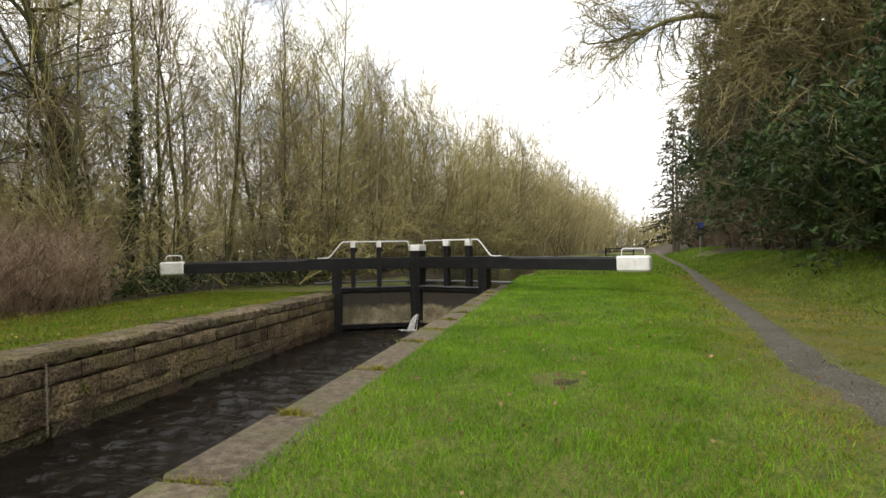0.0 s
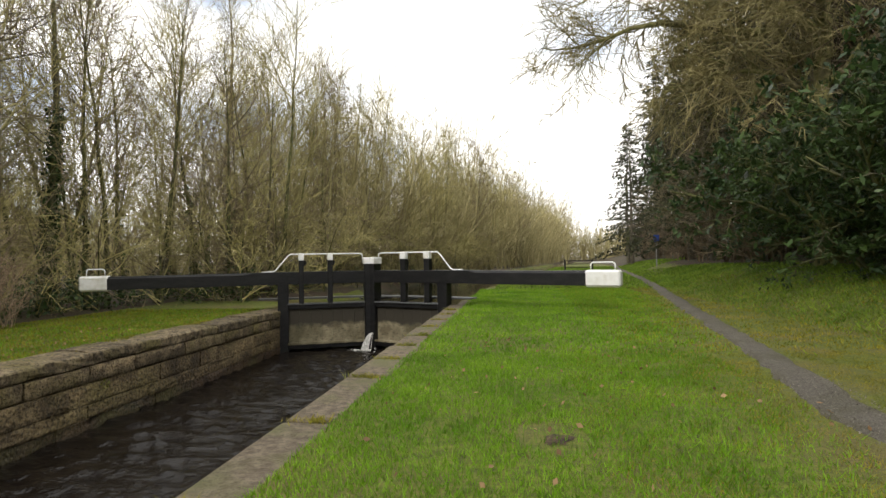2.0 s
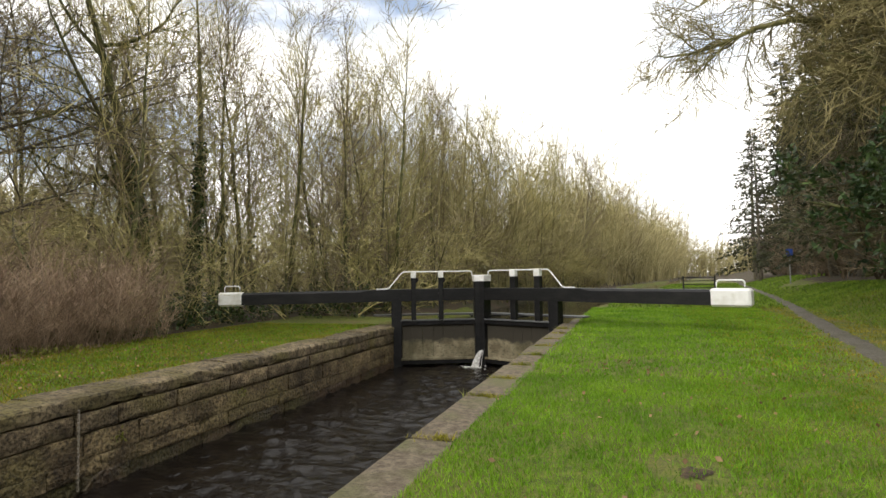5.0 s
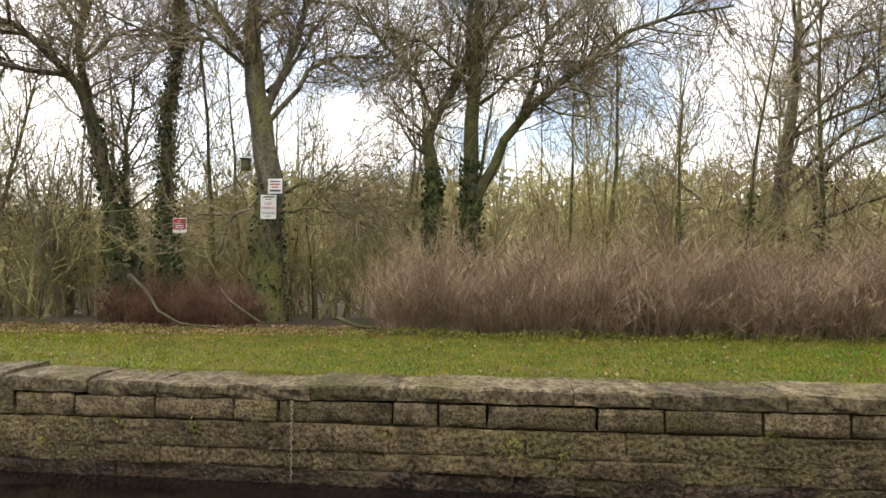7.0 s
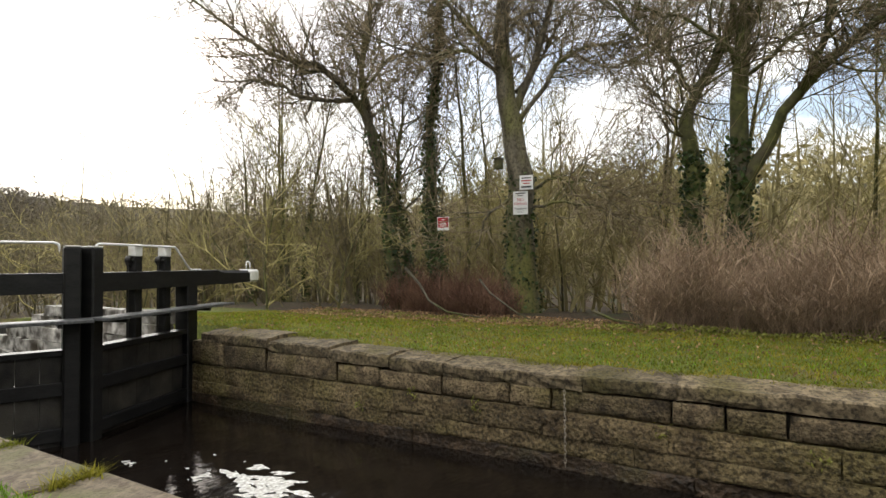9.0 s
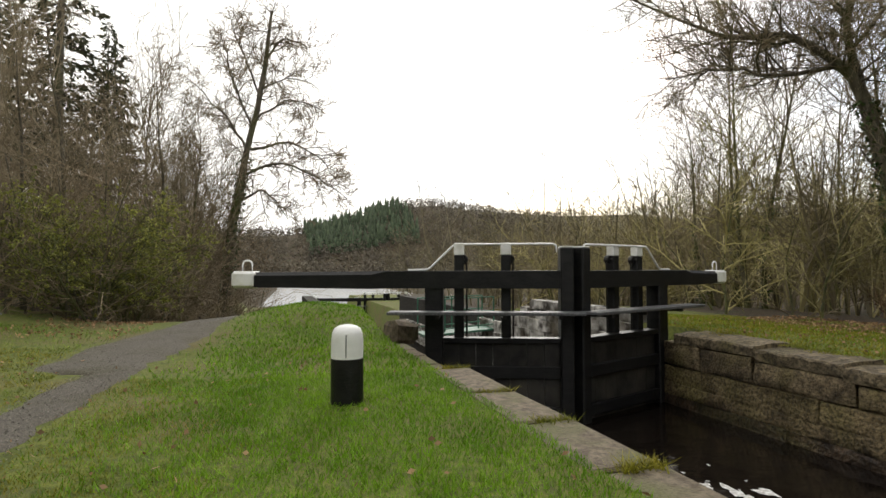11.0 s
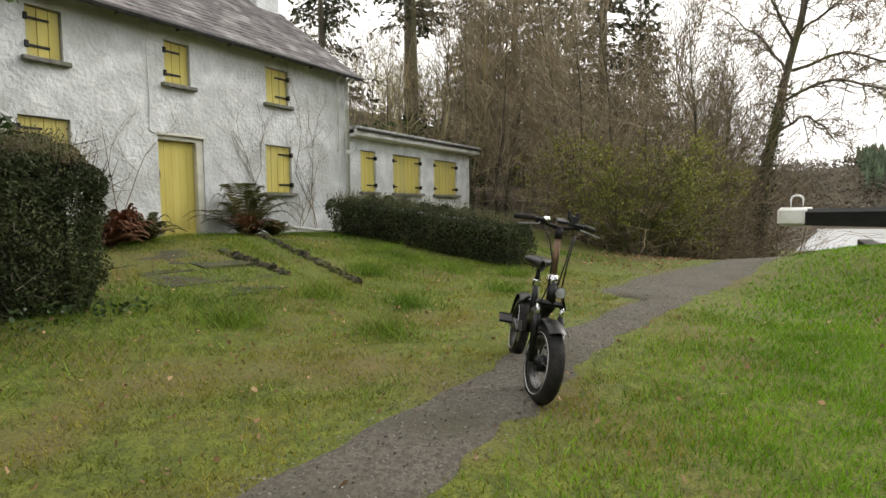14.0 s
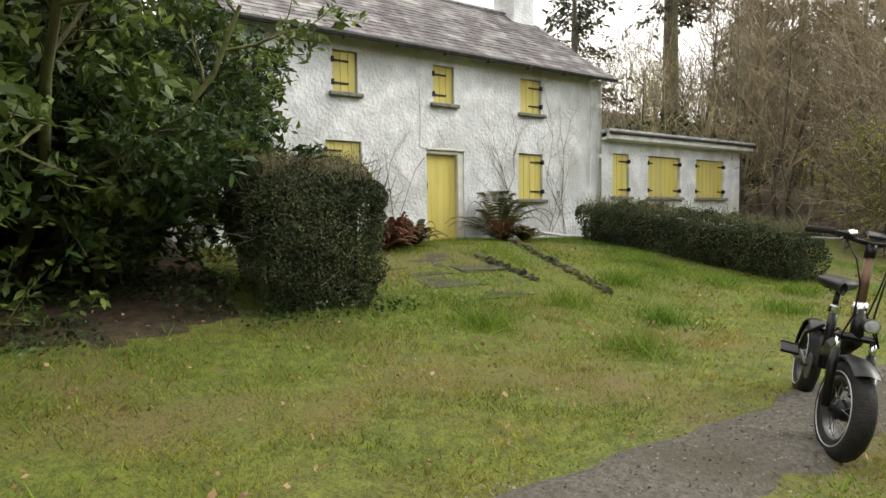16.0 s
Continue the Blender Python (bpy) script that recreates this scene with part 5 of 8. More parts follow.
def strips(lines_, seed=0):
    """Thin twigs as narrow ribbons turned at random."""
    r = np.random.default_rng(seed)
    groups = {}
    for pts, rad in lines_:
        groups.setdefault(len(pts), []).append((pts, rad))
    V, F, base = [], [], 0
    for n, items in groups.items():
        P = np.array([q[0] for q in items])
        Rr = np.array([q[1] for q in items])[:, :, None] * 1.25
        T = P[:, -1] - P[:, 0]
        side = np.cross(T, r.normal(0, 1, T.shape))
        side /= np.linalg.norm(side, axis=1, keepdims=True) + 1e-9
        ring = np.stack([P - side[:, None] * Rr, P + side[:, None] * Rr], axis=2)
        N = len(items)
        idx = np.arange(N * n * 2).reshape(N, n, 2)
        F.append(np.stack([idx[:, :-1, 0], idx[:, :-1, 1], idx[:, 1:, 1], idx[:, 1:, 0]], axis=-1).reshape(-1, 4) + base)
        V.append(ring.reshape(-1, 3))
        base += N * n * 2
    return np.concatenate(V), np.concatenate(F)

def join(parts_):
    V, F, base = [], [], 0
    for v, f in parts_:
        V.append(v)
        F.append(f + base)
        base += len(v)
    return np.concatenate(V), np.concatenate(F)

def unit(v):
    return v / (np.linalg.norm(v) + 1e-9)

def grow(r, out, p, d, length, rad, level, spec):
    s = spec[level]
    n = s["n"]
    pts, dirs, q = [p], [d], d
    for i in range(n):
        q = unit(q + r.normal(0, s["wob"], 3) + np.array([0, 0, s["up"]]))
        p = p + q * length / n
        pts.append(p)
        dirs.append(q)
    radii = rad * np.linspace(1, s["taper"], n + 1) ** 1.0
    out[level].append((pts, radii))
    if level + 1 < len(spec):
        c = spec[level + 1]
        count = max(1, int(round(c["count"] * r.uniform(0.8, 1.2))))
        for k in range(count):
            t = c["t0"] + (1 - c["t0"]) * (k + r.uniform(0, 1)) / count
            x = t * n
            i = min(int(x), n - 1)
            f = x - i
            base = pts[i] * (1 - f) + pts[i + 1] * f
            bd = dirs[i + 1]
            perp = unit(np.cross(bd, r.normal(0, 1, 3)))
            ang = radians(c["ang"] * r.uniform(0.75, 1.25))
            nd = unit(bd * math.cos(ang) + perp * math.sin(ang))
            rr_ = radii[i] * (1 - f) + radii[i + 1] * f
            ln = c["len"] * (length if level else c.get("ref", length)) * (1.12 - c["fall"] * t) * r.uniform(0.7, 1.25)
            grow(r, out, base, nd, ln, max(min(rr_ * 0.75, c["rad"] * r.uniform(0.75, 1.2)), c["min"]), level + 1, spec)

def leaves_at(points, r, size, aspect=0.55, normal=None, jitter=1.0):
    """One small kite-shaped leaf for each point."""
    n = len(points)
    a = r.normal(0, 1, (n, 3))
    if normal is not None:
        a = normal * (1 - jitter) + a * jitter
    a /= np.linalg.norm(a, axis=1, keepdims=True) + 1e-9
    b = np.cross(a, r.normal(0, 1, (n, 3)))
    b /= np.linalg.norm(b, axis=1, keepdims=True) + 1e-9
    c = np.cross(a, b)
    s = size * r.uniform(0.65, 1.3, (n, 1))
    V = np.stack([points - b * s * 0.5, points + c * s * aspect * 0.5 + a * s * 0.06, points + b * s * 0.5, points - c * s * aspect * 0.5 + a * s * 0.06], axis=1).reshape(-1, 3)
    return V, np.arange(4 * n).reshape(n, 4)

def tree(name, label, seed, spec, height, r0, lean=(0, 0), ivy=0, ivy_top=0.55, bark="bark", twig="twig", ivy_size=0.11, root=0.5):
    r = np.random.default_rng(seed)
    out = [[] for _ in spec]
    d = unit(np.array([lean[0], lean[1], 1.0]))
    grow(r, out, np.array([0, 0, -root]), d, height + root, r0, 0, spec)
    t = thing(name, label, "tree")
    part("trunk", tubes(out[0], 10), M[bark], t, "", True)
    if len(spec) > 4:
        part("limb", join([tubes(out[1], 5), tubes(out[2], 4)]), M[bark], t, "", True)
        part("crown", join([strips(l, seed) for l in out[3:]]), M[twig], t, "bare winter twigs", True)
    else:
        part("crown", join([tubes(out[1], 4)] + [strips(l, seed) for l in out[2:]]), M[twig], t, "bare winter branches and twigs", True)
    if ivy:
        pts, rad = np.array(out[0][0][0]), np.array(out[0][0][1])
        u = r.uniform(0, ivy_top, ivy) * (len(pts) - 1)
        i = np.minimum(u.astype(int), len(pts) - 2)
        f = (u - i)[:, None]
        base = pts[i] * (1 - f) + pts[i + 1] * f
        ang = r.uniform(0, 2 * math.pi, ivy)
        off = np.stack([np.cos(ang), np.sin(ang), np.zeros(ivy)], axis=1)
        dist = rad[i][:, None] + np.abs(r.normal(0.02, 0.10, (ivy, 1)))
        part("ivy", leaves_at(base + off * dist + r.normal(0, 0.02, (ivy, 3)), r, ivy_size, 0.8, off, 0.5), M["ivy"], t, "dark green ivy up the trunk")
    return t

def place(t, x, y, scale=1.0, turn=0.0, sink=0.0):
    t.matrix_basis = Matrix.Translation((x, y, h(x, y) - sink)) @ Matrix.Rotation(turn, 4, "Z") @ Matrix.Diagonal((scale, scale, scale, 1))
    return t

def scatter(protos, spots, seed, smin=0.85, smax=1.2):
    """The prototypes at the first spots, copies at the rest."""
    r = random.Random(seed)
    for i, (x, y) in enumerate(spots):
        s, a = r.uniform(smin, smax), r.uniform(0, 6.28)
        if i < len(protos):
            place(protos[i], x, y, s, a)
        else:
            q = protos[i % len(protos)]
            copy_thing(q, Matrix.Translation((x, y, h(x, y))) @ Matrix.Rotation(a, 4, "Z") @ Matrix.Diagonal((s / q.scale[0], s / q.scale[0], s / q.scale[0], 1)))

BROAD = [dict(n=9, wob=0.07, up=0.02, taper=0.16), dict(n=7, wob=0.16, up=0.05, count=15, t0=0.2, ang=58, len=0.52, ref=10.0, fall=0.45, rad=0.08, min=0.025, taper=0.2),
         dict(n=5, wob=0.2, up=0.04, count=12, t0=0.12, ang=48, len=0.5, fall=0.5, rad=0.024, min=0.009, taper=0.3), dict(n=3, wob=0.22, up=0.03, count=9, t0=0.1, ang=45, len=0.52, fall=0.5, rad=0.010, min=0.007, taper=0.45),
         dict(n=1, wob=0.22, up=0.02, count=6, t0=0.12, ang=42, len=0.5, fall=0.4, rad=0.007, min=0.005, taper=0.5)]
SLIM = [dict(n=9, wob=0.08, up=0.05, taper=0.06), dict(n=5, wob=0.12, up=0.14, count=26, t0=0.10, ang=40, len=0.36, ref=10.0, fall=0.6, rad=0.022, min=0.012, taper=0.3),
        dict(n=3, wob=0.16, up=0.08, count=8, t0=0.06, ang=40, len=0.5, fall=0.4, rad=0.010, min=0.007, taper=0.45), dict(n=1, wob=0.15, up=0.06, count=5, t0=0.1, ang=38, len=0.5, fall=0.4, rad=0.007, min=0.006, taper=0.5)]
LARCH = [dict(BROAD[0], wob=0.05), dict(BROAD[1], count=34, t0=0.25, ang=82, len=0.42, fall=0.7, rad=0.05, up=0.02), dict(BROAD[2], count=10, rad=0.018), dict(BROAD[3], count=6), BROAD[4]]
SCRUB = [dict(n=5, wob=0.12, up=0.03, taper=0.2), dict(n=4, wob=0.18, up=0.02, count=12, t0=0.08, ang=55, len=0.6, ref=3.2, fall=0.4, rad=0.02, min=0.01, taper=0.35),
         dict(n=3, wob=0.2, up=0.02, count=6, t0=0.1, ang=45, len=0.55, fall=0.4, rad=0.009, min=0.005, taper=0.4), dict(n=1, wob=0.2, up=0.03, count=5, t0=0.12, ang=42, len=0.5, fall=0.4, rad=0.005, min=0.004, taper=0.4)]
WIDE = [BROAD[0], dict(BROAD[1], len=0.8, count=17)] + BROAD[2:]

# the named trees on the far bank
TWIGGY = BROAD[:3] + [dict(BROAD[3], count=10, rad=0.011, min=0.008), dict(BROAD[4], count=7, rad=0.008, min=0.006)]
def curve_through(pts, n, r, wob):
    """A smooth, slightly crooked line through a few bends."""
    p = np.array(pts, dtype=float)
    p = np.vstack([2 * p[0] - p[1], p, 2 * p[-1] - p[-2]])
    out = []
    for u in np.linspace(0, len(pts) - 1, n + 1):
        i = min(int(u), len(pts) - 2)
        f = u - i
        a, b, c, d = p[i], p[i + 1], p[i + 2], p[i + 3]
        out.append(0.5 * (2 * b + (c - a) * f + (2 * a - 5 * b + 4 * c - d) * f * f + (3 * b - a - 3 * c + d) * f ** 3))
    out = np.array(out)
    out[1:-1] += r.normal(0, wob, out[1:-1].shape)
    return out

def limbed(name, label, seed, x, y, limbs, spec, ivy=(), bark="bark", twig="twig", turn=None, ivy_size=0.12, knots=0, more=3.0, reach=3.6):
    """A tree whose trunk and great limbs follow given bends (along the bank, away from it, up), the rest grown from them.
    limbs: (bends, radius at foot, radius at end, boughs a metre, share left bare); ivy: (limb, from, to, leaves, depth)."""
    r = np.random.default_rng(seed)
    out = [[] for _ in spec]
    lines_ = []
    for k, (pts, r0, r1, dens, bare) in enumerate(limbs):
        length = float(np.sum(np.linalg.norm(np.diff(np.array(pts, dtype=float), axis=0), axis=1)))
        n = 14 if k == 0 else 9
        c = curve_through(pts, n, r, 0.03 if k == 0 else 0.05)
        rad = np.linspace(r0, r1, n + 1)
        if k == 0:
            rad[0] *= 1.45
            rad[1] *= 1.1
            rad = rad * (1 + r.normal(0, 0.05, n + 1))
        lines_.append((c, rad))
        many = int(dens * more * length * (1 - 0.6 * bare))
        for q in range(many):
            t = (bare + (1 - bare) * (q + r.uniform()) / many) * n
            i = min(int(t), n - 1)
            f = t - i
            d = unit(c[i + 1] - c[i])
            side = unit(np.cross(d, r.normal(0, 1, 3)))
            ang = radians(r.uniform(35, 75))
            nd = unit(d * math.cos(ang) + side * math.sin(ang) + np.array([0, 0, 0.12]))
            ln = r.uniform(1.0, reach) * (1.15 - 0.4 * t / n)
            grow(r, out, c[i] * (1 - f) + c[i + 1] * f, nd, ln, min(0.55 * rad[i], r.uniform(0.018, 0.04)), 2, spec)
    t = thing(name, label, "tree")
    part("trunk", tubes([lines_[0]], 12), M[bark], t, "", True)
    for one in lines_[1:]:
        part("limb", tubes([one], 7), M[bark], t, "", True)
    tagged(part("bough", tubes(out[2], 4), M[bark], t, "", True), kind="stuff")
    part("crown", join([strips(l, seed) for l in out[3:]]), M[twig], t, "bare winter twigs", True)
    for k in range(knots):
        c, rad = lines_[0]
        i = int(r.integers(4, 10))
        a = r.uniform(0, 6.28)
        part("knot", Build().lathe([(0.0, -0.09), (0.07, -0.06), (0.1, 0.0), (0.07, 0.06), (0.0, 0.09)], tuple(c[i] + rad[i] * 0.93 * np.array([math.cos(a), math.sin(a), 0])), 9), M[bark], t, "", True)
    for limb, u0, u1, count, depth in ivy:
        c, rad = lines_[limb]
        u = (u0 + (u1 - u0) * r.uniform(0, 1, count) ** 1.2) * (len(c) - 1)
        i = np.minimum(u.astype(int), len(c) - 2)
        f = (u - i)[:, None]
        a = r.uniform(0, 2 * math.pi, count)
        off = np.stack([np.cos(a), np.sin(a), np.zeros(count)], axis=1)
        dist = rad[i][:, None] + np.abs(r.normal(0.02, depth, (count, 1))) * (0.6 + 0.7 * np.sin(u * 3.1 + a)[:, None] ** 2)
        part("ivy", leaves_at(c[i] * (1 - f) + c[i + 1] * f + off * dist, r, ivy_size, 0.85, off, 0.5), M["ivy"], t, "dark green ivy up the trunk")
    if turn is None:
        turn = math.atan2(-(x + 0.4), y - 0.4)
    return place(t, x, y, 1.0, turn)

limbed("ash_tree", "stout grey-barked forked tree carrying fishing notices, ivy below", 21, -16.1, -6.4, [
    ([(0.1, 0, -0.4), (0.0, 0, 1.9), (0.1, 0, 4.0), (-0.2, 0, 5.8), (-0.4, 0, 7.5), (-0.5, 0.1, 8.8), (-0.35, 0.2, 10.4), (-0.25, 0.2, 14.5)], 0.47, 0.14, 1.6, 0.5),
    ([(-0.2, 0, 5.7), (0.55, -0.1, 7.6), (1.0, -0.2, 9.2), (1.5, 0, 10.8), (2.0, 0.2, 13.0)], 0.14, 0.04, 2.2, 0.25),
    ([(-0.45, 0, 7.6), (-1.0, -0.3, 8.3), (-1.7, -0.4, 9.1), (-2.6, -0.4, 10.0), (-4.0, 0, 11.2)], 0.13, 0.03, 2.2, 0.25),
    ([(-0.15, 0, 5.6), (0.9, -0.5, 7.0), (1.8, -0.8, 7.7), (3.2, -1.0, 7.8), (4.8, -1.2, 8.8)], 0.085, 0.02, 2.2, 0.2),
    ([(0.2, 0, 3.7), (0.9, -0.5, 3.95), (1.7, -0.8, 3.9), (2.6, -1, 3.6), (3.7, -1, 3.0)], 0.055, 0.015, 1.8, 0.2),
    ([(0.2, 0, 3.1), (1.0, -0.6, 3.25), (2.0, -0.9, 3.1), (3.1, -1.1, 2.7)], 0.05, 0.012, 1.8, 0.2),
    ([(-0.2, 0, 3.6), (-0.7, -0.4, 3.1), (-1.1, -0.5, 2.5), (-1.3, -0.5, 1.9)], 0.055, 0.02, 1.4, 0.2),
    ([(-0.4, 0, 7.2), (-1.4, -0.5, 7.9), (-3.0, -0.8, 7.8), (-5.0, -0.9, 8.8)], 0.075, 0.02, 2.2, 0.2),
    ([(0, 0.1, 6.8), (0.6, 0.9, 7.8), (1.4, 1.8, 9.4), (2.2, 2.4, 11.5)], 0.09, 0.02, 2.0, 0.2)],
    TWIGGY, [(0, 0.0, 0.22, 330, 0.03), (0, 0.15, 0.3, 260, 0.10)], "ash_bark", "twig", None, 0.12, 7)
place(tree("ivied_tree", "straight tree thickly wrapped in ivy", 22, SLIM, 14.5, 0.20, (0.02, -0.075), 5200, 0.85), -15.7, -8.65, 1, 1.0)
limbed("leaning_tree", "leaning dark tree with ivy round its foot", 23, -15.6, -10.4, [
    ([(0, 0, -0.4), (-0.25, 0, 1.8), (-0.55, 0, 3.8), (-1.0, 0, 6.0), (-1.55, -0.2, 7.0), (-2.7, -0.5, 7.9), (-4.2, -0.8, 8.2), (-6.8, -1.0, 10.0)], 0.24, 0.03, 1.9, 0.45),
    ([(-1.0, 0, 5.9), (-1.25, 0.1, 8.0), (-1.1, 0.1, 9.6), (-0.7, 0.2, 12.0)], 0.13, 0.03, 2.2, 0.2),
    ([(-1.5, -0.2, 6.9), (-2.8, -0.6, 6.8), (-4.2, -0.9, 7.2), (-5.8, -1.0, 7.2)], 0.08, 0.02, 2.4, 0.2),
    ([(-1.2, 0, 7.4), (-0.5, -0.2, 8.2), (0.3, -0.4, 8.5), (1.2, -0.4, 9.4)], 0.06, 0.02, 2.2, 0.2),
    ([(0.45, 0.1, -0.3), (0.1, 0.1, 2.5), (-0.1, 0.2, 4.5), (0.1, 0.2, 7.5)], 0.13, 0.03, 1.6, 0.4)],
    TWIGGY, [(0, 0.03, 0.42, 900, 0.09), (4, 0.0, 0.7, 800, 0.09)], "bark", "twig")
limbed("twin_tree", "dark crooked stem thick with ivy", 24, -16.6, -1.6, [
    ([(0, 0, -0.4), (0.03, 0, 2.6), (0.1, 0, 4.2), (-0.1, 0, 5.2), (0.25, 0, 6.2), (0.9, 0, 7.3), (1.15, 0, 8.4), (1.2, 0, 11.5)], 0.27, 0.06, 1.6, 0.45),
    ([(0.0, 0, 4.9), (-0.4, -0.2, 5.0), (-0.75, -0.3, 5.5)], 0.07, 0.02, 2.4, 0.2),
    ([(0.2, 0, 6.0), (-0.6, -0.2, 7.2), (-1.6, -0.4, 8.4), (-2.4, -0.4, 10.2)], 0.08, 0.02, 2.4, 0.2)],
    TWIGGY, [(0, 0.02, 0.32, 900, 0.08)], "moss_bark", "twig")
limbed("limbed_tree", "tall mossy tree with a great arching limb", 27, -16.69, -0.46, [
    ([(0, 0, -0.4), (0.0, 0, 2.6), (0.1, 0, 4.4), (0.15, 0, 6.9), (0.3, 0, 8.9), (0.3, 0, 11.2), (0.2, 0, 14.0)], 0.31, 0.06, 1.8, 0.45),
    ([(0.05, 0, 2.9), (0.35, -0.1, 3.9), (0.75, -0.3, 4.6), (1.3, -0.5, 5.6), (2.25, -0.6, 6.55), (3.2, -0.7, 7.1), (4.1, -0.7, 7.95), (5.5, -0.8, 8.5), (7.3, -0.8, 8.8)], 0.19, 0.03, 2.2, 0.35),
    ([(1.5, -0.5, 5.8), (1.95, -0.5, 7.3), (2.25, -0.4, 8.6), (1.95, -0.3, 10.4)], 0.10, 0.03, 2.2, 0.2),
    ([(0.1, 0, 6.5), (-0.4, -0.3, 7.3), (-1.3, -0.6, 8.0), (-2.4, -0.8, 8.4)], 0.07, 0.02, 2.4, 0.2),
    ([(0.15, 0, 6.3), (1.1, -0.6, 7.0), (2.2, -1.0, 7.3), (3.4, -1.1, 7.2)], 0.06, 0.015, 2.4, 0.2),
    ([(0.2, 0, 7.6), (1.0, 0.2, 8.8), (2.0, 0.3, 9.8), (3.2, 0.3, 11.5)], 0.09, 0.02, 2.4, 0.2)],
    TWIGGY, [(0, 0.02, 0.36, 1100, 0.08)], "moss_bark", "twig")
place(tree("oak_tree", "broad round-crowned bare oak behind the bushes", 31, WIDE, 11.5, 0.34, (0.0, 0.0), 300, 0.3), -19.5, 9.3, 1.05, 0)
place(tree("ivied_tree", "forked tree with ivied lower stems", 33, BROAD, 13.0, 0.24, (-0.02, -0.12), 2600, 0.5, "moss_bark", "twig_olive"), -16.0, 15.4, 1, 0)
place(tree("ivied_tree", "slim tree with ivy to half its height", 34, SLIM, 13.5, 0.17, (0.05, 0.02), 2200, 0.5, "moss_bark", "twig_olive"), -15.2, 16.3, 1, 0)
place(tree("poplar_tree", "tall narrow poplar above the wood", 35, SLIM, 16.5, 0.22, (0.0, 0.0), 500, 0.35, "bark", "twig_olive"), -15.6, 28.2, 1.02, 0)
# the wood behind: slim and bushy trees, copied
slims = [tree("woodland_tree", "slim bare tree of the wet woodland", 40 + i, SLIM, 10.5, 0.085, (0.04 * (i % 3 - 1), 0.03), 250 if i % 2 else 0, 0.4, "moss_bark", ("twig_olive", "twig", "twig_olive", "twig")[i % 4]) for i in range(5)]
rw_ = random.Random(8)
spots = []
for _ in range(5000):
    x, y = rw_.uniform(-34, 2), rw_.uniform(-30, 90)
    xs = x - float(wood_bend(y))
    edge = -13.8 if y < 19 else -10.9
    if (y < -13 and rw_.random() < 0.65) or xs > edge or (y < 19 and -18.2 < x and -12 < y < 2.5) or (y < 13 and x > -16.5):
        continue
    if len(spots) >= 125:
        break
    gap = 1.1 if y < 45 else 2.2
    if xs < -24 or (xs < -18 and rw_.random() < 0.6):
        continue
    if all((x - a) ** 2 + (y - b) ** 2 > gap * gap for a, b in spots):
        spots.append((x, y))
scatter(slims, spots, 3, 0.85, 1.25)
scrubs = [tree("scrub", "tangled leafless scrub at the wood's edge", 60 + i, SCRUB, 3.0, 0.035, (0.15, 0.1), 0, 0.3, "moss_bark", ("twig_olive", "twig")[i % 2]) for i in range(4)]
spots = []
for y in np.arange(19.5, 62, 1.05):
    spots.append((-10.3 + float(wood_bend(y)) + rw_.uniform(-0.7, 0.5), float(y)))
    spots.append((-12.2 + float(wood_bend(y)) + rw_.uniform(-0.9, 0.9), float(y) + 0.5))
for y in np.arange(20, 58, 1.3):
    spots.append((-11.4 + float(wood_bend(y)) + rw_.uniform(-0.5, 0.5), float(y)))
for y in np.arange(-30, 18, 1.6):
    spots.append((-18.2 + rw_.uniform(-1.2, 1.6) - (1.5 if -12 < y < 3 else 0), float(y)))
    spots.append((-22.5 + rw_.uniform(-1.5, 1.5), float(y)))
for y in np.arange(-30, -11, 1.3):
    spots.append((-14.2 + rw_.uniform(-0.7, 0.9), float(y)))
for y in np.arange(10.5, 19, 0.9):
    spots.append((-13.6 + rw_.uniform(-1.0, 0.8), float(y)))
scatter(scrubs, spots, 5, 0.8, 1.5)

# ivy and bramble on the wood's floor
def leaf_heap(name, label, category, boxes, count, size, material, seed, kind="stuff", aspect=0.6, lift=0.0):
    """Low leafage strewn over plan rectangles (x0, x1, y0, y1, height)."""
    r = np.random.default_rng(seed)
    area = np.array([(b[1] - b[0]) * (b[3] - b[2]) for b in boxes])
    pick = r.choice(len(boxes), count, p=area / area.sum())
    B = np.array(boxes)[pick]
    x, y = B[:, 0] + (B[:, 1] - B[:, 0]) * r.uniform(0, 1, count), B[:, 2] + (B[:, 3] - B[:, 2]) * r.uniform(0, 1, count)
    x = x + np.where(y > 22, bend(y), 0)
    lump = 0.5 + 0.5 * np.sin(x * 2.1 + 1.3 * np.sin(y * 1.7)) * np.sin(y * 1.9 + 1.1 * np.sin(x * 1.3))
    z = land(x, y) + lift + B[:, 4] * r.uniform(0, 1, count) ** 0.8 * (0.25 + 0.75 * lump)
    return solo(name, leaves_at(np.stack([x, y, z], axis=1), r, size, aspect, np.array([0, 0, 1.0]), 0.7), material, label, category, kind)
leaf_heap("undergrowth", "ivy and bramble spreading under the trees", "undergrowth", [(-15, -10.0, 19, 60, 1.5), (-17, -13.0, 10, 19, 1.3)], 24000, 0.13, M["ivy"], 71)
leaf_heap("bank_plants", "low green plants along the bushes' foot", "plants", [(-13.2, -12.2, -3, 10, 0.22), (-13.8, -12.9, -12, -3, 0.1)], 5000, 0.07, M["shrub_leaf"], 72)

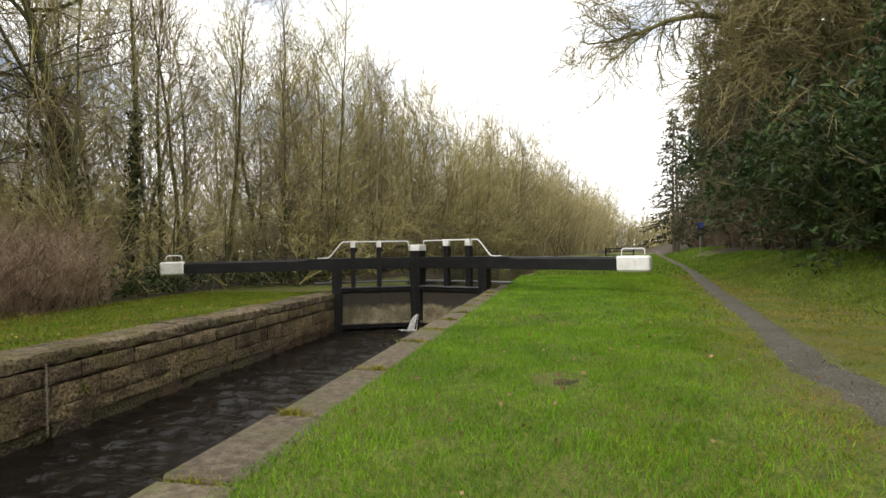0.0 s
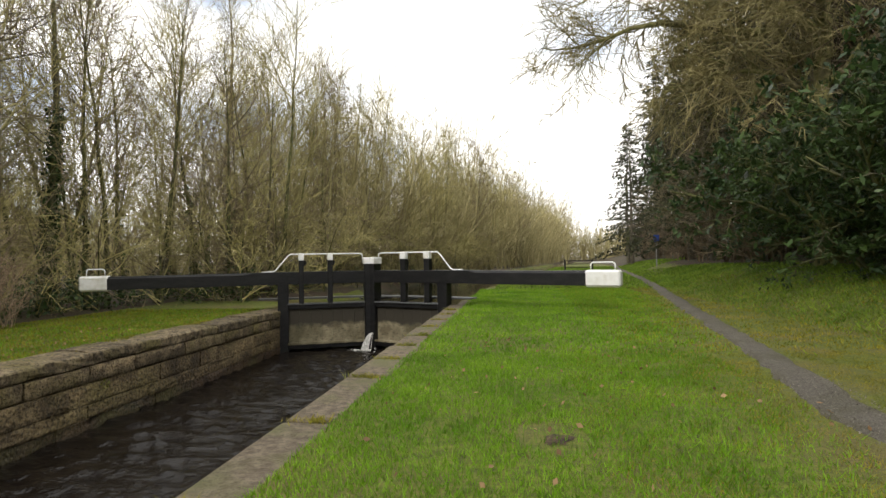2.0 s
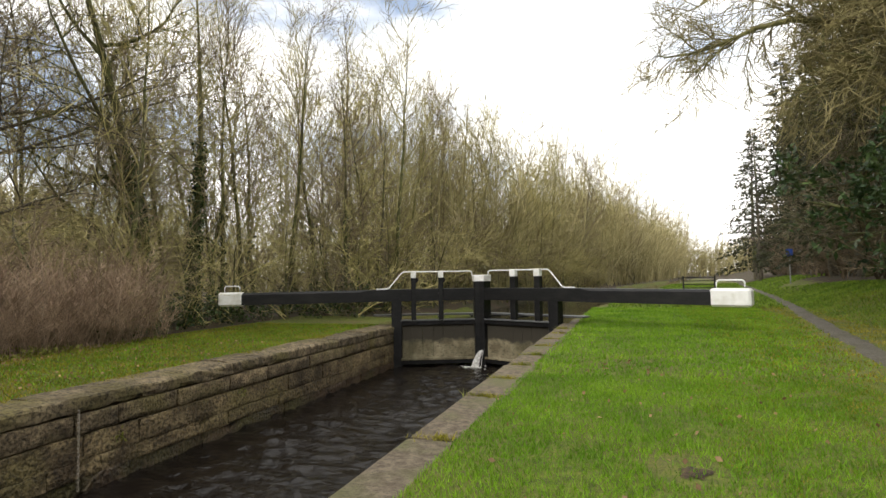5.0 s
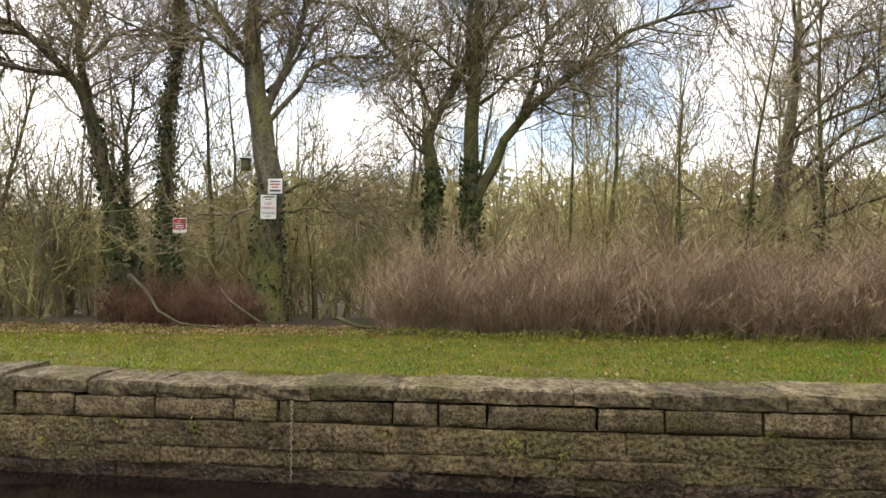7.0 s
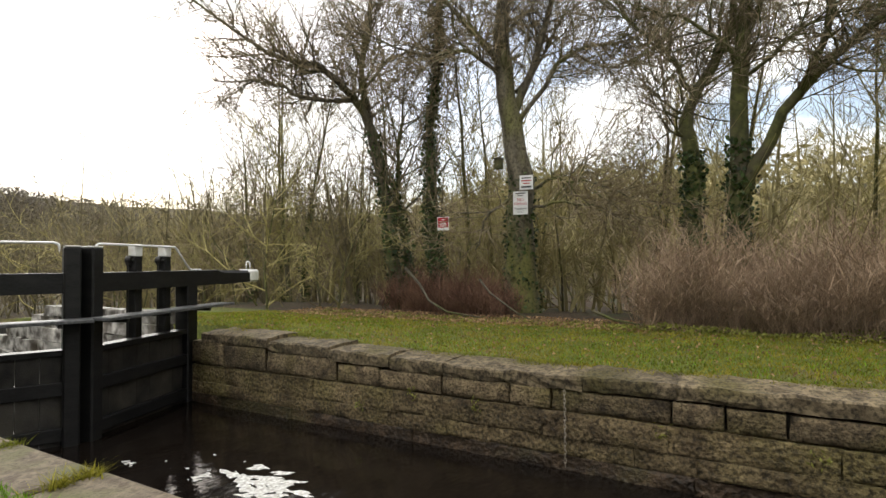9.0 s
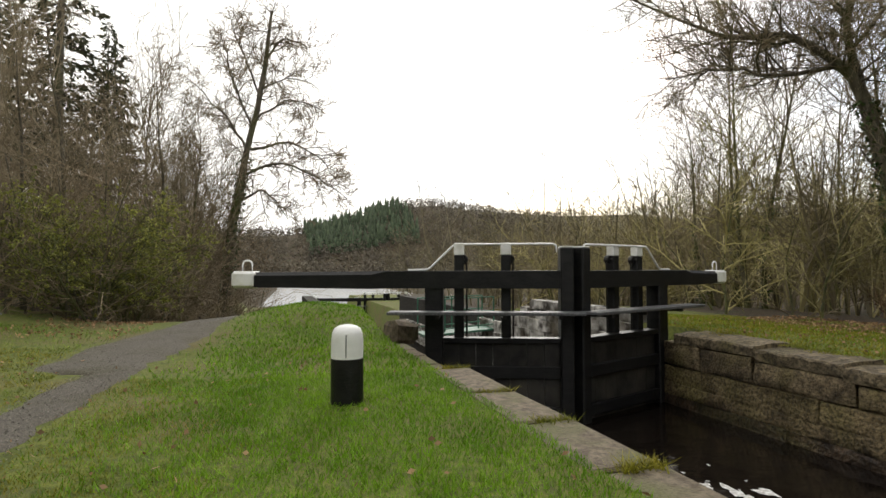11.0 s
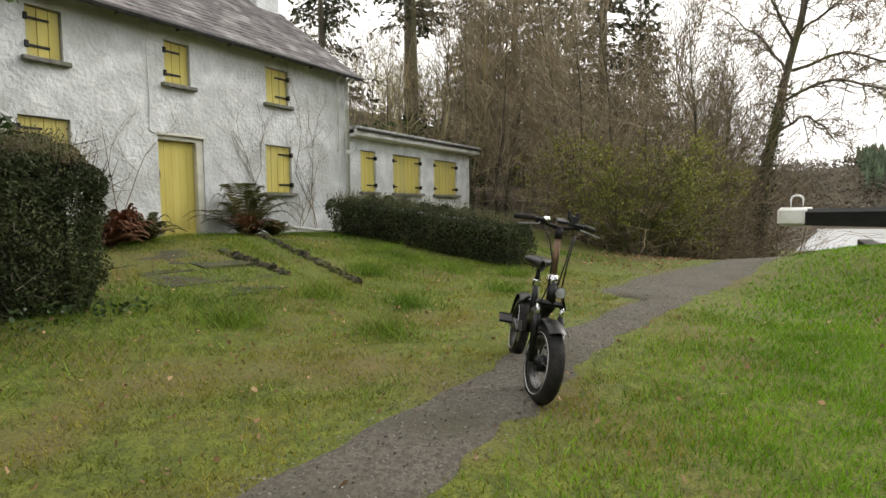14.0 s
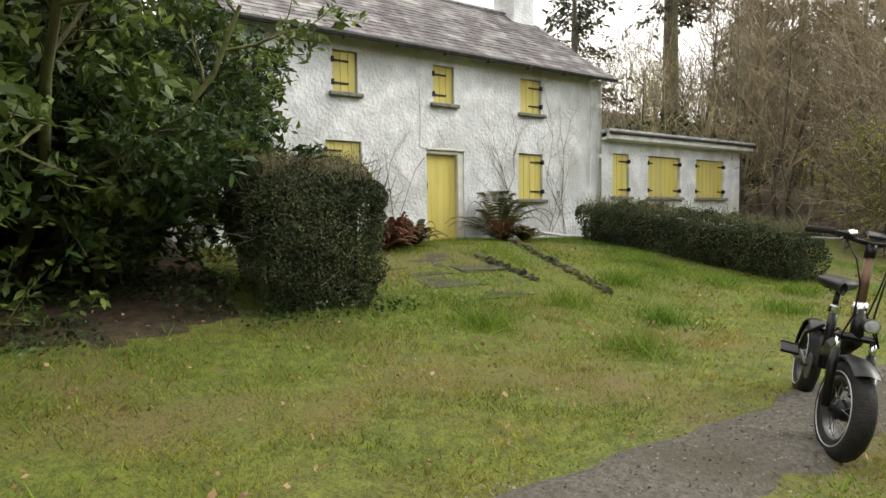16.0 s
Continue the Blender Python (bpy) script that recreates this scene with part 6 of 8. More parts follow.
# reddish twiggy bushes along the far bank
def twig_bush(seed, n, x0, x1, y0, y1, height):
    r = np.random.default_rng(seed)
    ln, tw = [], []
    for _ in range(n):
        x, y = r.uniform(x0, x1), r.uniform(y0, y1)
        edge = min((y - y0), (y1 - y)) / 1.2
        hh = height * r.uniform(0.5, 1.12) * min(1, 0.65 + 0.35 * edge) * (0.85 + 0.15 * math.sin(x * 3 + y * 2))
        p = np.array([x, y, h(x, y) - 0.05])
        d = unit(np.array([r.normal(0.08, 0.3), r.normal(0, 0.32), 1]))
        pts = [p]
        for i in range(4):
            d = unit(d + r.normal(0, 0.17, 3) + np.array([0.01, 0, 0]))
            p = p + d * hh / 4
            pts.append(p)
        ln.append((pts, 0.0075 * np.linspace(1, 0.25, 5)))
        for k in range(11):
            i = r.integers(1, 4)
            b = pts[i] + (pts[i + 1] - pts[i]) * r.uniform()
            e = unit(np.array([r.normal(0.1, 0.6), r.normal(0, 0.6), 0.75]))
            l = hh * r.uniform(0.2, 0.42)
            c = b + e * l * 0.5
            tw.append(([b, c, c + unit(e + r.normal(0, 0.2, 3)) * l * 0.5], 0.004 * np.array([1, 0.7, 0.35])))
    return ln, tw
def bush_thing(name, label, category, group, material, seed, *plan):
    ln, tw = twig_bush(seed, *plan)
    t = thing(name, label, category, None, group)
    part("stem", tubes(ln, 3), material, t)
    part("twig", strips(tw, seed), material, t, "fine tangled twigs")
for i in range(6):
    y0 = -2.4 + i * 2.45
    bush_thing("shrub", "dense reddish-brown leafless shrub on the far bank", "shrub", "row of reddish shrubs", M["twig_red"], 80 + i, 740, -15.2, -12.85 + 0.1 * i, y0, y0 + 2.6, 2.5 + 0.12 * (i % 3))
for i in range(4):
    x, y = -14.7 - 0.2 * i, -6.9 - 0.95 * i
    bush_thing("bramble", "russet bramble heap under the notice tree", "bramble", "brambles", M["bramble"], 95 + i, 260, x - 0.8, x + 0.7, y - 0.85, y + 0.85, 1.55 + 0.3 * (i % 2))

# ---------- evergreen side ----------
def unit_rows(a):
    return a / (np.linalg.norm(a, axis=1, keepdims=True) + 1e-9)
M["hedge_twig"] = mat("grey_hedge_twigs", (0.05, 0.043, 0.03), (0.12, 0.105, 0.078), 9, rough=0.9, bump=0, island=0.4)
def hedge(name, label, x0, x1, y0, y1, top, seed, leaf=0.045, n=15000, wave=0.06):
    """A clipped hedge: near-black core for the shade inside, leaves all over the faces, shoots on top."""
    r = np.random.default_rng(seed)
    t = thing(name, label, "hedge", ((x0 + x1) / 2, (y0 + y1) / 2, h((x0 + x1) / 2, (y0 + y1) / 2)))
    ox, oy, oz = t.location
    P, N = [], []
    faces = [(0, -1), (0, 1), (1, -1), (1, 1), (2, 1)]
    size = np.array([x1 - x0, y1 - y0, top])
    areas = [size[1] * size[2]] * 2 + [size[0] * size[2]] * 2 + [size[0] * size[1]]
    for (ax, sg), ar in zip(faces, areas):
        k = int(n * ar / sum(areas))
        q = r.uniform(0, 1, (k, 3))
        q[:, ax] = 1.0 if sg > 0 else 0.0
        p = np.stack([x0 + q[:, 0] * size[0], y0 + q[:, 1] * size[1], q[:, 2]], axis=1)
        ground_z = land(p[:, 0], p[:, 1])
        p[:, 2] = ground_z + 0.03 + p[:, 2] * (top - 0.03)
        nn = np.zeros((k, 3))
        nn[:, ax] = sg
        bulge = wave * np.sin(p[:, 0] * 3.1 + p[:, 2] * 2.3) * np.sin(p[:, 1] * 2.7 + 1) - np.abs(r.normal(0, 0.07, k))
        mid = np.minimum(1, 2.2 - 1.9 * np.abs(q[:, 2] * 2 - 1)) if ax != 2 else np.ones(k)
        p = p + nn * (bulge + 0.10 * mid - 0.1)[:, None]
        c = np.array([(x0 + x1) / 2, (y0 + y1) / 2, 0])
        rnd_ = 0.09 * (np.abs((p[:, 0] - c[0]) / size[0] * 2) ** 6 + np.abs((p[:, 1] - c[1]) / size[1] * 2) ** 6)
        p[:, 2] -= rnd_ * (p[:, 2] - ground_z > top * 0.8) * 1.2
        u, v = (p[:, 0] - c[0]) / size[0] * 2, (p[:, 1] - c[1]) / size[1] * 2
        w = np.clip((p[:, 2] - ground_z) / top, 0, 1)
        big = np.maximum(np.abs(u), np.abs(v))
        inset = 0.5 * min(size[0], size[1]) * (1 - big / (np.abs(u) ** 5 + np.abs(v) ** 5 + 1e-9) ** 0.2 * np.interp(w, [0, 0.2, 0.55, 0.85, 1], [0.80, 0.93, 1.05, 1.0, 0.86]))
        lump = 0.05 * np.sin(5.3 * p[:, 1] + 2 * np.sin(4.1 * p[:, 2])) * np.sin(6.1 * p[:, 2] + 1.7 * p[:, 0]) + 0.035 * np.sin(11 * p[:, 0] + 9 * p[:, 1] + 7 * p[:, 2])
        p[:, 0] += -np.sign(u) * np.abs(u) ** 3 * (inset - lump)
        p[:, 1] += -np.sign(v) * np.abs(v) ** 3 * (inset - lump)
        p[:, 2] += (ax == 2) * (1.3 * lump - 0.10 * big ** 4)
        P.append(p)
        N.append(nn)
    P, N = np.concatenate(P) - np.array([ox, oy, oz]), np.concatenate(N)
    part("foliage", leaves_at(P, r, leaf, 0.55, N, 0.75), M["hedge_leaf"], t, "small dark green leaves")
    # solid box behind the leaves, coloured near-black like the hedge's shaded inside
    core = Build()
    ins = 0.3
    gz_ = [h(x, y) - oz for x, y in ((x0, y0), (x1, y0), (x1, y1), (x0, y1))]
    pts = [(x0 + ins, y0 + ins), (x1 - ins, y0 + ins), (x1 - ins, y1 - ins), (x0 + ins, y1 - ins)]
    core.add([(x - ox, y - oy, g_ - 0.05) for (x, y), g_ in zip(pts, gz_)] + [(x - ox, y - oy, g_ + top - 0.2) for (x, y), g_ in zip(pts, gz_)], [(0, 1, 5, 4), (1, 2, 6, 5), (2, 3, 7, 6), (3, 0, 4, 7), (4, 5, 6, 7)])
    part("woody_heart", core, M["hedge_inner_shade"], t)
    k = r.choice(len(P), int(n * 0.04), replace=False)
    e = unit_rows(N[k] * 0.35 + r.normal(0, 0.6, (len(k), 3)) + np.array([0, 0, 0.25])) * r.uniform(0.08, 0.32, (len(k), 1)) * r.uniform(0.5, 1.15, (len(k), 1))
    part("hedge_twig", strips([([P[j], P[j] + q], np.array([0.0035, 0.0015])) for j, q in zip(k, e)], seed), M["hedge_twig"], t, "greyish woody twigs")
    sh = []
    for _ in range(int(n * 0.045)):
        x, y = r.uniform(x0 + 0.14, x1 - 0.14), r.uniform(y0 + 0.14, y1 - 0.14)
        b = np.array([x - ox, y - oy, h(x, y) - oz + top - 0.14])
        d = unit(np.array([r.normal(0, 0.35), r.normal(0, 0.35), 1]))
        l = r.uniform(0.08, 0.30) * r.uniform(0.5, 1.2)
        sh.append(([b, b + d * l * 0.5, b + d * l + r.normal(0, 0.02, 3)], np.array([0.003, 0.0025, 0.0015])))
    tip = np.array([q[0][2] for q in sh] + [q[0][1] for q in sh])
    part("shoot", tubes(sh, 3), M["twig"], t, "thin upright shoots")
    part("shoot_leaf", leaves_at(tip, r, leaf * 0.8, 0.5), M["shoot_leaf"], t)
    return t
hedge("hedge", "tall square clipped dark hedge in front of the house", 5.75, 7.3, -3.3, -1.82, 1.52, 101, 0.038, 46000)
hedge("hedge", "long low clipped hedge running down from the house", 4.9, 9.9, -11.15, -10.0, 0.95, 102, 0.046, 33000)

def leafy_shrub(name, label, seed, spec, height, r0, stems, leaf, per, material, bark, spread=0.6, aspect=0.4, droop=0.0):
    """A many-stemmed evergreen with leaves in whorls at the twig ends."""
    r = np.random.default_rng(seed)
    out = [[] for _ in spec]
    for i in range(stems):
        a = 6.28 * i / stems + r.uniform(-0.4, 0.4)
        d = unit(np.array([math.cos(a) * spread * r.uniform(0.3, 1.2), math.sin(a) * spread * r.uniform(0.3, 1.2), 1]))
        grow(r, out, np.array([0.15 * math.cos(a), 0.15 * math.sin(a), -0.1]), d, height * r.uniform(0.75, 1.1), r0, 0, spec)
    t = thing(name, label, "shrub")
    for one in out[0]:
        part("stem", tubes([one], 6), M[bark], t)
    part("branch", join([tubes(out[1], 4), strips(out[2], seed)]), M[bark], t)
    ends = []
    for l in out[1:]:
        for pts, _ in l:
            ends.append(pts[-1])
            if len(pts) > 2:
                ends.append(pts[-2])
    ends = np.array(ends)
    P = np.repeat(ends, per, axis=0)
    off = r.normal(0, 1, P.shape)
    off /= np.linalg.norm(off, axis=1, keepdims=True)
    part("foliage", leaves_at(P + off * leaf * 0.6 + np.array([0, 0, -droop]), r, leaf, aspect, off * 0.4 + np.array([0, 0, 0.8]), 0.55), M[material], t, "glossy evergreen leaves")
    return t
EVER = [dict(n=5, wob=0.14, up=0.0, taper=0.3), dict(n=4, wob=0.2, up=0.05, count=10, t0=0.12, ang=60, len=0.6, ref=2.6, fall=0.45, rad=0.025, min=0.012, taper=0.35), dict(n=3, wob=0.2, up=0.06, count=8, t0=0.15, ang=50, len=0.5, fall=0.4, rad=0.01, min=0.005, taper=0.4)]
big_laurel = place(leafy_shrub("laurel", "large glossy laurel overhanging the garden edge", 111, EVER, 4.9, 0.07, 10, 0.15, 10, "laurel_leaf", "moss_bark", 0.8, 0.38), 8.0, 0.35, 1.0, 0.3)
# back laurels take the darker leaf, for the shaded depth behind the front one
place(leafy_shrub("laurel", "dark old laurel behind the tall hedge", 112, EVER, 4.6, 0.07, 10, 0.16, 10, "rhodo_leaf", "moss_bark", 0.85, 0.38), 9.4, 2.0, 1.15, 1.3)
low_laurel = place(leafy_shrub("laurel", "low dark laurel beside the house end", 113, EVER, 3.6, 0.06, 10, 0.15, 10, "rhodo_leaf", "moss_bark", 0.8, 0.38), 9.2, -0.7, 1.0, 2.3)
place(leafy_shrub("laurel", "dark laurel at the garden edge", 114, EVER, 4.2, 0.06, 10, 0.15, 10, "laurel_leaf", "moss_bark", 0.8, 0.38), 7.2, 2.9, 1.1, 0.9)
# extra copies, added to block the pale wall and shade the ground
for lx, ly_, ls, la in ((9.0, 1.1, 1.1, 0.4), (10.3, 0.2, 1.1, 2.0), (8.2, 1.6, 1.15, 3.1), (10.8, 1.8, 1.2, 4.4), (7.9, -0.5, 0.62, 5.0)):
    copy_thing(low_laurel, Matrix.Translation((lx, ly_, h(lx, ly_))) @ Matrix.Rotation(la, 4, "Z") @ Matrix.Diagonal((ls, ls, ls, 1)))
# second laurel canopy, added mainly to shade the bare earth beneath
copy_thing(big_laurel, Matrix.Translation((6.9, 1.5, h(6.9, 1.5))) @ Matrix.Rotation(2.1, 4, "Z") @ Matrix.Diagonal((0.85, 0.85, 0.85, 1)))
leaf_heap("ground_ivy", "low ivy under the laurels and hedge", "ivy", [(5.5, 6.3, -0.6, 3.5, 0.10), (6.8, 8.0, -2.2, 5, 0.12), (5.5, 5.85, -3.5, -1.7, 0.2), (6.0, 6.6, -1.75, -1.1, 0.35)], 5200, 0.055, M["ivy"], 73)
rhodos = [leafy_shrub("rhododendron", "dense dark rhododendron on the wooded bank", 115 + i, EVER, 3.4, 0.05, 6, 0.155, 7, "rhodo_leaf", "moss_bark", 0.7, 0.36) for i in range(3)]
spots = [(8.2, 12.6), (8.5, 15.6), (9.9, 21.4), (9.4, 18.4), (9.0, 11.0), (10.2, 14.6), (10.6, 18.0), (10.9, 22.5), (11.2, 11.6), (12.0, 15.8), (12.6, 20.0), (10.2, 8.4), (12.8, 8.6), (14.2, 13.0), (14.5, 23.5), (16, 18), (11.8, 5.6), (14.4, 5.0), (9.9, 4.6)]
scatter(rhodos, spots, 9, 1.15, 1.6)

def conifer(name, label, seed, height, r0, base=0.18, width=3.0, density=1.0):
    """A spire of drooping boughs, each with hanging sprays of needles."""
    r = np.random.default_rng(seed)
    t = thing(name, label, "tree")
    wob = np.cumsum(r.normal(0, 0.04, (9, 2)), axis=0)
    pts = [np.array([wob[i][0], wob[i][1], -0.5 + (height + 0.5) * i / 8]) for i in range(9)]
    part("trunk", tubes([(pts, r0 * np.linspace(1, 0.1, 9))], 9), M["bark"], t, "", True)
    br, P, D = [], [], []
    n = int(height * 8 * density)
    for k in range(n):
        u = base + (1 - base) * (k + r.uniform()) / n
        z = height * u
        i = min(int((z + 0.5) / (height + 0.5) * 8), 7)
        c = pts[i] + (pts[i + 1] - pts[i]) * ((z - pts[i][2]) / (pts[i + 1][2] - pts[i][2]))
        a = r.uniform(0, 6.28)
        l = width * (1.05 - u) ** 0.75 * r.uniform(0.55, 1.15)
        d = np.array([math.cos(a), math.sin(a), 0.25 * (u - 0.3)])
        q = [c, c + d * l * 0.5 + np.array([0, 0, -0.02 * l]), c + d * l + np.array([0, 0, -0.12 * l])]
        br.append((q, np.array([0.022, 0.015, 0.006])))
        m = int(5 + l * 8.5)
        s = r.uniform(0.18, 1, m)
        b = q[0] + (q[2] - q[0]) * s[:, None] + np.array([0, 0, 0.06 * l]) * (s * (1 - s) * 4)[:, None]
        side = np.cross(d, [0, 0, 1.0])
        b = b + side * (r.normal(0, 0.16, m) * l * (1.1 - s))[:, None]
        b[:, 2] -= np.abs(r.normal(0, 0.10, m))
        P.append(b)
        D.append(np.tile(d, (m, 1)))
    part("bough", tubes(br, 3), M["dark_twig"], t)
    P, D = np.concatenate(P), np.concatenate(D)
    k = len(P)
    dirs = D * r.uniform(0.3, 1, (k, 1)) + r.normal(0, 0.35, (k, 3)) + np.array([0, 0, -0.35])
    dirs /= np.linalg.norm(dirs, axis=1, keepdims=True)
    sd = np.cross(dirs, r.normal(0, 1, (k, 3)))
    sd /= np.linalg.norm(sd, axis=1, keepdims=True)
    s = r.uniform(0.18, 0.46, (k, 1))
    V = np.stack([P, P + dirs * s * 0.55 + sd * s * 0.22, P + dirs * s, P + dirs * s * 0.55 - sd * s * 0.22], axis=1).reshape(-1, 3)
    part("crown", (V, np.arange(4 * k).reshape(k, 4)), M["needle"], t, "dark green needle sprays")
    return t
firs = [conifer("fir_tree", "tall dark fir on the wooded slope", 131, 19, 0.3, 0.2, 4.6), conifer("fir_tree", "tall dark fir on the wooded slope", 132, 22, 0.34, 0.35, 4.4),
        conifer("spruce_tree", "dense dark spruce on the wooded slope", 133, 15, 0.22, 0.08, 3.6), conifer("fir_tree", "thin-crowned fir with a bare lower trunk", 134, 20, 0.24, 0.45, 3.6, 0.75)]
fir_spots = [(12.6, 33), (17.5, -36), (11.2, 15.6), (12.4, 26), (9.6, -30.5), (12.4, 18.8), (8.2, -34), (11.8, 22.6), (11.6, 17.5), (12.4, 21.5), (13.4, 13.2), (13.2, 24.5), (10.4, 29.5), (11.0, 34.5), (11.6, 41), (12.4, 48), (13.6, 56), (14.6, 64), (17.5, -36), (22, -30), (12.0, 28), (13.2, 40), (11.6, 37), (14.5, 27), (14.2, 21), (16.5, 14), (13.5, 51), (15.2, 58), (12.6, 45), (18.5, 9), (21, 16), (19.5, -27), (22.5, -22.5), (15.6, 38), (13.5, 46), (17, 26), (18, 31.5), (20, 20), (19.5, 38), (16.5, 53), (21, 47), (24, 28), (25, 38), (17.5, 62), (22.5, 12), (25.5, 4), (15.5, -39), (14.5, -45), (20.5, -37),
             (24.5, -33), (30.5, -18), (33, -9), (30, -2), (19, -46), (25, -42), (17, 70), (23, 58), (28, 46), (36, 0), (13, -52), (20, 84), (34, -34), (28, -48), (39, -12)]
scatter(firs, fir_spots, 12, 0.8, 1.15)
for sx, sy, sc in ((12.4, 66, 1.05), (13.2, 58, 0.9), (13.6, 74, 1.2)):
    copy_thing(firs[2], Matrix.Translation((sx, sy, h(sx, sy))) @ Matrix.Rotation(sy, 4, "Z") @ Matrix.Diagonal((sc, sc, sc, 1)) @ Matrix.Diagonal((1 / firs[2].scale[0],) * 3 + (1,)))
# leafless trees and scrub on the same slope
DROOP = [BROAD[0], BROAD[1], dict(BROAD[2], up=0.0, wob=0.24), dict(BROAD[3], count=12, up=-0.05, len=0.62, rad=0.016, min=0.012), dict(BROAD[4], count=8, up=-0.10, len=0.66, rad=0.012, min=0.009)]
limbed("oak_tree", "spreading bare oak hung with mossy branches over the towpath", 141, 8.9, 18.9, [
    ([(0.3, 0, -0.5), (0.1, 0, 2.5), (0, 0, 5.0), (0.1, 0, 7.5), (0.3, 0, 10.0), (0.4, 0, 14.0)], 0.42, 0.12, 1.2, 0.3),
    ([(0, 0, 6.2), (-1.0, -0.3, 7.1), (-2.8, -0.6, 7.8), (-4.8, -0.8, 8.3), (-6.4, -0.9, 8.1), (-8.4, -1.0, 8.2)], 0.19, 0.03, 3.0, 0.12),
    ([(0, 0, 7.2), (-1.6, -0.3, 8.8), (-3.4, -0.5, 9.7), (-5.2, -0.6, 10.2), (-7.2, -0.6, 9.9)], 0.17, 0.03, 3.0, 0.12),
    ([(0, 0, 5.1), (-1.3, -0.6, 6.0), (-2.8, -1.0, 6.1), (-4.4, -1.2, 5.7)], 0.11, 0.02, 3.4, 0.1),
    ([(0.1, 0, 5.5), (1.6, -0.8, 6.5), (3.2, -1.2, 6.7), (5.2, -1.4, 6.4)], 0.15, 0.03, 3.0, 0.1),
    ([(0.1, 0, 6.8), (0.0, -1.4, 7.5), (-0.5, -3.0, 7.6), (-1.2, -5.0, 7.3)], 0.14, 0.03, 3.0, 0.1),
    ([(0.2, 0, 8.3), (-1.6, -0.4, 10.2), (-3.4, -0.6, 11.4), (-5.8, -0.6, 11.8)], 0.14, 0.03, 2.6, 0.1),
    ([(0.2, 0, 8.0), (1.8, -0.6, 9.2), (3.6, -0.8, 9.8), (5.6, -0.9, 9.6)], 0.14, 0.03, 2.6, 0.1)],
    DROOP, [(0, 0.0, 0.4, 900, 0.08)], "oak_bark", "twig_moss", None, 0.12, 0, 1.2, 3.4)
place(tree("beech_tree", "bare tree with hanging twigs at the wood edge", 143, LARCH, 13.0, 0.22, (-0.1, 0.0), 300, 0.3, "moss_bark", "twig"), 9.9, 26.0, 1.0, 0.0)
place(tree("beech_tree", "bare brown tree leaning over the towpath verge", 144, LARCH, 11.0, 0.2, (-0.12, -0.05), 200, 0.3, "moss_bark", "twig"), 10.6, 33.0, 1.0, 2.0)
LACE = [BROAD[0], BROAD[1], dict(BROAD[2], up=-0.01), dict(BROAD[3], count=9, rad=0.02, min=0.014, up=0.0), dict(BROAD[4], count=6, rad=0.014, min=0.011, up=-0.02)]
limbed("larch_tree", "bare leaning tree with drooping boughs beside the lower towpath", 142, 2.2, -32.0, [
    ([(0, 0, -0.5), (0.05, 0, 3.0), (0.2, 0, 6.0), (0.8, 0, 9.9), (1.45, 0, 13.0), (1.85, 0, 16.0), (2.1, 0, 18.2)], 0.34, 0.06, 1.0, 0.35),
    ([(0.8, 0, 9.0), (2.6, -0.5, 9.7), (4.5, -0.9, 9.0), (6.2, -1.0, 7.8)], 0.086, 0.02, 1.8, 0.15),
    ([(1.1, 0, 10.4), (3.2, 0.6, 11.1), (4.8, 0.9, 10.4), (6.0, 1.0, 9.2)], 0.086, 0.02, 1.8, 0.15),
    ([(1.3, 0, 12.0), (2.4, -0.4, 12.9), (3.4, -0.6, 13.2), (4.7, -0.6, 12.8)], 0.072, 0.02, 1.8, 0.15),
    ([(1.5, 0, 13.6), (2.4, 0.4, 14.4), (3.4, 0.6, 14.8), (4.8, 0.6, 14.3)], 0.065, 0.02, 1.8, 0.15),
    ([(1.7, 0, 15.2), (2.4, -0.3, 16.3), (3.2, -0.4, 16.6), (4.0, -0.4, 16.2)], 0.08, 0.02, 1.8, 0.15),
    ([(1.2, 0, 11.6), (0.4, -0.5, 13.2), (-0.1, -0.7, 14.6), (-0.5, -0.8, 16.4)], 0.079, 0.02, 1.8, 0.15),
    ([(0.9, 0, 10.2), (0.1, 0.5, 11.8), (-0.9, 0.7, 13.0), (-2.2, 0.8, 14.2)], 0.079, 0.02, 1.8, 0.15),
    ([(1.5, 0, 13.4), (0.9, 0.3, 15.2), (0.3, 0.4, 16.6), (-0.1, 0.4, 17.8)], 0.065, 0.02, 1.8, 0.15),
    ([(0.4, 0, 7.4), (1.5, -0.5, 8.1), (2.4, -0.6, 7.6), (3.0, -0.6, 6.6)], 0.08, 0.02, 1.8, 0.15)],
    LACE, [(0, 0.0, 0.5, 900, 0.12)], "bark", "twig_brown", None, 0.16, 0, 2.3, 2.4)
browns = [tree("thicket_tree", "leafless brown thicket tree on the slope", 150 + i, SLIM, 7.5, 0.08, (-0.06, 0.05), 0, 0.3, "bark", ("twig", "twig_brown", "twig")[i]) for i in range(3)]
spots = []
for _ in range(1500):
    x, y = rw_.uniform(3.6, 19), rw_.uniform(-46, -18.5)
    if x < 4.2 + max(0, (-y - 24)) * -0.05 or (y > -21 and x < 5.2) or (10 < x < 16.5 and y > -19.5):
        continue
    if len(spots) < 36 and all((x - a) ** 2 + (y - b) ** 2 > 1.6 for a, b in spots):
        spots.append((x, y))
for _ in range(700):
    x, y = rw_.uniform(10, 20), rw_.uniform(8, 60)
    if len(spots) < 50 and all((x - a) ** 2 + (y - b) ** 2 > 3 for a, b in spots):
        spots.append((x + float(bend(y)), y))
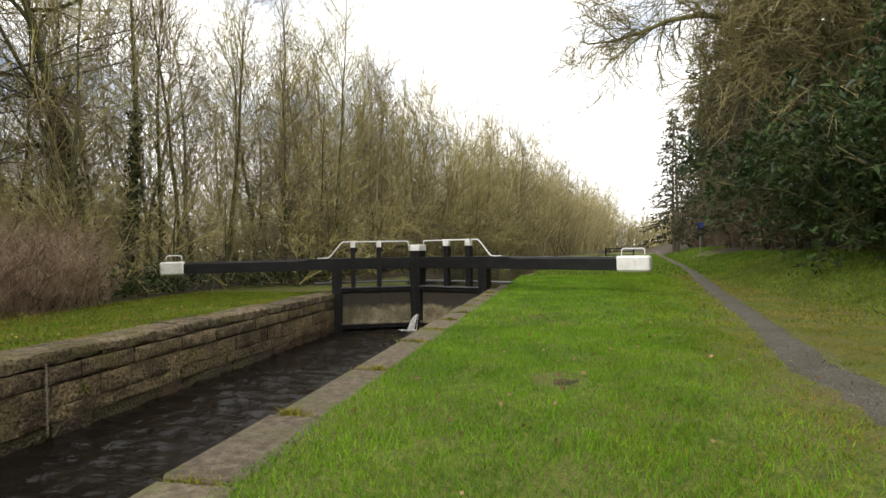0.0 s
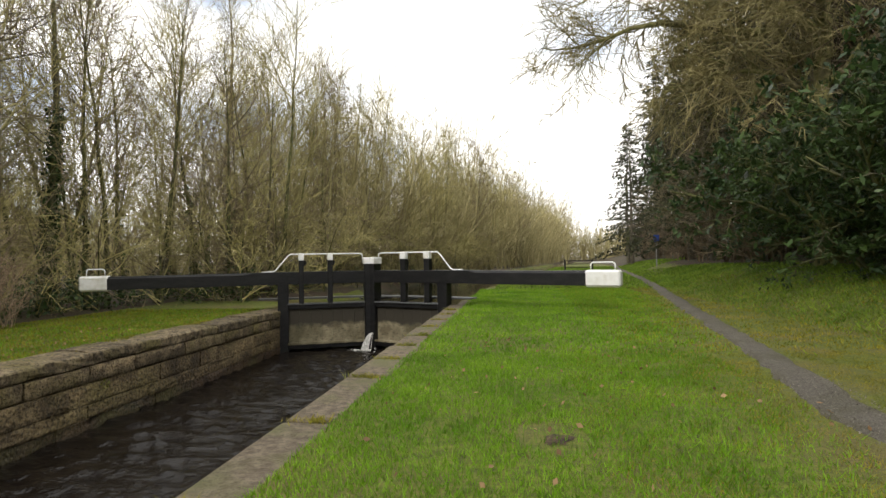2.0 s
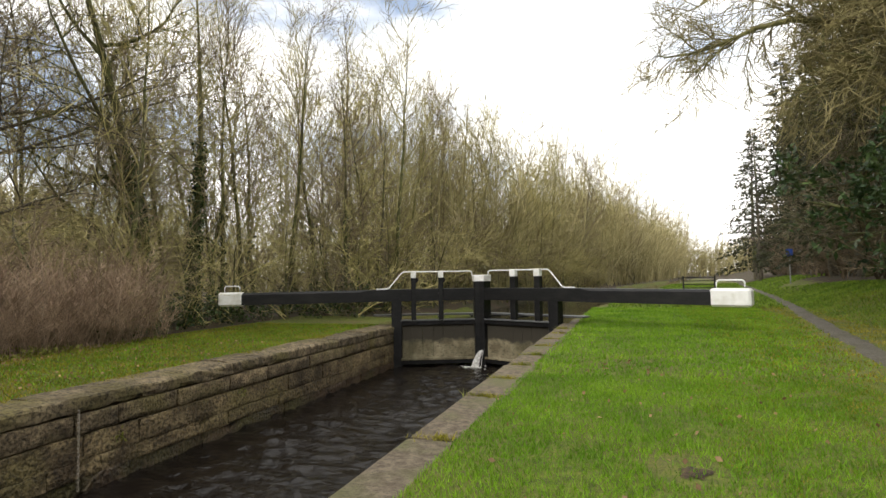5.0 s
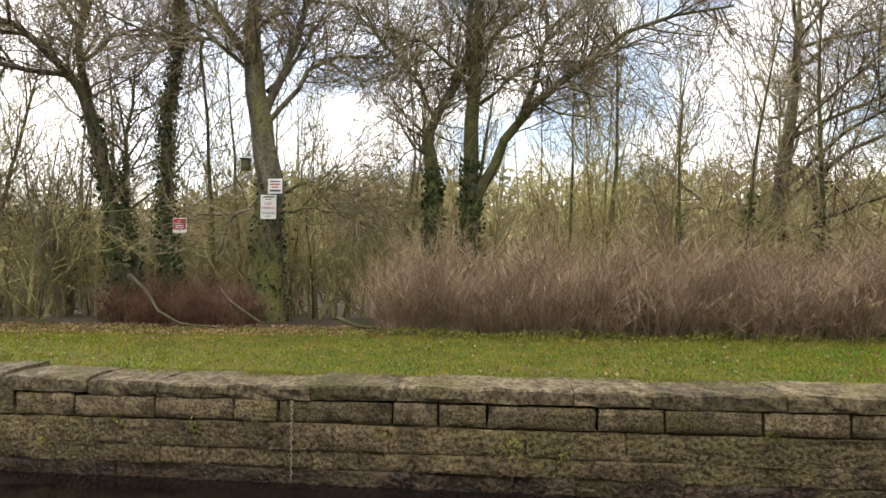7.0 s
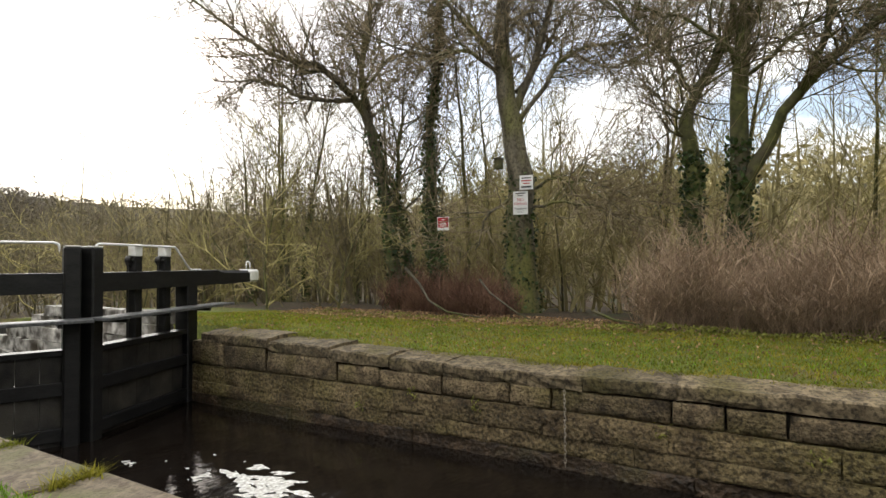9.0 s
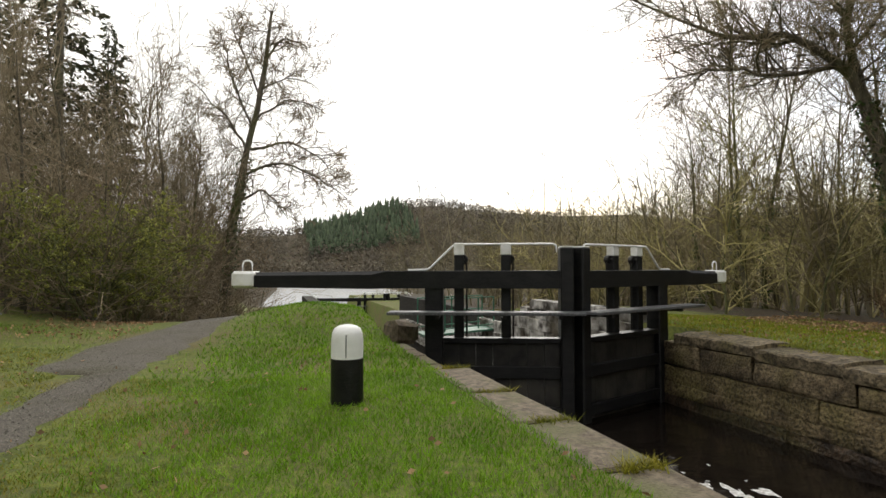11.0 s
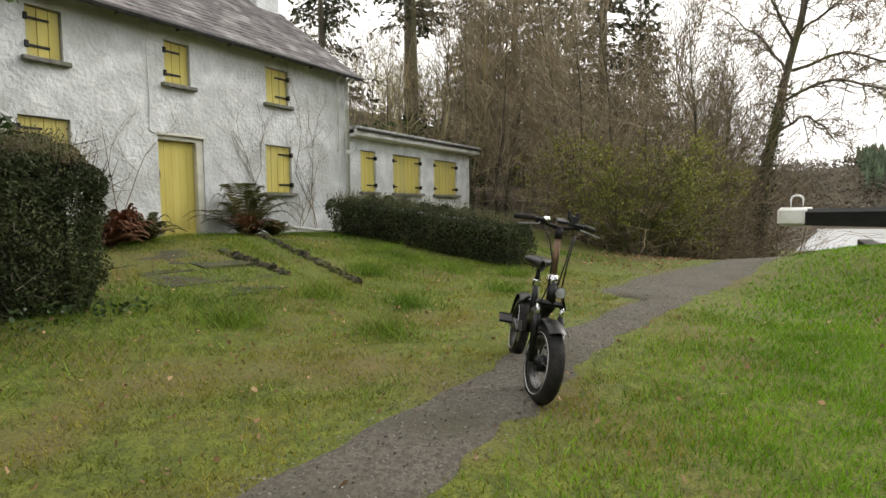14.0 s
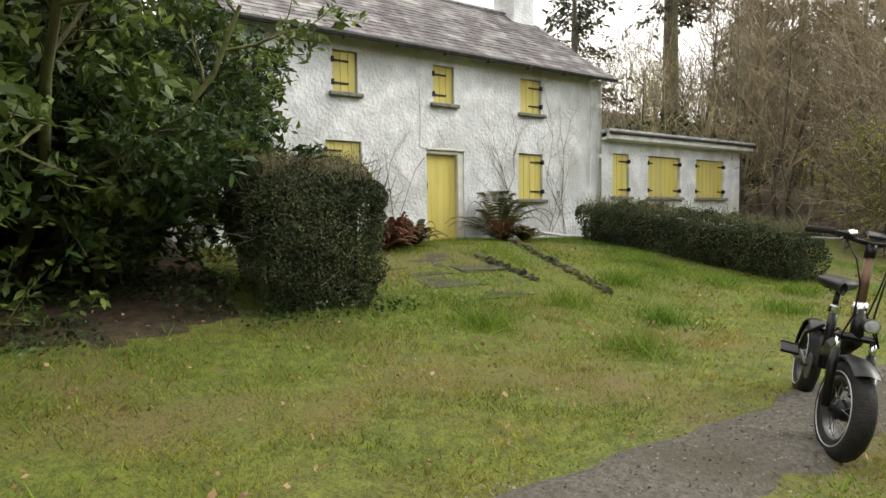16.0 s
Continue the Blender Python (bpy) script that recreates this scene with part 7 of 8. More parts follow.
spots += [(3.3, -26.5), (4.0, -28.6), (3.0, -30.6), (3.6, -33.0), (4.6, -25.2), (2.9, -35.0), (5.0, -31.0), (4.4, -34.5), (5.6, -27.4), (3.7, -24.0)]
scatter(browns, spots, 14, 0.9, 1.4)
spots = [(4.3 + rw_.uniform(-0.5, 0.9) - 0.14 * max(0.0, -18 - y), float(y)) for y in np.arange(-36, -15.2, 0.8)] + [(4.2 + rw_.uniform(-0.6, 0.9), float(y)) for y in np.arange(-38, -24, 1.0)] + [(6.3 + rw_.uniform(-0.6, 0.9), float(y)) for y in np.arange(-34, -15.5, 0.8)] + [(8.8 + rw_.uniform(-0.8, 0.8), -19.4 - rw_.uniform(0, 6)) for _ in range(8)]
spots += [(9.6 + float(bend(y)) + rw_.uniform(-0.8, 0.6), float(y)) for y in np.arange(24, 70, 1.6)]
scatter([tree("thicket", "tangled brown thicket beside the towpath", 160 + i, SCRUB, 3.2, 0.03, (-0.15, 0.05), 0, 0.3, "bark", "twig_brown") for i in range(3)], spots, 15, 0.8, 1.5)
greens = [leafy_shrub("shrub", "yellow-green leafy shrub among the thicket", 171, EVER, 3.2, 0.03, 6, 0.075, 6, "shrub_leaf", "moss_bark", 0.45, 0.5)]
scatter(greens, [(4.3, -16.6), (5.3, -17.8), (4.2, -19.6)], 21, 0.95, 1.15)
place(leafy_shrub("shrub", "evergreen shrub behind the house wing", 172, EVER, 3.0, 0.05, 5, 0.11, 7, "rhodo_leaf", "moss_bark", 0.5, 0.5), 15.5, -20.5, 1.5, 0)

# ---------- far hills ----------
def deep_wood(seed, n, x0, x1, y0, y1, hmin, hmax, follow=True, thick=1.0):
    """The wood beyond the trees that can be told apart: thin stems with ribbons of twigs."""
    r = np.random.default_rng(seed)
    ln = []
    for _ in range(n):
        x, y = r.uniform(x0, x1), r.uniform(y0, y1)
        if follow:
            x += float(wood_bend(y) if x < 0 else bend(y))
        hh = r.uniform(hmin, hmax) * r.uniform(0.7, 1.1)
        p = np.array([x, y, h(x, y)])
        for stem in range(2):
            q = p + np.array([r.normal(0, 0.13) * hh, r.normal(0, 0.13) * hh, hh * r.uniform(0.75, 1)])
            mid = (p + q) / 2 + r.normal(0, 0.05, 3) * hh * np.array([1, 1, 0])
            ln.append(([p, mid, q], np.array([0.042, 0.026, 0.006]) * r.uniform(0.5, 1.3) * thick))
            for k in range(13):
                t = r.uniform(0.1, 1)
                b = (p + (mid - p) * 2 * t) if t < 0.5 else (mid + (q - mid) * (2 * t - 1))
                l = hh * 0.26 * (1.2 - t) * r.uniform(0.5, 1.5)
                a = r.uniform(0, 6.28)
                d = np.array([math.cos(a) * 0.85, math.sin(a) * 0.85, r.uniform(0.2, 0.9)])
                e = b + d * l
                ln.append(([b, b + d * l * 0.5, e + np.array([0, 0, 0.18 * l])], np.array([0.014, 0.010, 0.005]) * thick))
                for j in range(3):
                    f = b + (e - b) * r.uniform(0.3, 1)
                    w = unit(d + r.normal(0, 0.6, 3)) * l * r.uniform(0.25, 0.5)
                    ln.append(([f, f + w], np.array([0.008, 0.004]) * thick))
    return strips(ln, seed)
solo("deep_wood", deep_wood(211, 340, -44, -22, -50, 60, 8, 11.5), M["twig_deep"], "deep leafless woodland behind the bank", "woods", "stuff")
solo("deep_wood", deep_wood(212, 330, -24, -10.4, 58, 200, 15, 21, True, 2.2), M["twig_deep"], "leafless woods along the far canal", "woods", "stuff")
solo("deep_wood", deep_wood(213, 300, -25, -17, -32, 40, 4, 8), M["twig_deep"], "crowded young stems in the wet wood", "woods", "stuff")
solo("deep_wood", deep_wood(214, 200, 10, 24, 40, 220, 9, 15, True, 1.8), M["dark_twig"], "dark wooded bank beside the far towpath", "woods", "stuff")
solo("deep_wood", deep_wood(215, 240, 12, 42, -70, -19, 6, 10, False), M["twig_deep"], "brown leafless wood on the slope", "woods", "stuff")
solo("deep_wood", deep_wood(216, 230, -60, -14, -78, -38, 8, 12, False, 1.5), M["twig_grey"], "leafless riverside wood below the lock", "woods", "stuff")
solo("deep_wood", deep_wood(217, 170, 0, 46, 160, 205, 10, 14, False, 4.0), M["twig_deep"], "leafless trees closing the far bend of the canal", "woods", "stuff")
solo("deep_wood", deep_wood(218, 200, 10.6, 21, 6, 40, 9, 15), M["dark_twig"], "dark crowded trees behind the rhododendrons", "woods", "stuff")
solo("deep_wood", deep_wood(223, 210, 11.5, 24, 8, 42, 13, 19, True, 2.2), M["twig_brush"], "tall brown trees crowding the slope above the towpath", "woods", "stuff")
solo("deep_wood", deep_wood(219, 260, 8.4, 11.5, 21, 85, 1.6, 4.2), M["twig_brush"], "brown undergrowth on the bank beside the towpath", "undergrowth", "stuff")
solo("deep_wood", deep_wood(220, 260, -14.5, -10.2, 26, 130, 10.5, 15, True, 1.3), M["twig_deep"], "close-set young trees along the canal bank", "woods", "stuff")
solo("deep_wood", deep_wood(221, 260, -32, -14.6, -44, -13, 6.5, 9.5, False), M["twig_grey"], "low leafless wood beyond the lower lock", "woods", "stuff")
solo("deep_wood", deep_wood(222, 330, -98, -44, -50, 62, 6, 9.5, False, 2.2), M["twig_deep"], "leafless woods on the hillside beyond the bank", "woods", "stuff")
def far_wood(seed, n, region, kind):
    """Woods too far to count: crowns of small flakes, or spires."""
    r = np.random.default_rng(seed)
    V, F = [], []
    x = r.uniform(region[0], region[1], n)
    y = r.uniform(region[2], region[3], n)
    z = land(x, y)
    if kind == "spire":
        hh = r.uniform(6, 10, n)
        tiers = []
        for a0, w0, a1 in ((0.05, 0.17, 0.5), (0.3, 0.13, 0.75), (0.55, 0.09, 1.0)):
            k = 6
            ang = np.linspace(0, 2 * math.pi, k, endpoint=False)[None, :] + r.uniform(0, 1, (n, 1))
            wv = hh[:, None] * w0 * r.uniform(0.7, 1.2, (n, k))
            ring = np.stack([x[:, None] + wv * np.cos(ang), y[:, None] + wv * np.sin(ang), np.repeat((z + hh * a0)[:, None], k, 1)], axis=-1)
            tip = np.stack([x, y, z + hh * a1], axis=-1)[:, None]
            vv = np.concatenate([ring, tip], axis=1)
            idx = np.arange(n)[:, None] * (k + 1)
            f = np.concatenate([np.stack([idx[:, 0] + j, idx[:, 0] + (j + 1) % k, idx[:, 0] + k], axis=-1) for j in range(k)])
            tiers.append((vv.reshape(-1, 3), f))
        return join(tiers)
    m = 26
    rad = r.uniform(2.2, 4.2, (n, 1))
    off = r.normal(0, 1, (n, m, 3))
    off /= np.linalg.norm(off, axis=2, keepdims=True)
    off *= (r.uniform(0.4, 1, (n, m, 1)) * rad[:, None])
    off[:, :, 2] = off[:, :, 2] * 1.1 + rad * 0.75
    P = (np.stack([x, y, z], axis=-1)[:, None] + off).reshape(-1, 3)
    return leaves_at(P, r, 1.5, 0.35, np.array([0, 0, 1.0]), 0.9)
solo("far_woods", far_wood(201, 1500, (-190, 60, -330, -215), "crown"), M["far_twig"], "distant leafless woods on the hill", "woods", "stuff")
solo("far_woods", far_wood(202, 900, (-190, -62, -215, -20), "crown"), M["far_twig"], "leafless woods along the far valley side", "woods", "stuff")
solo("far_woods", far_wood(204, 420, (-105, -40, -60, 75), "crown"), M["twig_deep"], "low leafless growth on the wooded hillside", "woods", "stuff")
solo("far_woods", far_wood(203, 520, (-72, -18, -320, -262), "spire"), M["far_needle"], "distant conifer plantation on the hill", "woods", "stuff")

# ---------- grass ----------
M["lawn"] = leafy("lawn_grass", (0.10, 0.22, 0.008), (0.19, 0.345, 0.016), 0.4, 0.6, 0.3, 0.9)
M["moss_lawn"] = leafy("mossy_yellow_grass", (0.13, 0.15, 0.012), (0.27, 0.235, 0.025), 0.5, 0.7, 0.25, 1.4)
M["rough"] = leafy("rough_green_grass", (0.085, 0.165, 0.012), (0.19, 0.275, 0.028), 0.5, 0.6, 0.3, 1.2)
M["straw"] = leafy("straw_grass", (0.19, 0.15, 0.065), (0.30, 0.24, 0.11), 0.4, 0.8, 0.2)
M["dead_leaf"] = leafy("fallen_leaves", (0.20, 0.12, 0.06), (0.44, 0.29, 0.17), 0.45, 0.8, 0.3, 3)

def path_edges(y):
    return np.interp(y, [q[0] for q in PATH_ROWS], [q[1] for q in PATH_ROWS]), np.interp(y, [q[0] for q in PATH_ROWS], [q[2] for q in PATH_ROWS])

def blades(x, y, r, height, width, splay=0.55):
    n = len(x)
    z = land(x, y)
    a = r.uniform(0, 2 * math.pi, n)
    hh = height * r.uniform(0.5, 1.25, n)
    lean = r.normal(0, splay, (n, 2)) * hh[:, None]
    w = width * r.uniform(0.7, 1.3, n)
    b0 = np.stack([x - np.cos(a) * w, y - np.sin(a) * w, z - 0.006], axis=1)
    b1 = np.stack([x + np.cos(a) * w, y + np.sin(a) * w, z - 0.006], axis=1)
    tip = np.stack([x + lean[:, 0], y + lean[:, 1], z + hh], axis=1)
    return np.stack([b0, b1, tip], axis=1).reshape(-1, 3), np.arange(3 * n).reshape(n, 3)

def patchy(x, y, s, seed):
    """A soft field between 0 and 1, for bare and thick places."""
    r = np.random.default_rng(seed)
    f = np.zeros_like(x)
    for _ in range(6):
        k = r.normal(0, s, 2)
        f += np.sin(k[0] * x + k[1] * y + r.uniform(0, 6.28))
    return 0.5 + f / 7

def grass(name, label, boxes, per_m2, height, width, material, seed, keep=None, splay=0.55):
    r = np.random.default_rng(seed)
    X, Y = [], []
    for x0, x1, y0, y1 in boxes:
        n = int((x1 - x0) * (y1 - y0) * per_m2)
        X.append(r.uniform(x0, x1, n))
        Y.append(r.uniform(y0, y1, n))
    x, y = np.concatenate(X), np.concatenate(Y)
    a, b = path_edges(y)
    ok = (x < a + 0.0 + r.normal(0, 0.08, len(x))) | (x > b + 0.0 + r.normal(0, 0.09, len(x)))
    ok &= (x > -1.98 + r.normal(0, 0.03, len(x))) | (x < -8.12)
    ok &= ~((x > 5.8 + 0.25 * np.sin(2.3 * y) + r.normal(0, 0.15, len(x))) & (y > -1.85) & (y < 4.5))   # bare earth under the laurels
    ok &= ~((x > 5.75 + 0.2 * np.sin(5 * y)) & (x < 8.55) & (y > -5.85) & (y < -4.2 + 0.15 * np.sin(4 * x)) & (r.uniform(0, 1, len(x)) > 0.34))   # the flags
    ok &= ~((x > 5.9) & (x < 9.6) & (y < -5.9 - 0.42 * (x - 5.9)) & (y > -6.95 - 0.27 * (x - 5.9)) & (r.uniform(0, 1, len(x)) > 0.3))   # the sunken path
    if keep is not None:
        ok &= keep(x, y) > r.uniform(0, 1, len(x))
    x, y = x[ok], y[ok]
    return solo(name, blades(x, y, r, height, width, splay), material, label, "grass", "stuff")
BARE = [(-0.1, 4.85, 0.28), (2.9, -2.2, 0.35)]
def lush(x, y):
    """Thick by the lock, thinning towards the path."""
    a, _ = path_edges(y)
    k = np.clip((a - x) / 1.3, 0.12, 1) * np.where(x > a, 0.1, 1)
    for bx, by, br in BARE:
        k = k * np.where((x - bx) ** 2 + ((y - by) * 0.8) ** 2 < br * br, 0.2, 1)
    return k
mossy = lambda x, y: 0.25 + 0.75 * np.clip(1.35 - lush(x, y), 0, 1) * np.clip(patchy(x, y, 1.6, 3) * 1.3, 0.25, 1)
grass("lawn_grass", "bright green mown grass beside the lock", [(-2.0, 2.2, -7.5, 8.5)], 2600, 0.05, 0.0042, M["lawn"], 1, lush)
grass("lawn_grass", "bright green grass along the lock", [(-2.0, 4.0, 8.5, 24), (-2.0, 2.2, -17, -7.5)], 620, 0.06, 0.009, M["lawn"], 2, lush)
grass("moss_grass", "yellowish mossy turf along the path", [(0.2, 6.5, -7.5, 9.0)], 2600, 0.026, 0.0032, M["moss_lawn"], 3, mossy, 0.8)
grass("moss_grass", "yellowish mossy turf before the house", [(6.5, 10.5, -9.0, 3.0), (2.4, 6.5, -11.0, -7.5)], 900, 0.035, 0.005, M["moss_lawn"], 31, mossy, 0.8)
grass("moss_grass", "yellowish mossy turf along the path", [(1.2, 7.5, 9.0, 26)], 300, 0.04, 0.011, M["moss_lawn"], 4)
grass("lawn_grass", "grass verge far along the towpath", [(-1.4, 9.0, 24, 44), (2.0, 13.0, 44, 70)], 70, 0.11, 0.03, M["rough"], 9)
green_zone = lambda x, y: np.clip((x - 3.9) / 2.2, 0.08, 1) * np.clip(patchy(x, y, 1.3, 8) * 1.7 - 0.25, 0.05, 1)
grass("rough_grass", "rough green grass in front of the house", [(2.4, 10.8, -14, 0.5)], 1500, 0.07, 0.0042, M["rough"], 5, green_zone, 0.8)
grass("rough_grass", "rough green grass and weeds under the bank", [(5.0, 9.0, 3, 34)], 330, 0.11, 0.010, M["rough"], 6, lambda x, y: np.clip((x - bend(y) - 4.6) / 1.4, 0.05, 1), 0.8)
grass("bank_grass", "mossy short grass on the far bank", [(-13.0, -8.2, -14, 17)], 620, 0.045, 0.009, M["moss_lawn"], 7)
grass("bank_grass", "green grass on the far bank", [(-13.0, -8.2, -14, 17)], 330, 0.06, 0.008, M["lawn"], 8, lambda x, y: np.clip(0.25 + smooth(2, 11, y), 0, 1) * np.clip((x + 13) / 2, 0.2, 1))
rm = np.random.default_rng(91)
mx, my = -8.22 + np.abs(rm.normal(0, 0.16, 9000)), rm.uniform(-9.8, 16.2, 9000)
keep_ = (patchy(mx * 3, my * 2, 1.2, 12) > 0.42) & (mx < -7.75)
mv, mf = blades(mx[keep_], my[keep_], rm, 0.035, 0.008, 0.9)
mv[:, 2] += np.repeat(FZ - 0.005 + rise(my[keep_]) - land(mx[keep_], my[keep_]), 3)
solo("moss_grass", (mv, mf), M["moss_lawn"], "moss and turf creeping over the far coping", "grass", "stuff")
def tuft(name, label, x, y, n, height, material, seed, spread=0.12, splay=0.5, z=None):
    r = np.random.default_rng(seed)
    bx, by = r.normal(x, spread, n), r.normal(y, spread, n)
    V, F = blades(bx, by, r, height, 0.005, splay)
    if z is not None:
        V[:, 2] += z - np.repeat(land(bx, by), 3)
    return solo(name, (V, F), material, label, "grass tuft", "stuff")
rt = random.Random(77)
for i, y in enumerate(joints):
    for q in range(3):
        tuft("grass_tuft", "grass and moss growing in a joint of the lock coping", -2.02 - 0.11 * q + rt.uniform(-0.05, 0.05), y + rt.uniform(-0.03, 0.03), rt.choice((25, 60, 110)), rt.uniform(0.03, 0.07), M["moss_lawn"], 1400 + 10 * i + q, 0.045, 1.0, 0.0)
for i, (x, y) in enumerate(((5.2, -5.4), (4.2, -5.8), (4.9, -3.9), (5.9, -7.0), (6.6, -8.9), (3.9, -7.6), (3.6, -4.6), (7.2, -9.2), (4.6, -9.4), (5.4, -8.6))):
    tuft("grass_tussock", "long grass tussock in the rough lawn", x, y, 320, 0.2, M["rough"], 420 + i, 0.16, 0.75)
    if i in (0, 2, 4, 6):
        tuft("grass_tussock", "dead straw in the rough lawn", x + 0.15, y - 0.12, 130, 0.17, M["straw"], 440 + i, 0.12, 1.0)
# fallen leaves
def strewn(label, boxes, count, size, seed, lift=0.02):
    leaf_heap("fallen_leaf", label, "leaves", [(*b, 0.012) for b in boxes], count, size, M["dead_leaf"], seed, "stuff", 0.7, lift)
strewn("scattered brown leaves on the lawn", [(-1.9, 2.4, -9, 10)], 260, 0.05, 501, 0.045)
strewn("brown leaves in the rough grass", [(2.4, 9, -10, 4)], 900, 0.045, 502, 0.035)
strewn("brown leaf litter under the far trees", [(-14.5, -12.4, -13, -2)], 3200, 0.075, 503, 0.03)
strewn("brown leaf litter along the far bank", [(-13, -11.8, -3, 9), (-12.4, -8.4, -12, 12)], 1100, 0.06, 504, 0.04)
strewn("brown leaves by the lower towpath", [(2.6, 5.0, -30, -12)], 1600, 0.07, 505, 0.03)

# ---------- garden, lower lock and other details ----------
M["flag"] = speckled(mat("mossy_flagstone", (0.034, 0.032, 0.02), (0.075, 0.068, 0.043), 6, (0.07, 0.082, 0.016), 2.4, rough=0.9, bump=0.6, rnd=0.25), 30, 0.5, 0.36, 0.52)
M["kerb"] = mat("mossy_dark_kerb", (0.03, 0.026, 0.016), (0.07, 0.062, 0.035), 9, (0.075, 0.08, 0.018), 3.0, rough=0.95, bump=0.8)
def fern(name, label, x, y, n, length, material, seed, up=0.9, z=None):
    """Fronds arching from one crown, each with rows of leaflets."""
    r = np.random.default_rng(seed)
    ribs, P, Dd = [], [], []
    for i in range(n):
        a = r.uniform(0, 6.28)
        l = length * r.uniform(0.7, 1.15)
        e = r.uniform(0.45, 1.2) * up
        s = np.linspace(0, 1, 9)
        rad, ht = l * np.sin(s * 1.1) * (1.25 - 0.6 * e), l * (e * s - 0.75 * e * s * s)
        pts = np.stack([rad * math.cos(a), rad * math.sin(a), ht], axis=1)
        ribs.append((list(pts), 0.006 * np.linspace(1, 0.3, 9)))
        t = np.gradient(pts, axis=0)
        t /= np.linalg.norm(t, axis=1, keepdims=True)
        side = np.cross(t, np.array([0, 0, 1.0]))
        side /= np.linalg.norm(side, axis=1, keepdims=True) + 1e-9
        for k in np.linspace(0.6, 7.9, 26):
            j = int(k)
            f = k - j
            b = pts[j] * (1 - f) + pts[j + 1] * f
            w = 0.11 * length * math.sin(math.pi * min(1, 0.12 + k / 8.2)) + 0.01
            for sg in (-1, 1):
                P.append((b, b + (side[j] * sg + t[j] * 0.35) * w + np.array([0, 0, -0.02]), t[j] * 0.018))
    V = np.array([[b - d, b + d, e_] for b, e_, d in P]).reshape(-1, 3)
    g = thing(name, label, "fern", (x, y, h(x, y) if z is None else z))
    part("rib", tubes(ribs, 3), M["twig"], g)
    part("frond", (V, np.arange(len(V)).reshape(-1, 3)), material, g)
    return g
fern("fern", "large arching fern beside the front door", 10.4, -8.2, 36, 1.95, M["fern"], 601, 1.42)
fern("fern", "dying brown fern fronds round the green fern", 10.1, -8.15, 20, 1.0, M["dead_fern"], 602, 1.15)
fern("fern", "drooping fern on the bank by the door", 9.85, -8.5, 26, 1.0, M["fern"], 603, 0.95)
for dx, dy, n, l, mt, up, lab in ((0.0, 0.0, 70, 0.95, "dead_fern", 1.5, "heap of collapsed russet fern fronds"), (0.15, -0.45, 46, 0.9, "fern", 1.3, "collapsed fern with a little green"), (-0.35, 0.45, 54, 0.85, "dead_fern", 1.1, "collapsed russet fern by the path")):
    fern("fern", lab, 9.35 + dx, -5.15 + dy, n, l, M[mt], 604 + n, up, h(9.35 + dx, -5.15 + dy) + 0.02)
# old flags and kerb of the garden path
rp = random.Random(31)
for i, (x, y, w, d) in enumerate(((7.5, -4.65, 0.84, 0.84), (6.72, -4.6, 0.7, 0.9), (6.05, -4.5, 0.6, 0.8), (7.45, -5.48, 0.86, 0.78), (6.68, -5.45, 0.66, 0.76), (6.05, -5.25, 0.56, 0.7), (8.25, -5.1, 0.64, 0.9))):
    solo("flagstone", stone(w, d, 0.08, 0.02, 620 + i, 0.02), M["flag"], "mossy flagstone of the old garden path", "flagstone", group="garden flagstones", place=pose(x, y, h(x, y) - 0.046, rp.uniform(-1, 1), -5.5 + rp.uniform(-1, 1), rp.uniform(-9, 9)))
def edging(a, b, n, seed):
    """A broken row of mossy stones half sunk in the turf."""
    for i in range(n):
        t = (i + rp.uniform(-0.15, 0.15)) / (n - 1)
        x, y = a[0] + (b[0] - a[0]) * t, a[1] + (b[1] - a[1]) * t + 0.07 * math.sin(5 * t)
        turn = math.degrees(math.atan2(b[1] - a[1], b[0] - a[0]))
        solo("kerb_stone", stone(rp.uniform(0.2, 0.42), rp.uniform(0.1, 0.17), 0.2, 0.05, seed + i, 0.03), M["kerb"], "dark mossy kerb stone edging the sunken garden path", "kerb stone", group="garden kerb", place=pose(x, y, h(x, y) + rp.uniform(-0.055, -0.02), rp.uniform(-7, 7), -5, turn + rp.uniform(-10, 10)))
edging((9.6, -8.0), (5.6, -6.3), 23, 640)
edging((8.2, -6.1), (6.4, -5.75), 11, 670)
# leafless creepers on the house front
def creeper(y, z, seed, height, spread):
    r = np.random.default_rng(seed)
    ln = []
    def shoot(p, d, l, rad, lev):
        n = 6
        pts = [p]
        for i in range(n):
            d = unit(d + np.array([0, r.normal(0, 0.22), r.normal(0.03, 0.12)]))
            p = p + d * l / n
            p[0] = HX - 0.02 - abs(r.normal(0, 0.015))
            pts.append(p.copy())
            if lev < 3 and r.uniform() < 0.6:
                shoot(p.copy(), unit(d + np.array([0, r.normal(0, 0.9), 0.1])), l * 0.45, rad * 0.55, lev + 1)
        ln.append((pts, rad * np.linspace(1, 0.4, n + 1)))
    for k in range(2):
        shoot(np.array([HX - 0.03, y + r.normal(0, 0.1), z]), unit(np.array([0, r.normal(0, spread), 1.0])), height, 0.011, 0)
    return solo("creeper", tubes(ln, 3), M["twig"], "leafless creeper clinging to the white wall", "creeper")
creeper(-10.75, 0.75, 701, 3.3, 0.1)
creeper(-8.9, 0.8, 702, 2.4, 0.3)
creeper(-5.9, 0.75, 703, 2.1, 0.5)
creeper(-10.2, 0.8, 704, 1.0, 0.6)

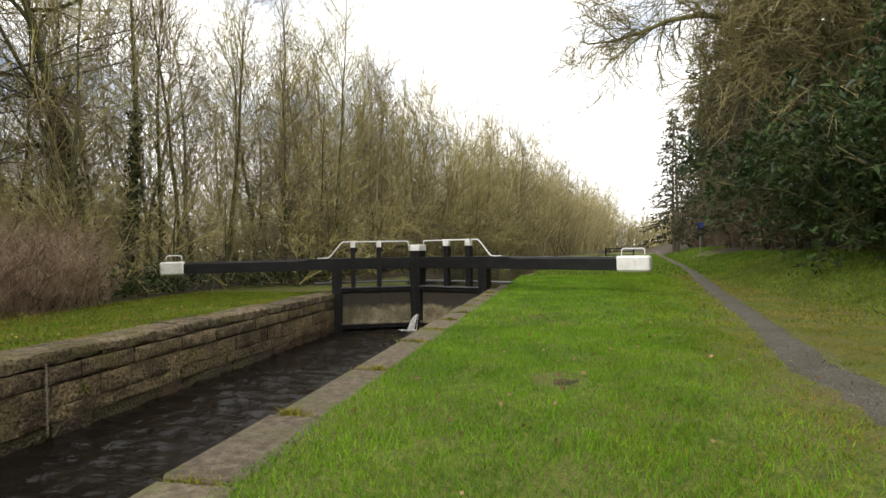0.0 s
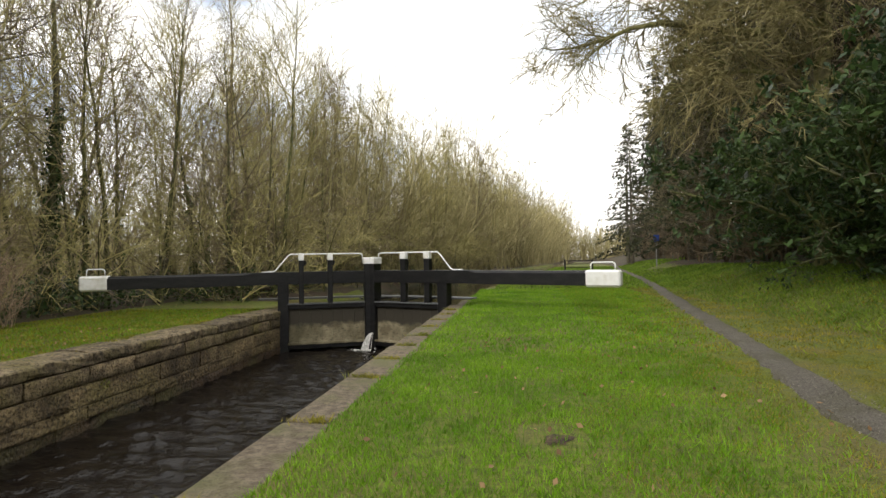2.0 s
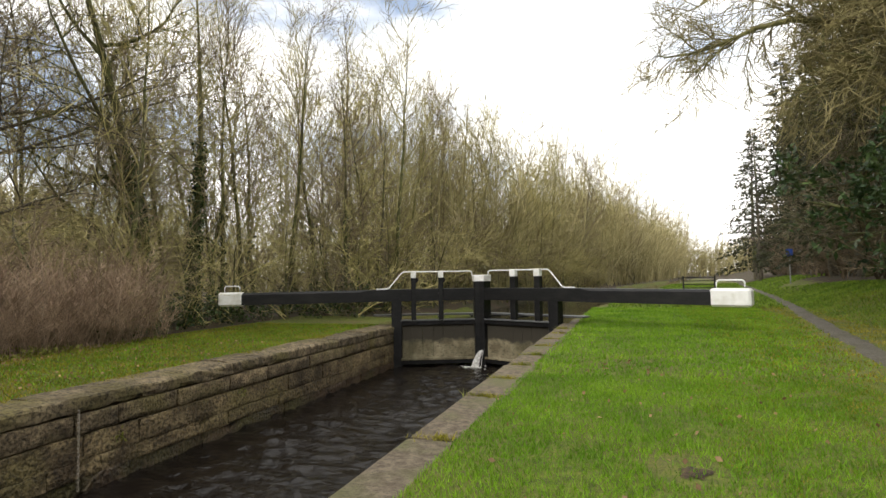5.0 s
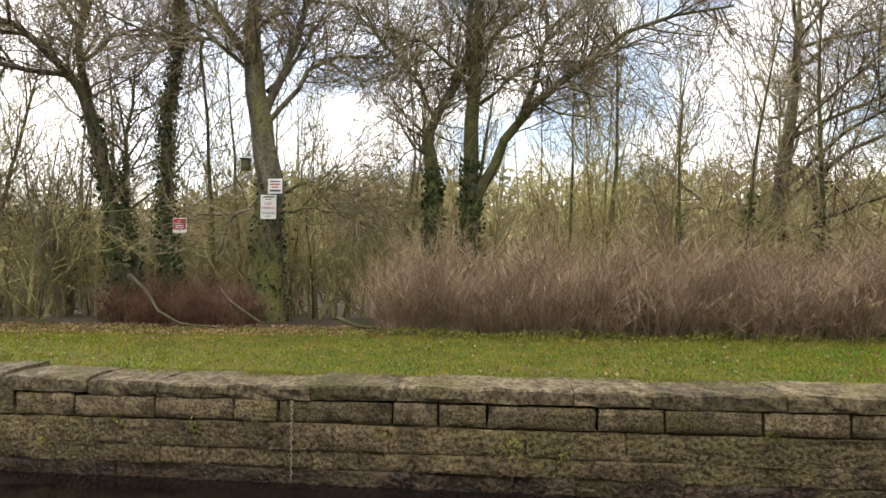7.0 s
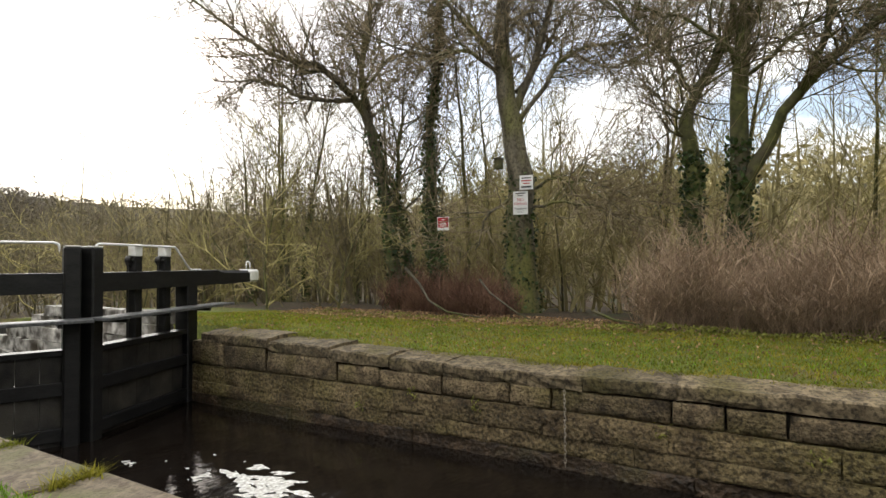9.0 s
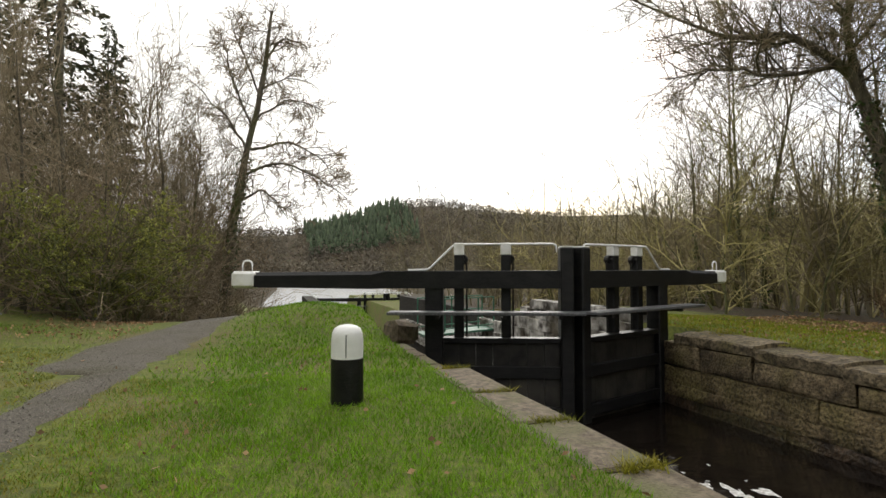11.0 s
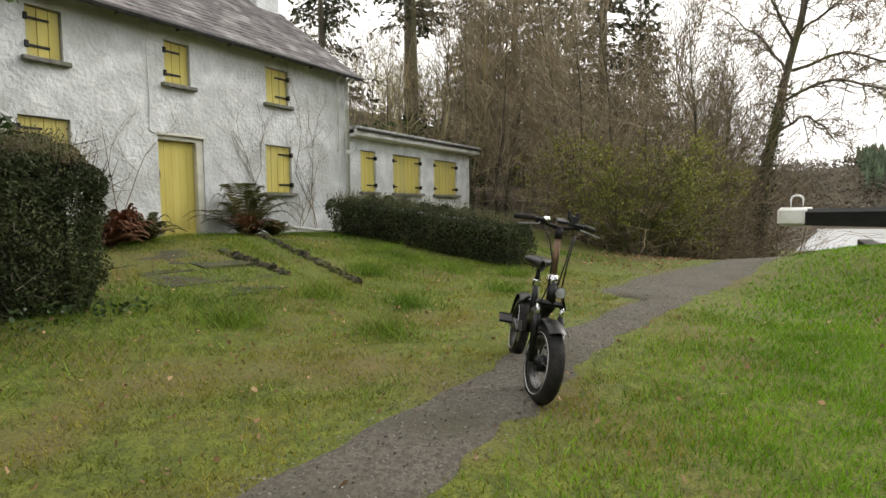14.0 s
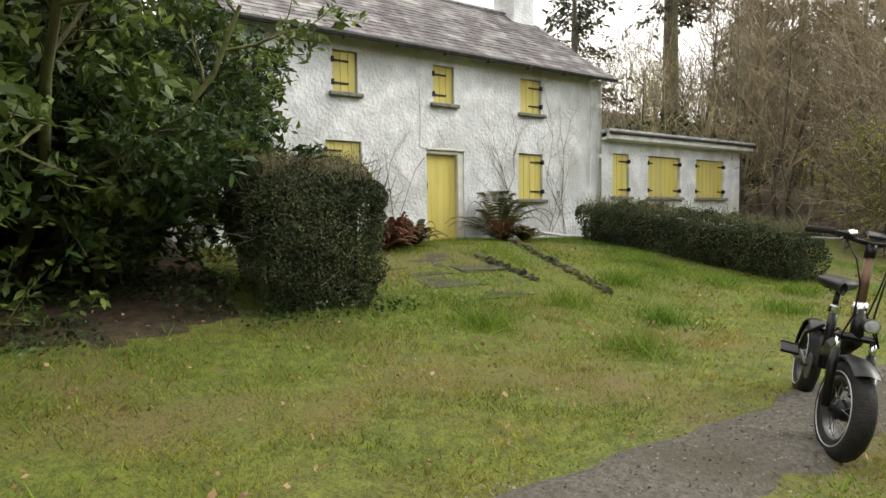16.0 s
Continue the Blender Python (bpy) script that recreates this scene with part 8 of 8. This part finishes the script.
# white water from the leaking upper gate, and white flakes by the lower one
def splash(x, y, z0, z1, seed):
    r = np.random.default_rng(seed)
    ln = []
    for i in range(46):
        a, b = r.normal(0, 0.05), r.normal(0, 0.03)
        s = np.linspace(0, 1, 6)
        pts = [np.array([x + a * (0.35 + 0.9 * q) - 0.16 * q, y + b * q - 0.24 * q, z0 + (z1 - z0) * (0.15 * q + 0.85 * q * q) + r.normal(0, 0.01)]) for q in s]
        ln.append((pts, 0.004 + 0.006 * s))
    for i in range(70):
        a = r.uniform(0, 6.28)
        d = abs(r.normal(0, 0.2))
        p = np.array([x - 0.2 + d * math.cos(a), y - 0.3 + d * math.sin(a), z1 + 0.005])
        ln.append(([p, p + np.array([0.05 * math.cos(a), 0.05 * math.sin(a), 0.012])], np.array([0.02, 0.008])))
    return tubes(ln, 5)
solo("splash", splash(-4.86, 17.15, -0.9, WZ, 711), M["foam"], "white water jetting from the gate into the lock", "water splash", "stuff")
rf = np.random.default_rng(712)
fo = Build()
def flake(cx_, cy_, rr_, st, turn):
    k = 13
    ph = rf.uniform(0, 6.28, 3)
    pts = []
    for j in range(k):
        a = 2 * math.pi * j / k
        q = rr_ * (1 + 0.3 * math.sin(2 * a + ph[0]) + 0.25 * math.sin(3 * a + ph[1]) + 0.2 * math.sin(5 * a + ph[2]))
        u, v = q * math.cos(a), st * q * math.sin(a)
        pts.append((cx_ + u * math.cos(turn) - v * math.sin(turn), cy_ + u * math.sin(turn) + v * math.cos(turn), WZ + 0.005 + rf.uniform(0, 0.003)))
    fo.add(pts + [(cx_, cy_, WZ + rf.uniform(0.010, 0.018))], [(j, (j + 1) % k, k) for j in range(k)])
# flakes for drifting foam, and for sky reflections painted on the calm water
for i in range(36):
    flake(-5.1 + rf.normal(0, 0.13), -5.25 + rf.normal(0, 0.25), rf.uniform(0.03, 0.085), rf.uniform(1.2, 3.2), rf.normal(0.3, 0.35))
for i in range(7):
    flake(-5.0 + rf.normal(0, 0.3), -6.6 + rf.normal(0, 0.6), rf.uniform(0.008, 0.022), rf.uniform(1.0, 2.0), rf.normal(0, 0.6))
for i in range(5):
    flake(-4.98 + rf.normal(0, 0.07), -6.25 + rf.normal(0, 0.06), rf.uniform(0.03, 0.05), rf.uniform(1.0, 1.8), rf.normal(0.6, 0.4))
    flake(-4.75 + rf.normal(0, 0.04), -7.5 + rf.normal(0, 0.06), rf.uniform(0.02, 0.04), rf.uniform(1.0, 1.8), rf.normal(0.6, 0.4))
solo("foam", fo, M["foam"], "white flakes for foam and sky reflections on the dark lock water", "foam", "stuff")

# green railings and footway below the lower gates
g = thing("railing", "green painted steel railing over the tail of the lock", "railing", (0, 0, 0))
def rail_run(a, b, z0, z1, n):
    for i in range(n + 1):
        t = i / n
        x, y = a[0] + (b[0] - a[0]) * t, a[1] + (b[1] - a[1]) * t
        part("post", Build().tube([(x, y, z0), (x, y, z1)], 0.025, 6), M["green_paint"], g)
    for zz in (z1, (z0 + z1) / 2 + 0.05, z0 + 0.1):
        part("bar", Build().tube([(a[0], a[1], zz), (b[0], b[1], zz)], 0.022, 6), M["green_paint"], g)
rail_run((-7.4, -18.6), (-4.6, -17.3), -0.75, 0.3, 4)
rail_run((-7.4, -19.7), (-4.6, -18.4), -0.75, 0.3, 4)
part("footway", Build().add([(-7.45, -18.55, -0.8), (-4.55, -17.25, -0.8), (-4.55, -18.45, -0.8), (-7.45, -19.75, -0.8), (-7.45, -18.55, -0.86), (-4.55, -17.25, -0.86), (-4.55, -18.45, -0.86), (-7.45, -19.75, -0.86)], [(0, 1, 2, 3), (7, 6, 5, 4), (0, 4, 5, 1), (1, 5, 6, 2), (2, 6, 7, 3), (3, 7, 4, 0)]), M["green_paint"], g)
# the next gates down the cut
for heel, mitre, lab in (((-7.6, -50.2), (-9.9, -49.5), "distant black and white lock gate by the river"), ((-12.3, -49.8), (-9.95, -49.5), "distant far-side lock gate by the river")):
    q = lock_gate(heel, mitre, 4.2, "lower", -1 if heel[0] > -9 else 1, lab)
    q.matrix_basis = Matrix.Translation((0, 0, -2.55)) @ q.matrix_basis
bar = thing("barrier", "white tubular barrier at the lower towpath", "barrier", (-1.9, -46.5, h(-1.9, -46.5)))
for x in (-0.9, 0.0, 0.9):
    part("post", Build().tube([(x, 0, 0), (x, 0, 1.0)], 0.03, 6), M["rail"], bar)
for zz in (0.55, 1.0):
    part("bar", Build().tube([(-0.9, 0, zz), (0.9, 0, zz)], 0.03, 6), M["rail"], bar)
dg = thing("gate", "dark steel field gate across the far towpath edge", "gate", (3.6, 38.5, h(3.6, 38.5)))
for x in (-0.9, 0.9):
    part("post", Build().box(x - 0.05, x + 0.05, -0.05, 0.05, -0.2, 1.15, 0.01), M["iron"], dg)
for i in range(5):
    part("bar", Build().box(-0.9, 0.9, -0.02, 0.02, 0.15 + 0.22 * i, 0.2 + 0.22 * i, 0.006), M["iron"], dg)
# overhead wires across the slope behind the house
wv = Build()
for dz in (0.0, 0.28):
    wv.tube([(11.2 + 14 * t, -18.6 - 12 * t, 6.1 + dz - 1.2 * t * (1 - t) + 2.5 * t) for t in np.linspace(0, 1, 9)], 0.012, 4)
tagged(solo("wire", wv, M["post"], "two thin overhead wires behind the house", "wire"), kind="stuff")

# nest box, fallen boughs and wall plants on the far side
bx = thing("nest_box", "small wooden nest box on the notice tree", "nest box", (-15.62, -6.82, 4.35))
part("body", Build().box(-0.1, 0.1, -0.11, 0.11, -0.16, 0.14, 0.01), M["moss_bark"], bx)
part("lid", Build().box(-0.12, 0.16, -0.14, 0.14, 0.143, 0.17, 0.006), M["bark"], bx)
def bough(pts, rad, label):
    solo("fallen_branch", tubes([([np.array(q) for q in pts], rad * np.linspace(1, 0.35, len(pts)))], 6), M["bark"], label, "branch", smooth=True)
bough([(-14.2, -9.3, 1.2), (-13.9, -8.6, 0.75), (-13.6, -8.1, 0.3), (-13.4, -7.4, 0.02), (-13.4, -6.4, -0.08)], 0.05, "pale fallen branch against the brambles")
bough([(-13.8, -6.6, 0.9), (-13.6, -6.2, 0.55), (-13.4, -5.4, 0.1), (-13.3, -5.0, -0.06)], 0.035, "broken pale branch beside the tree")
bough([(-13.3, -3.4, 0.2), (-13.2, -2.9, 0.02), (-13.1, -2.2, -0.06)], 0.045, "stump end of a fallen bough on the grass")
for i, (a, b, hh) in enumerate(((2.6, 3.9, 1.0), (3.1, 2.4, 0.8), (2.0, 2.6, 0.7), (4.2, 4.9, 0.9), (2.3, 3.6, 0.5))):
    bough([(-12.9, a, -0.12), (-12.75, a + (b - a) * 0.3, hh * 0.7), (-12.7, a + (b - a) * 0.65, hh), (-12.65, b, hh * 0.5)], 0.016, "pale dead stem arching out of the shrubs")
rpl = np.random.default_rng(731)
wall_tufts = []
M["grit"] = mat("path_grit", (0.10, 0.09, 0.076), (0.25, 0.225, 0.195), 30, rough=0.9, bump=0, island=0.35)
for i, (y, z) in enumerate(((-4.6, -0.62), (-3.5, -0.7), (0.55, -0.75), (1.2, -0.9), (-1.0, -0.72), (3.6, -0.6), (6.6, -0.8), (-5.6, -0.95), (9.2, -0.7))):
    q = rpl.normal(0, 0.05, (26, 3)) * np.array([0.5, 1, 1]) + np.array([XF + 0.04, y, z])
    wall_tufts.append(q)
solo("wall_plants", leaves_at(np.concatenate(wall_tufts), rpl, 0.06, 0.4), M["shrub_leaf"], "small green plants rooted in the lock wall", "plants", "stuff")
rb = np.random.default_rng(751)
for bx_, by_, br_ in BARE[:1]:
    a = np.linspace(0, 2 * math.pi, 20, endpoint=False)
    rr2 = 0.62 * br_ * (0.72 + 0.16 * np.sin(2 * a + 1) + 0.12 * np.sin(5 * a) + rb.normal(0, 0.05, 20))
    ex, ey = bx_ + rr2 * np.cos(a), by_ + rr2 * np.sin(a) * 1.2
    solo("bare_patch", Build().add([(p, q, h(p, q) - 0.004) for p, q in zip(ex, ey)] + [(bx_, by_, h(bx_, by_) + 0.014)], [(j, (j + 1) % 20, 20) for j in range(20)]), M["litter"], "worn patch of bare brown earth in the lawn", "earth patch", "stuff", smooth=True)
# loose grit and pebbles on the worn path
rg = np.random.default_rng(741)
gy_ = rg.uniform(-14, 7, 9000)
ga, gb = path_edges(gy_)
gx_ = ga + (gb - ga) * rg.uniform(-0.04, 1.04, 9000)
gp = np.stack([gx_, gy_, land(gx_, gy_) + 0.033 + 0.012 * np.sin(np.clip((gx_ - ga) / (gb - ga), 0, 1) * math.pi)], axis=1)
solo("grit", leaves_at(gp, rg, 0.015, 0.8, np.array([0, 0, 1.0]), 0.35), M["grit"], "loose grit and small pebbles on the towpath", "gravel", "stuff")
strewn("torn dead leaves along the path and its verge", [(1.5, 4.5, -6.5, 2.5)], 420, 0.035, 742, 0.03)
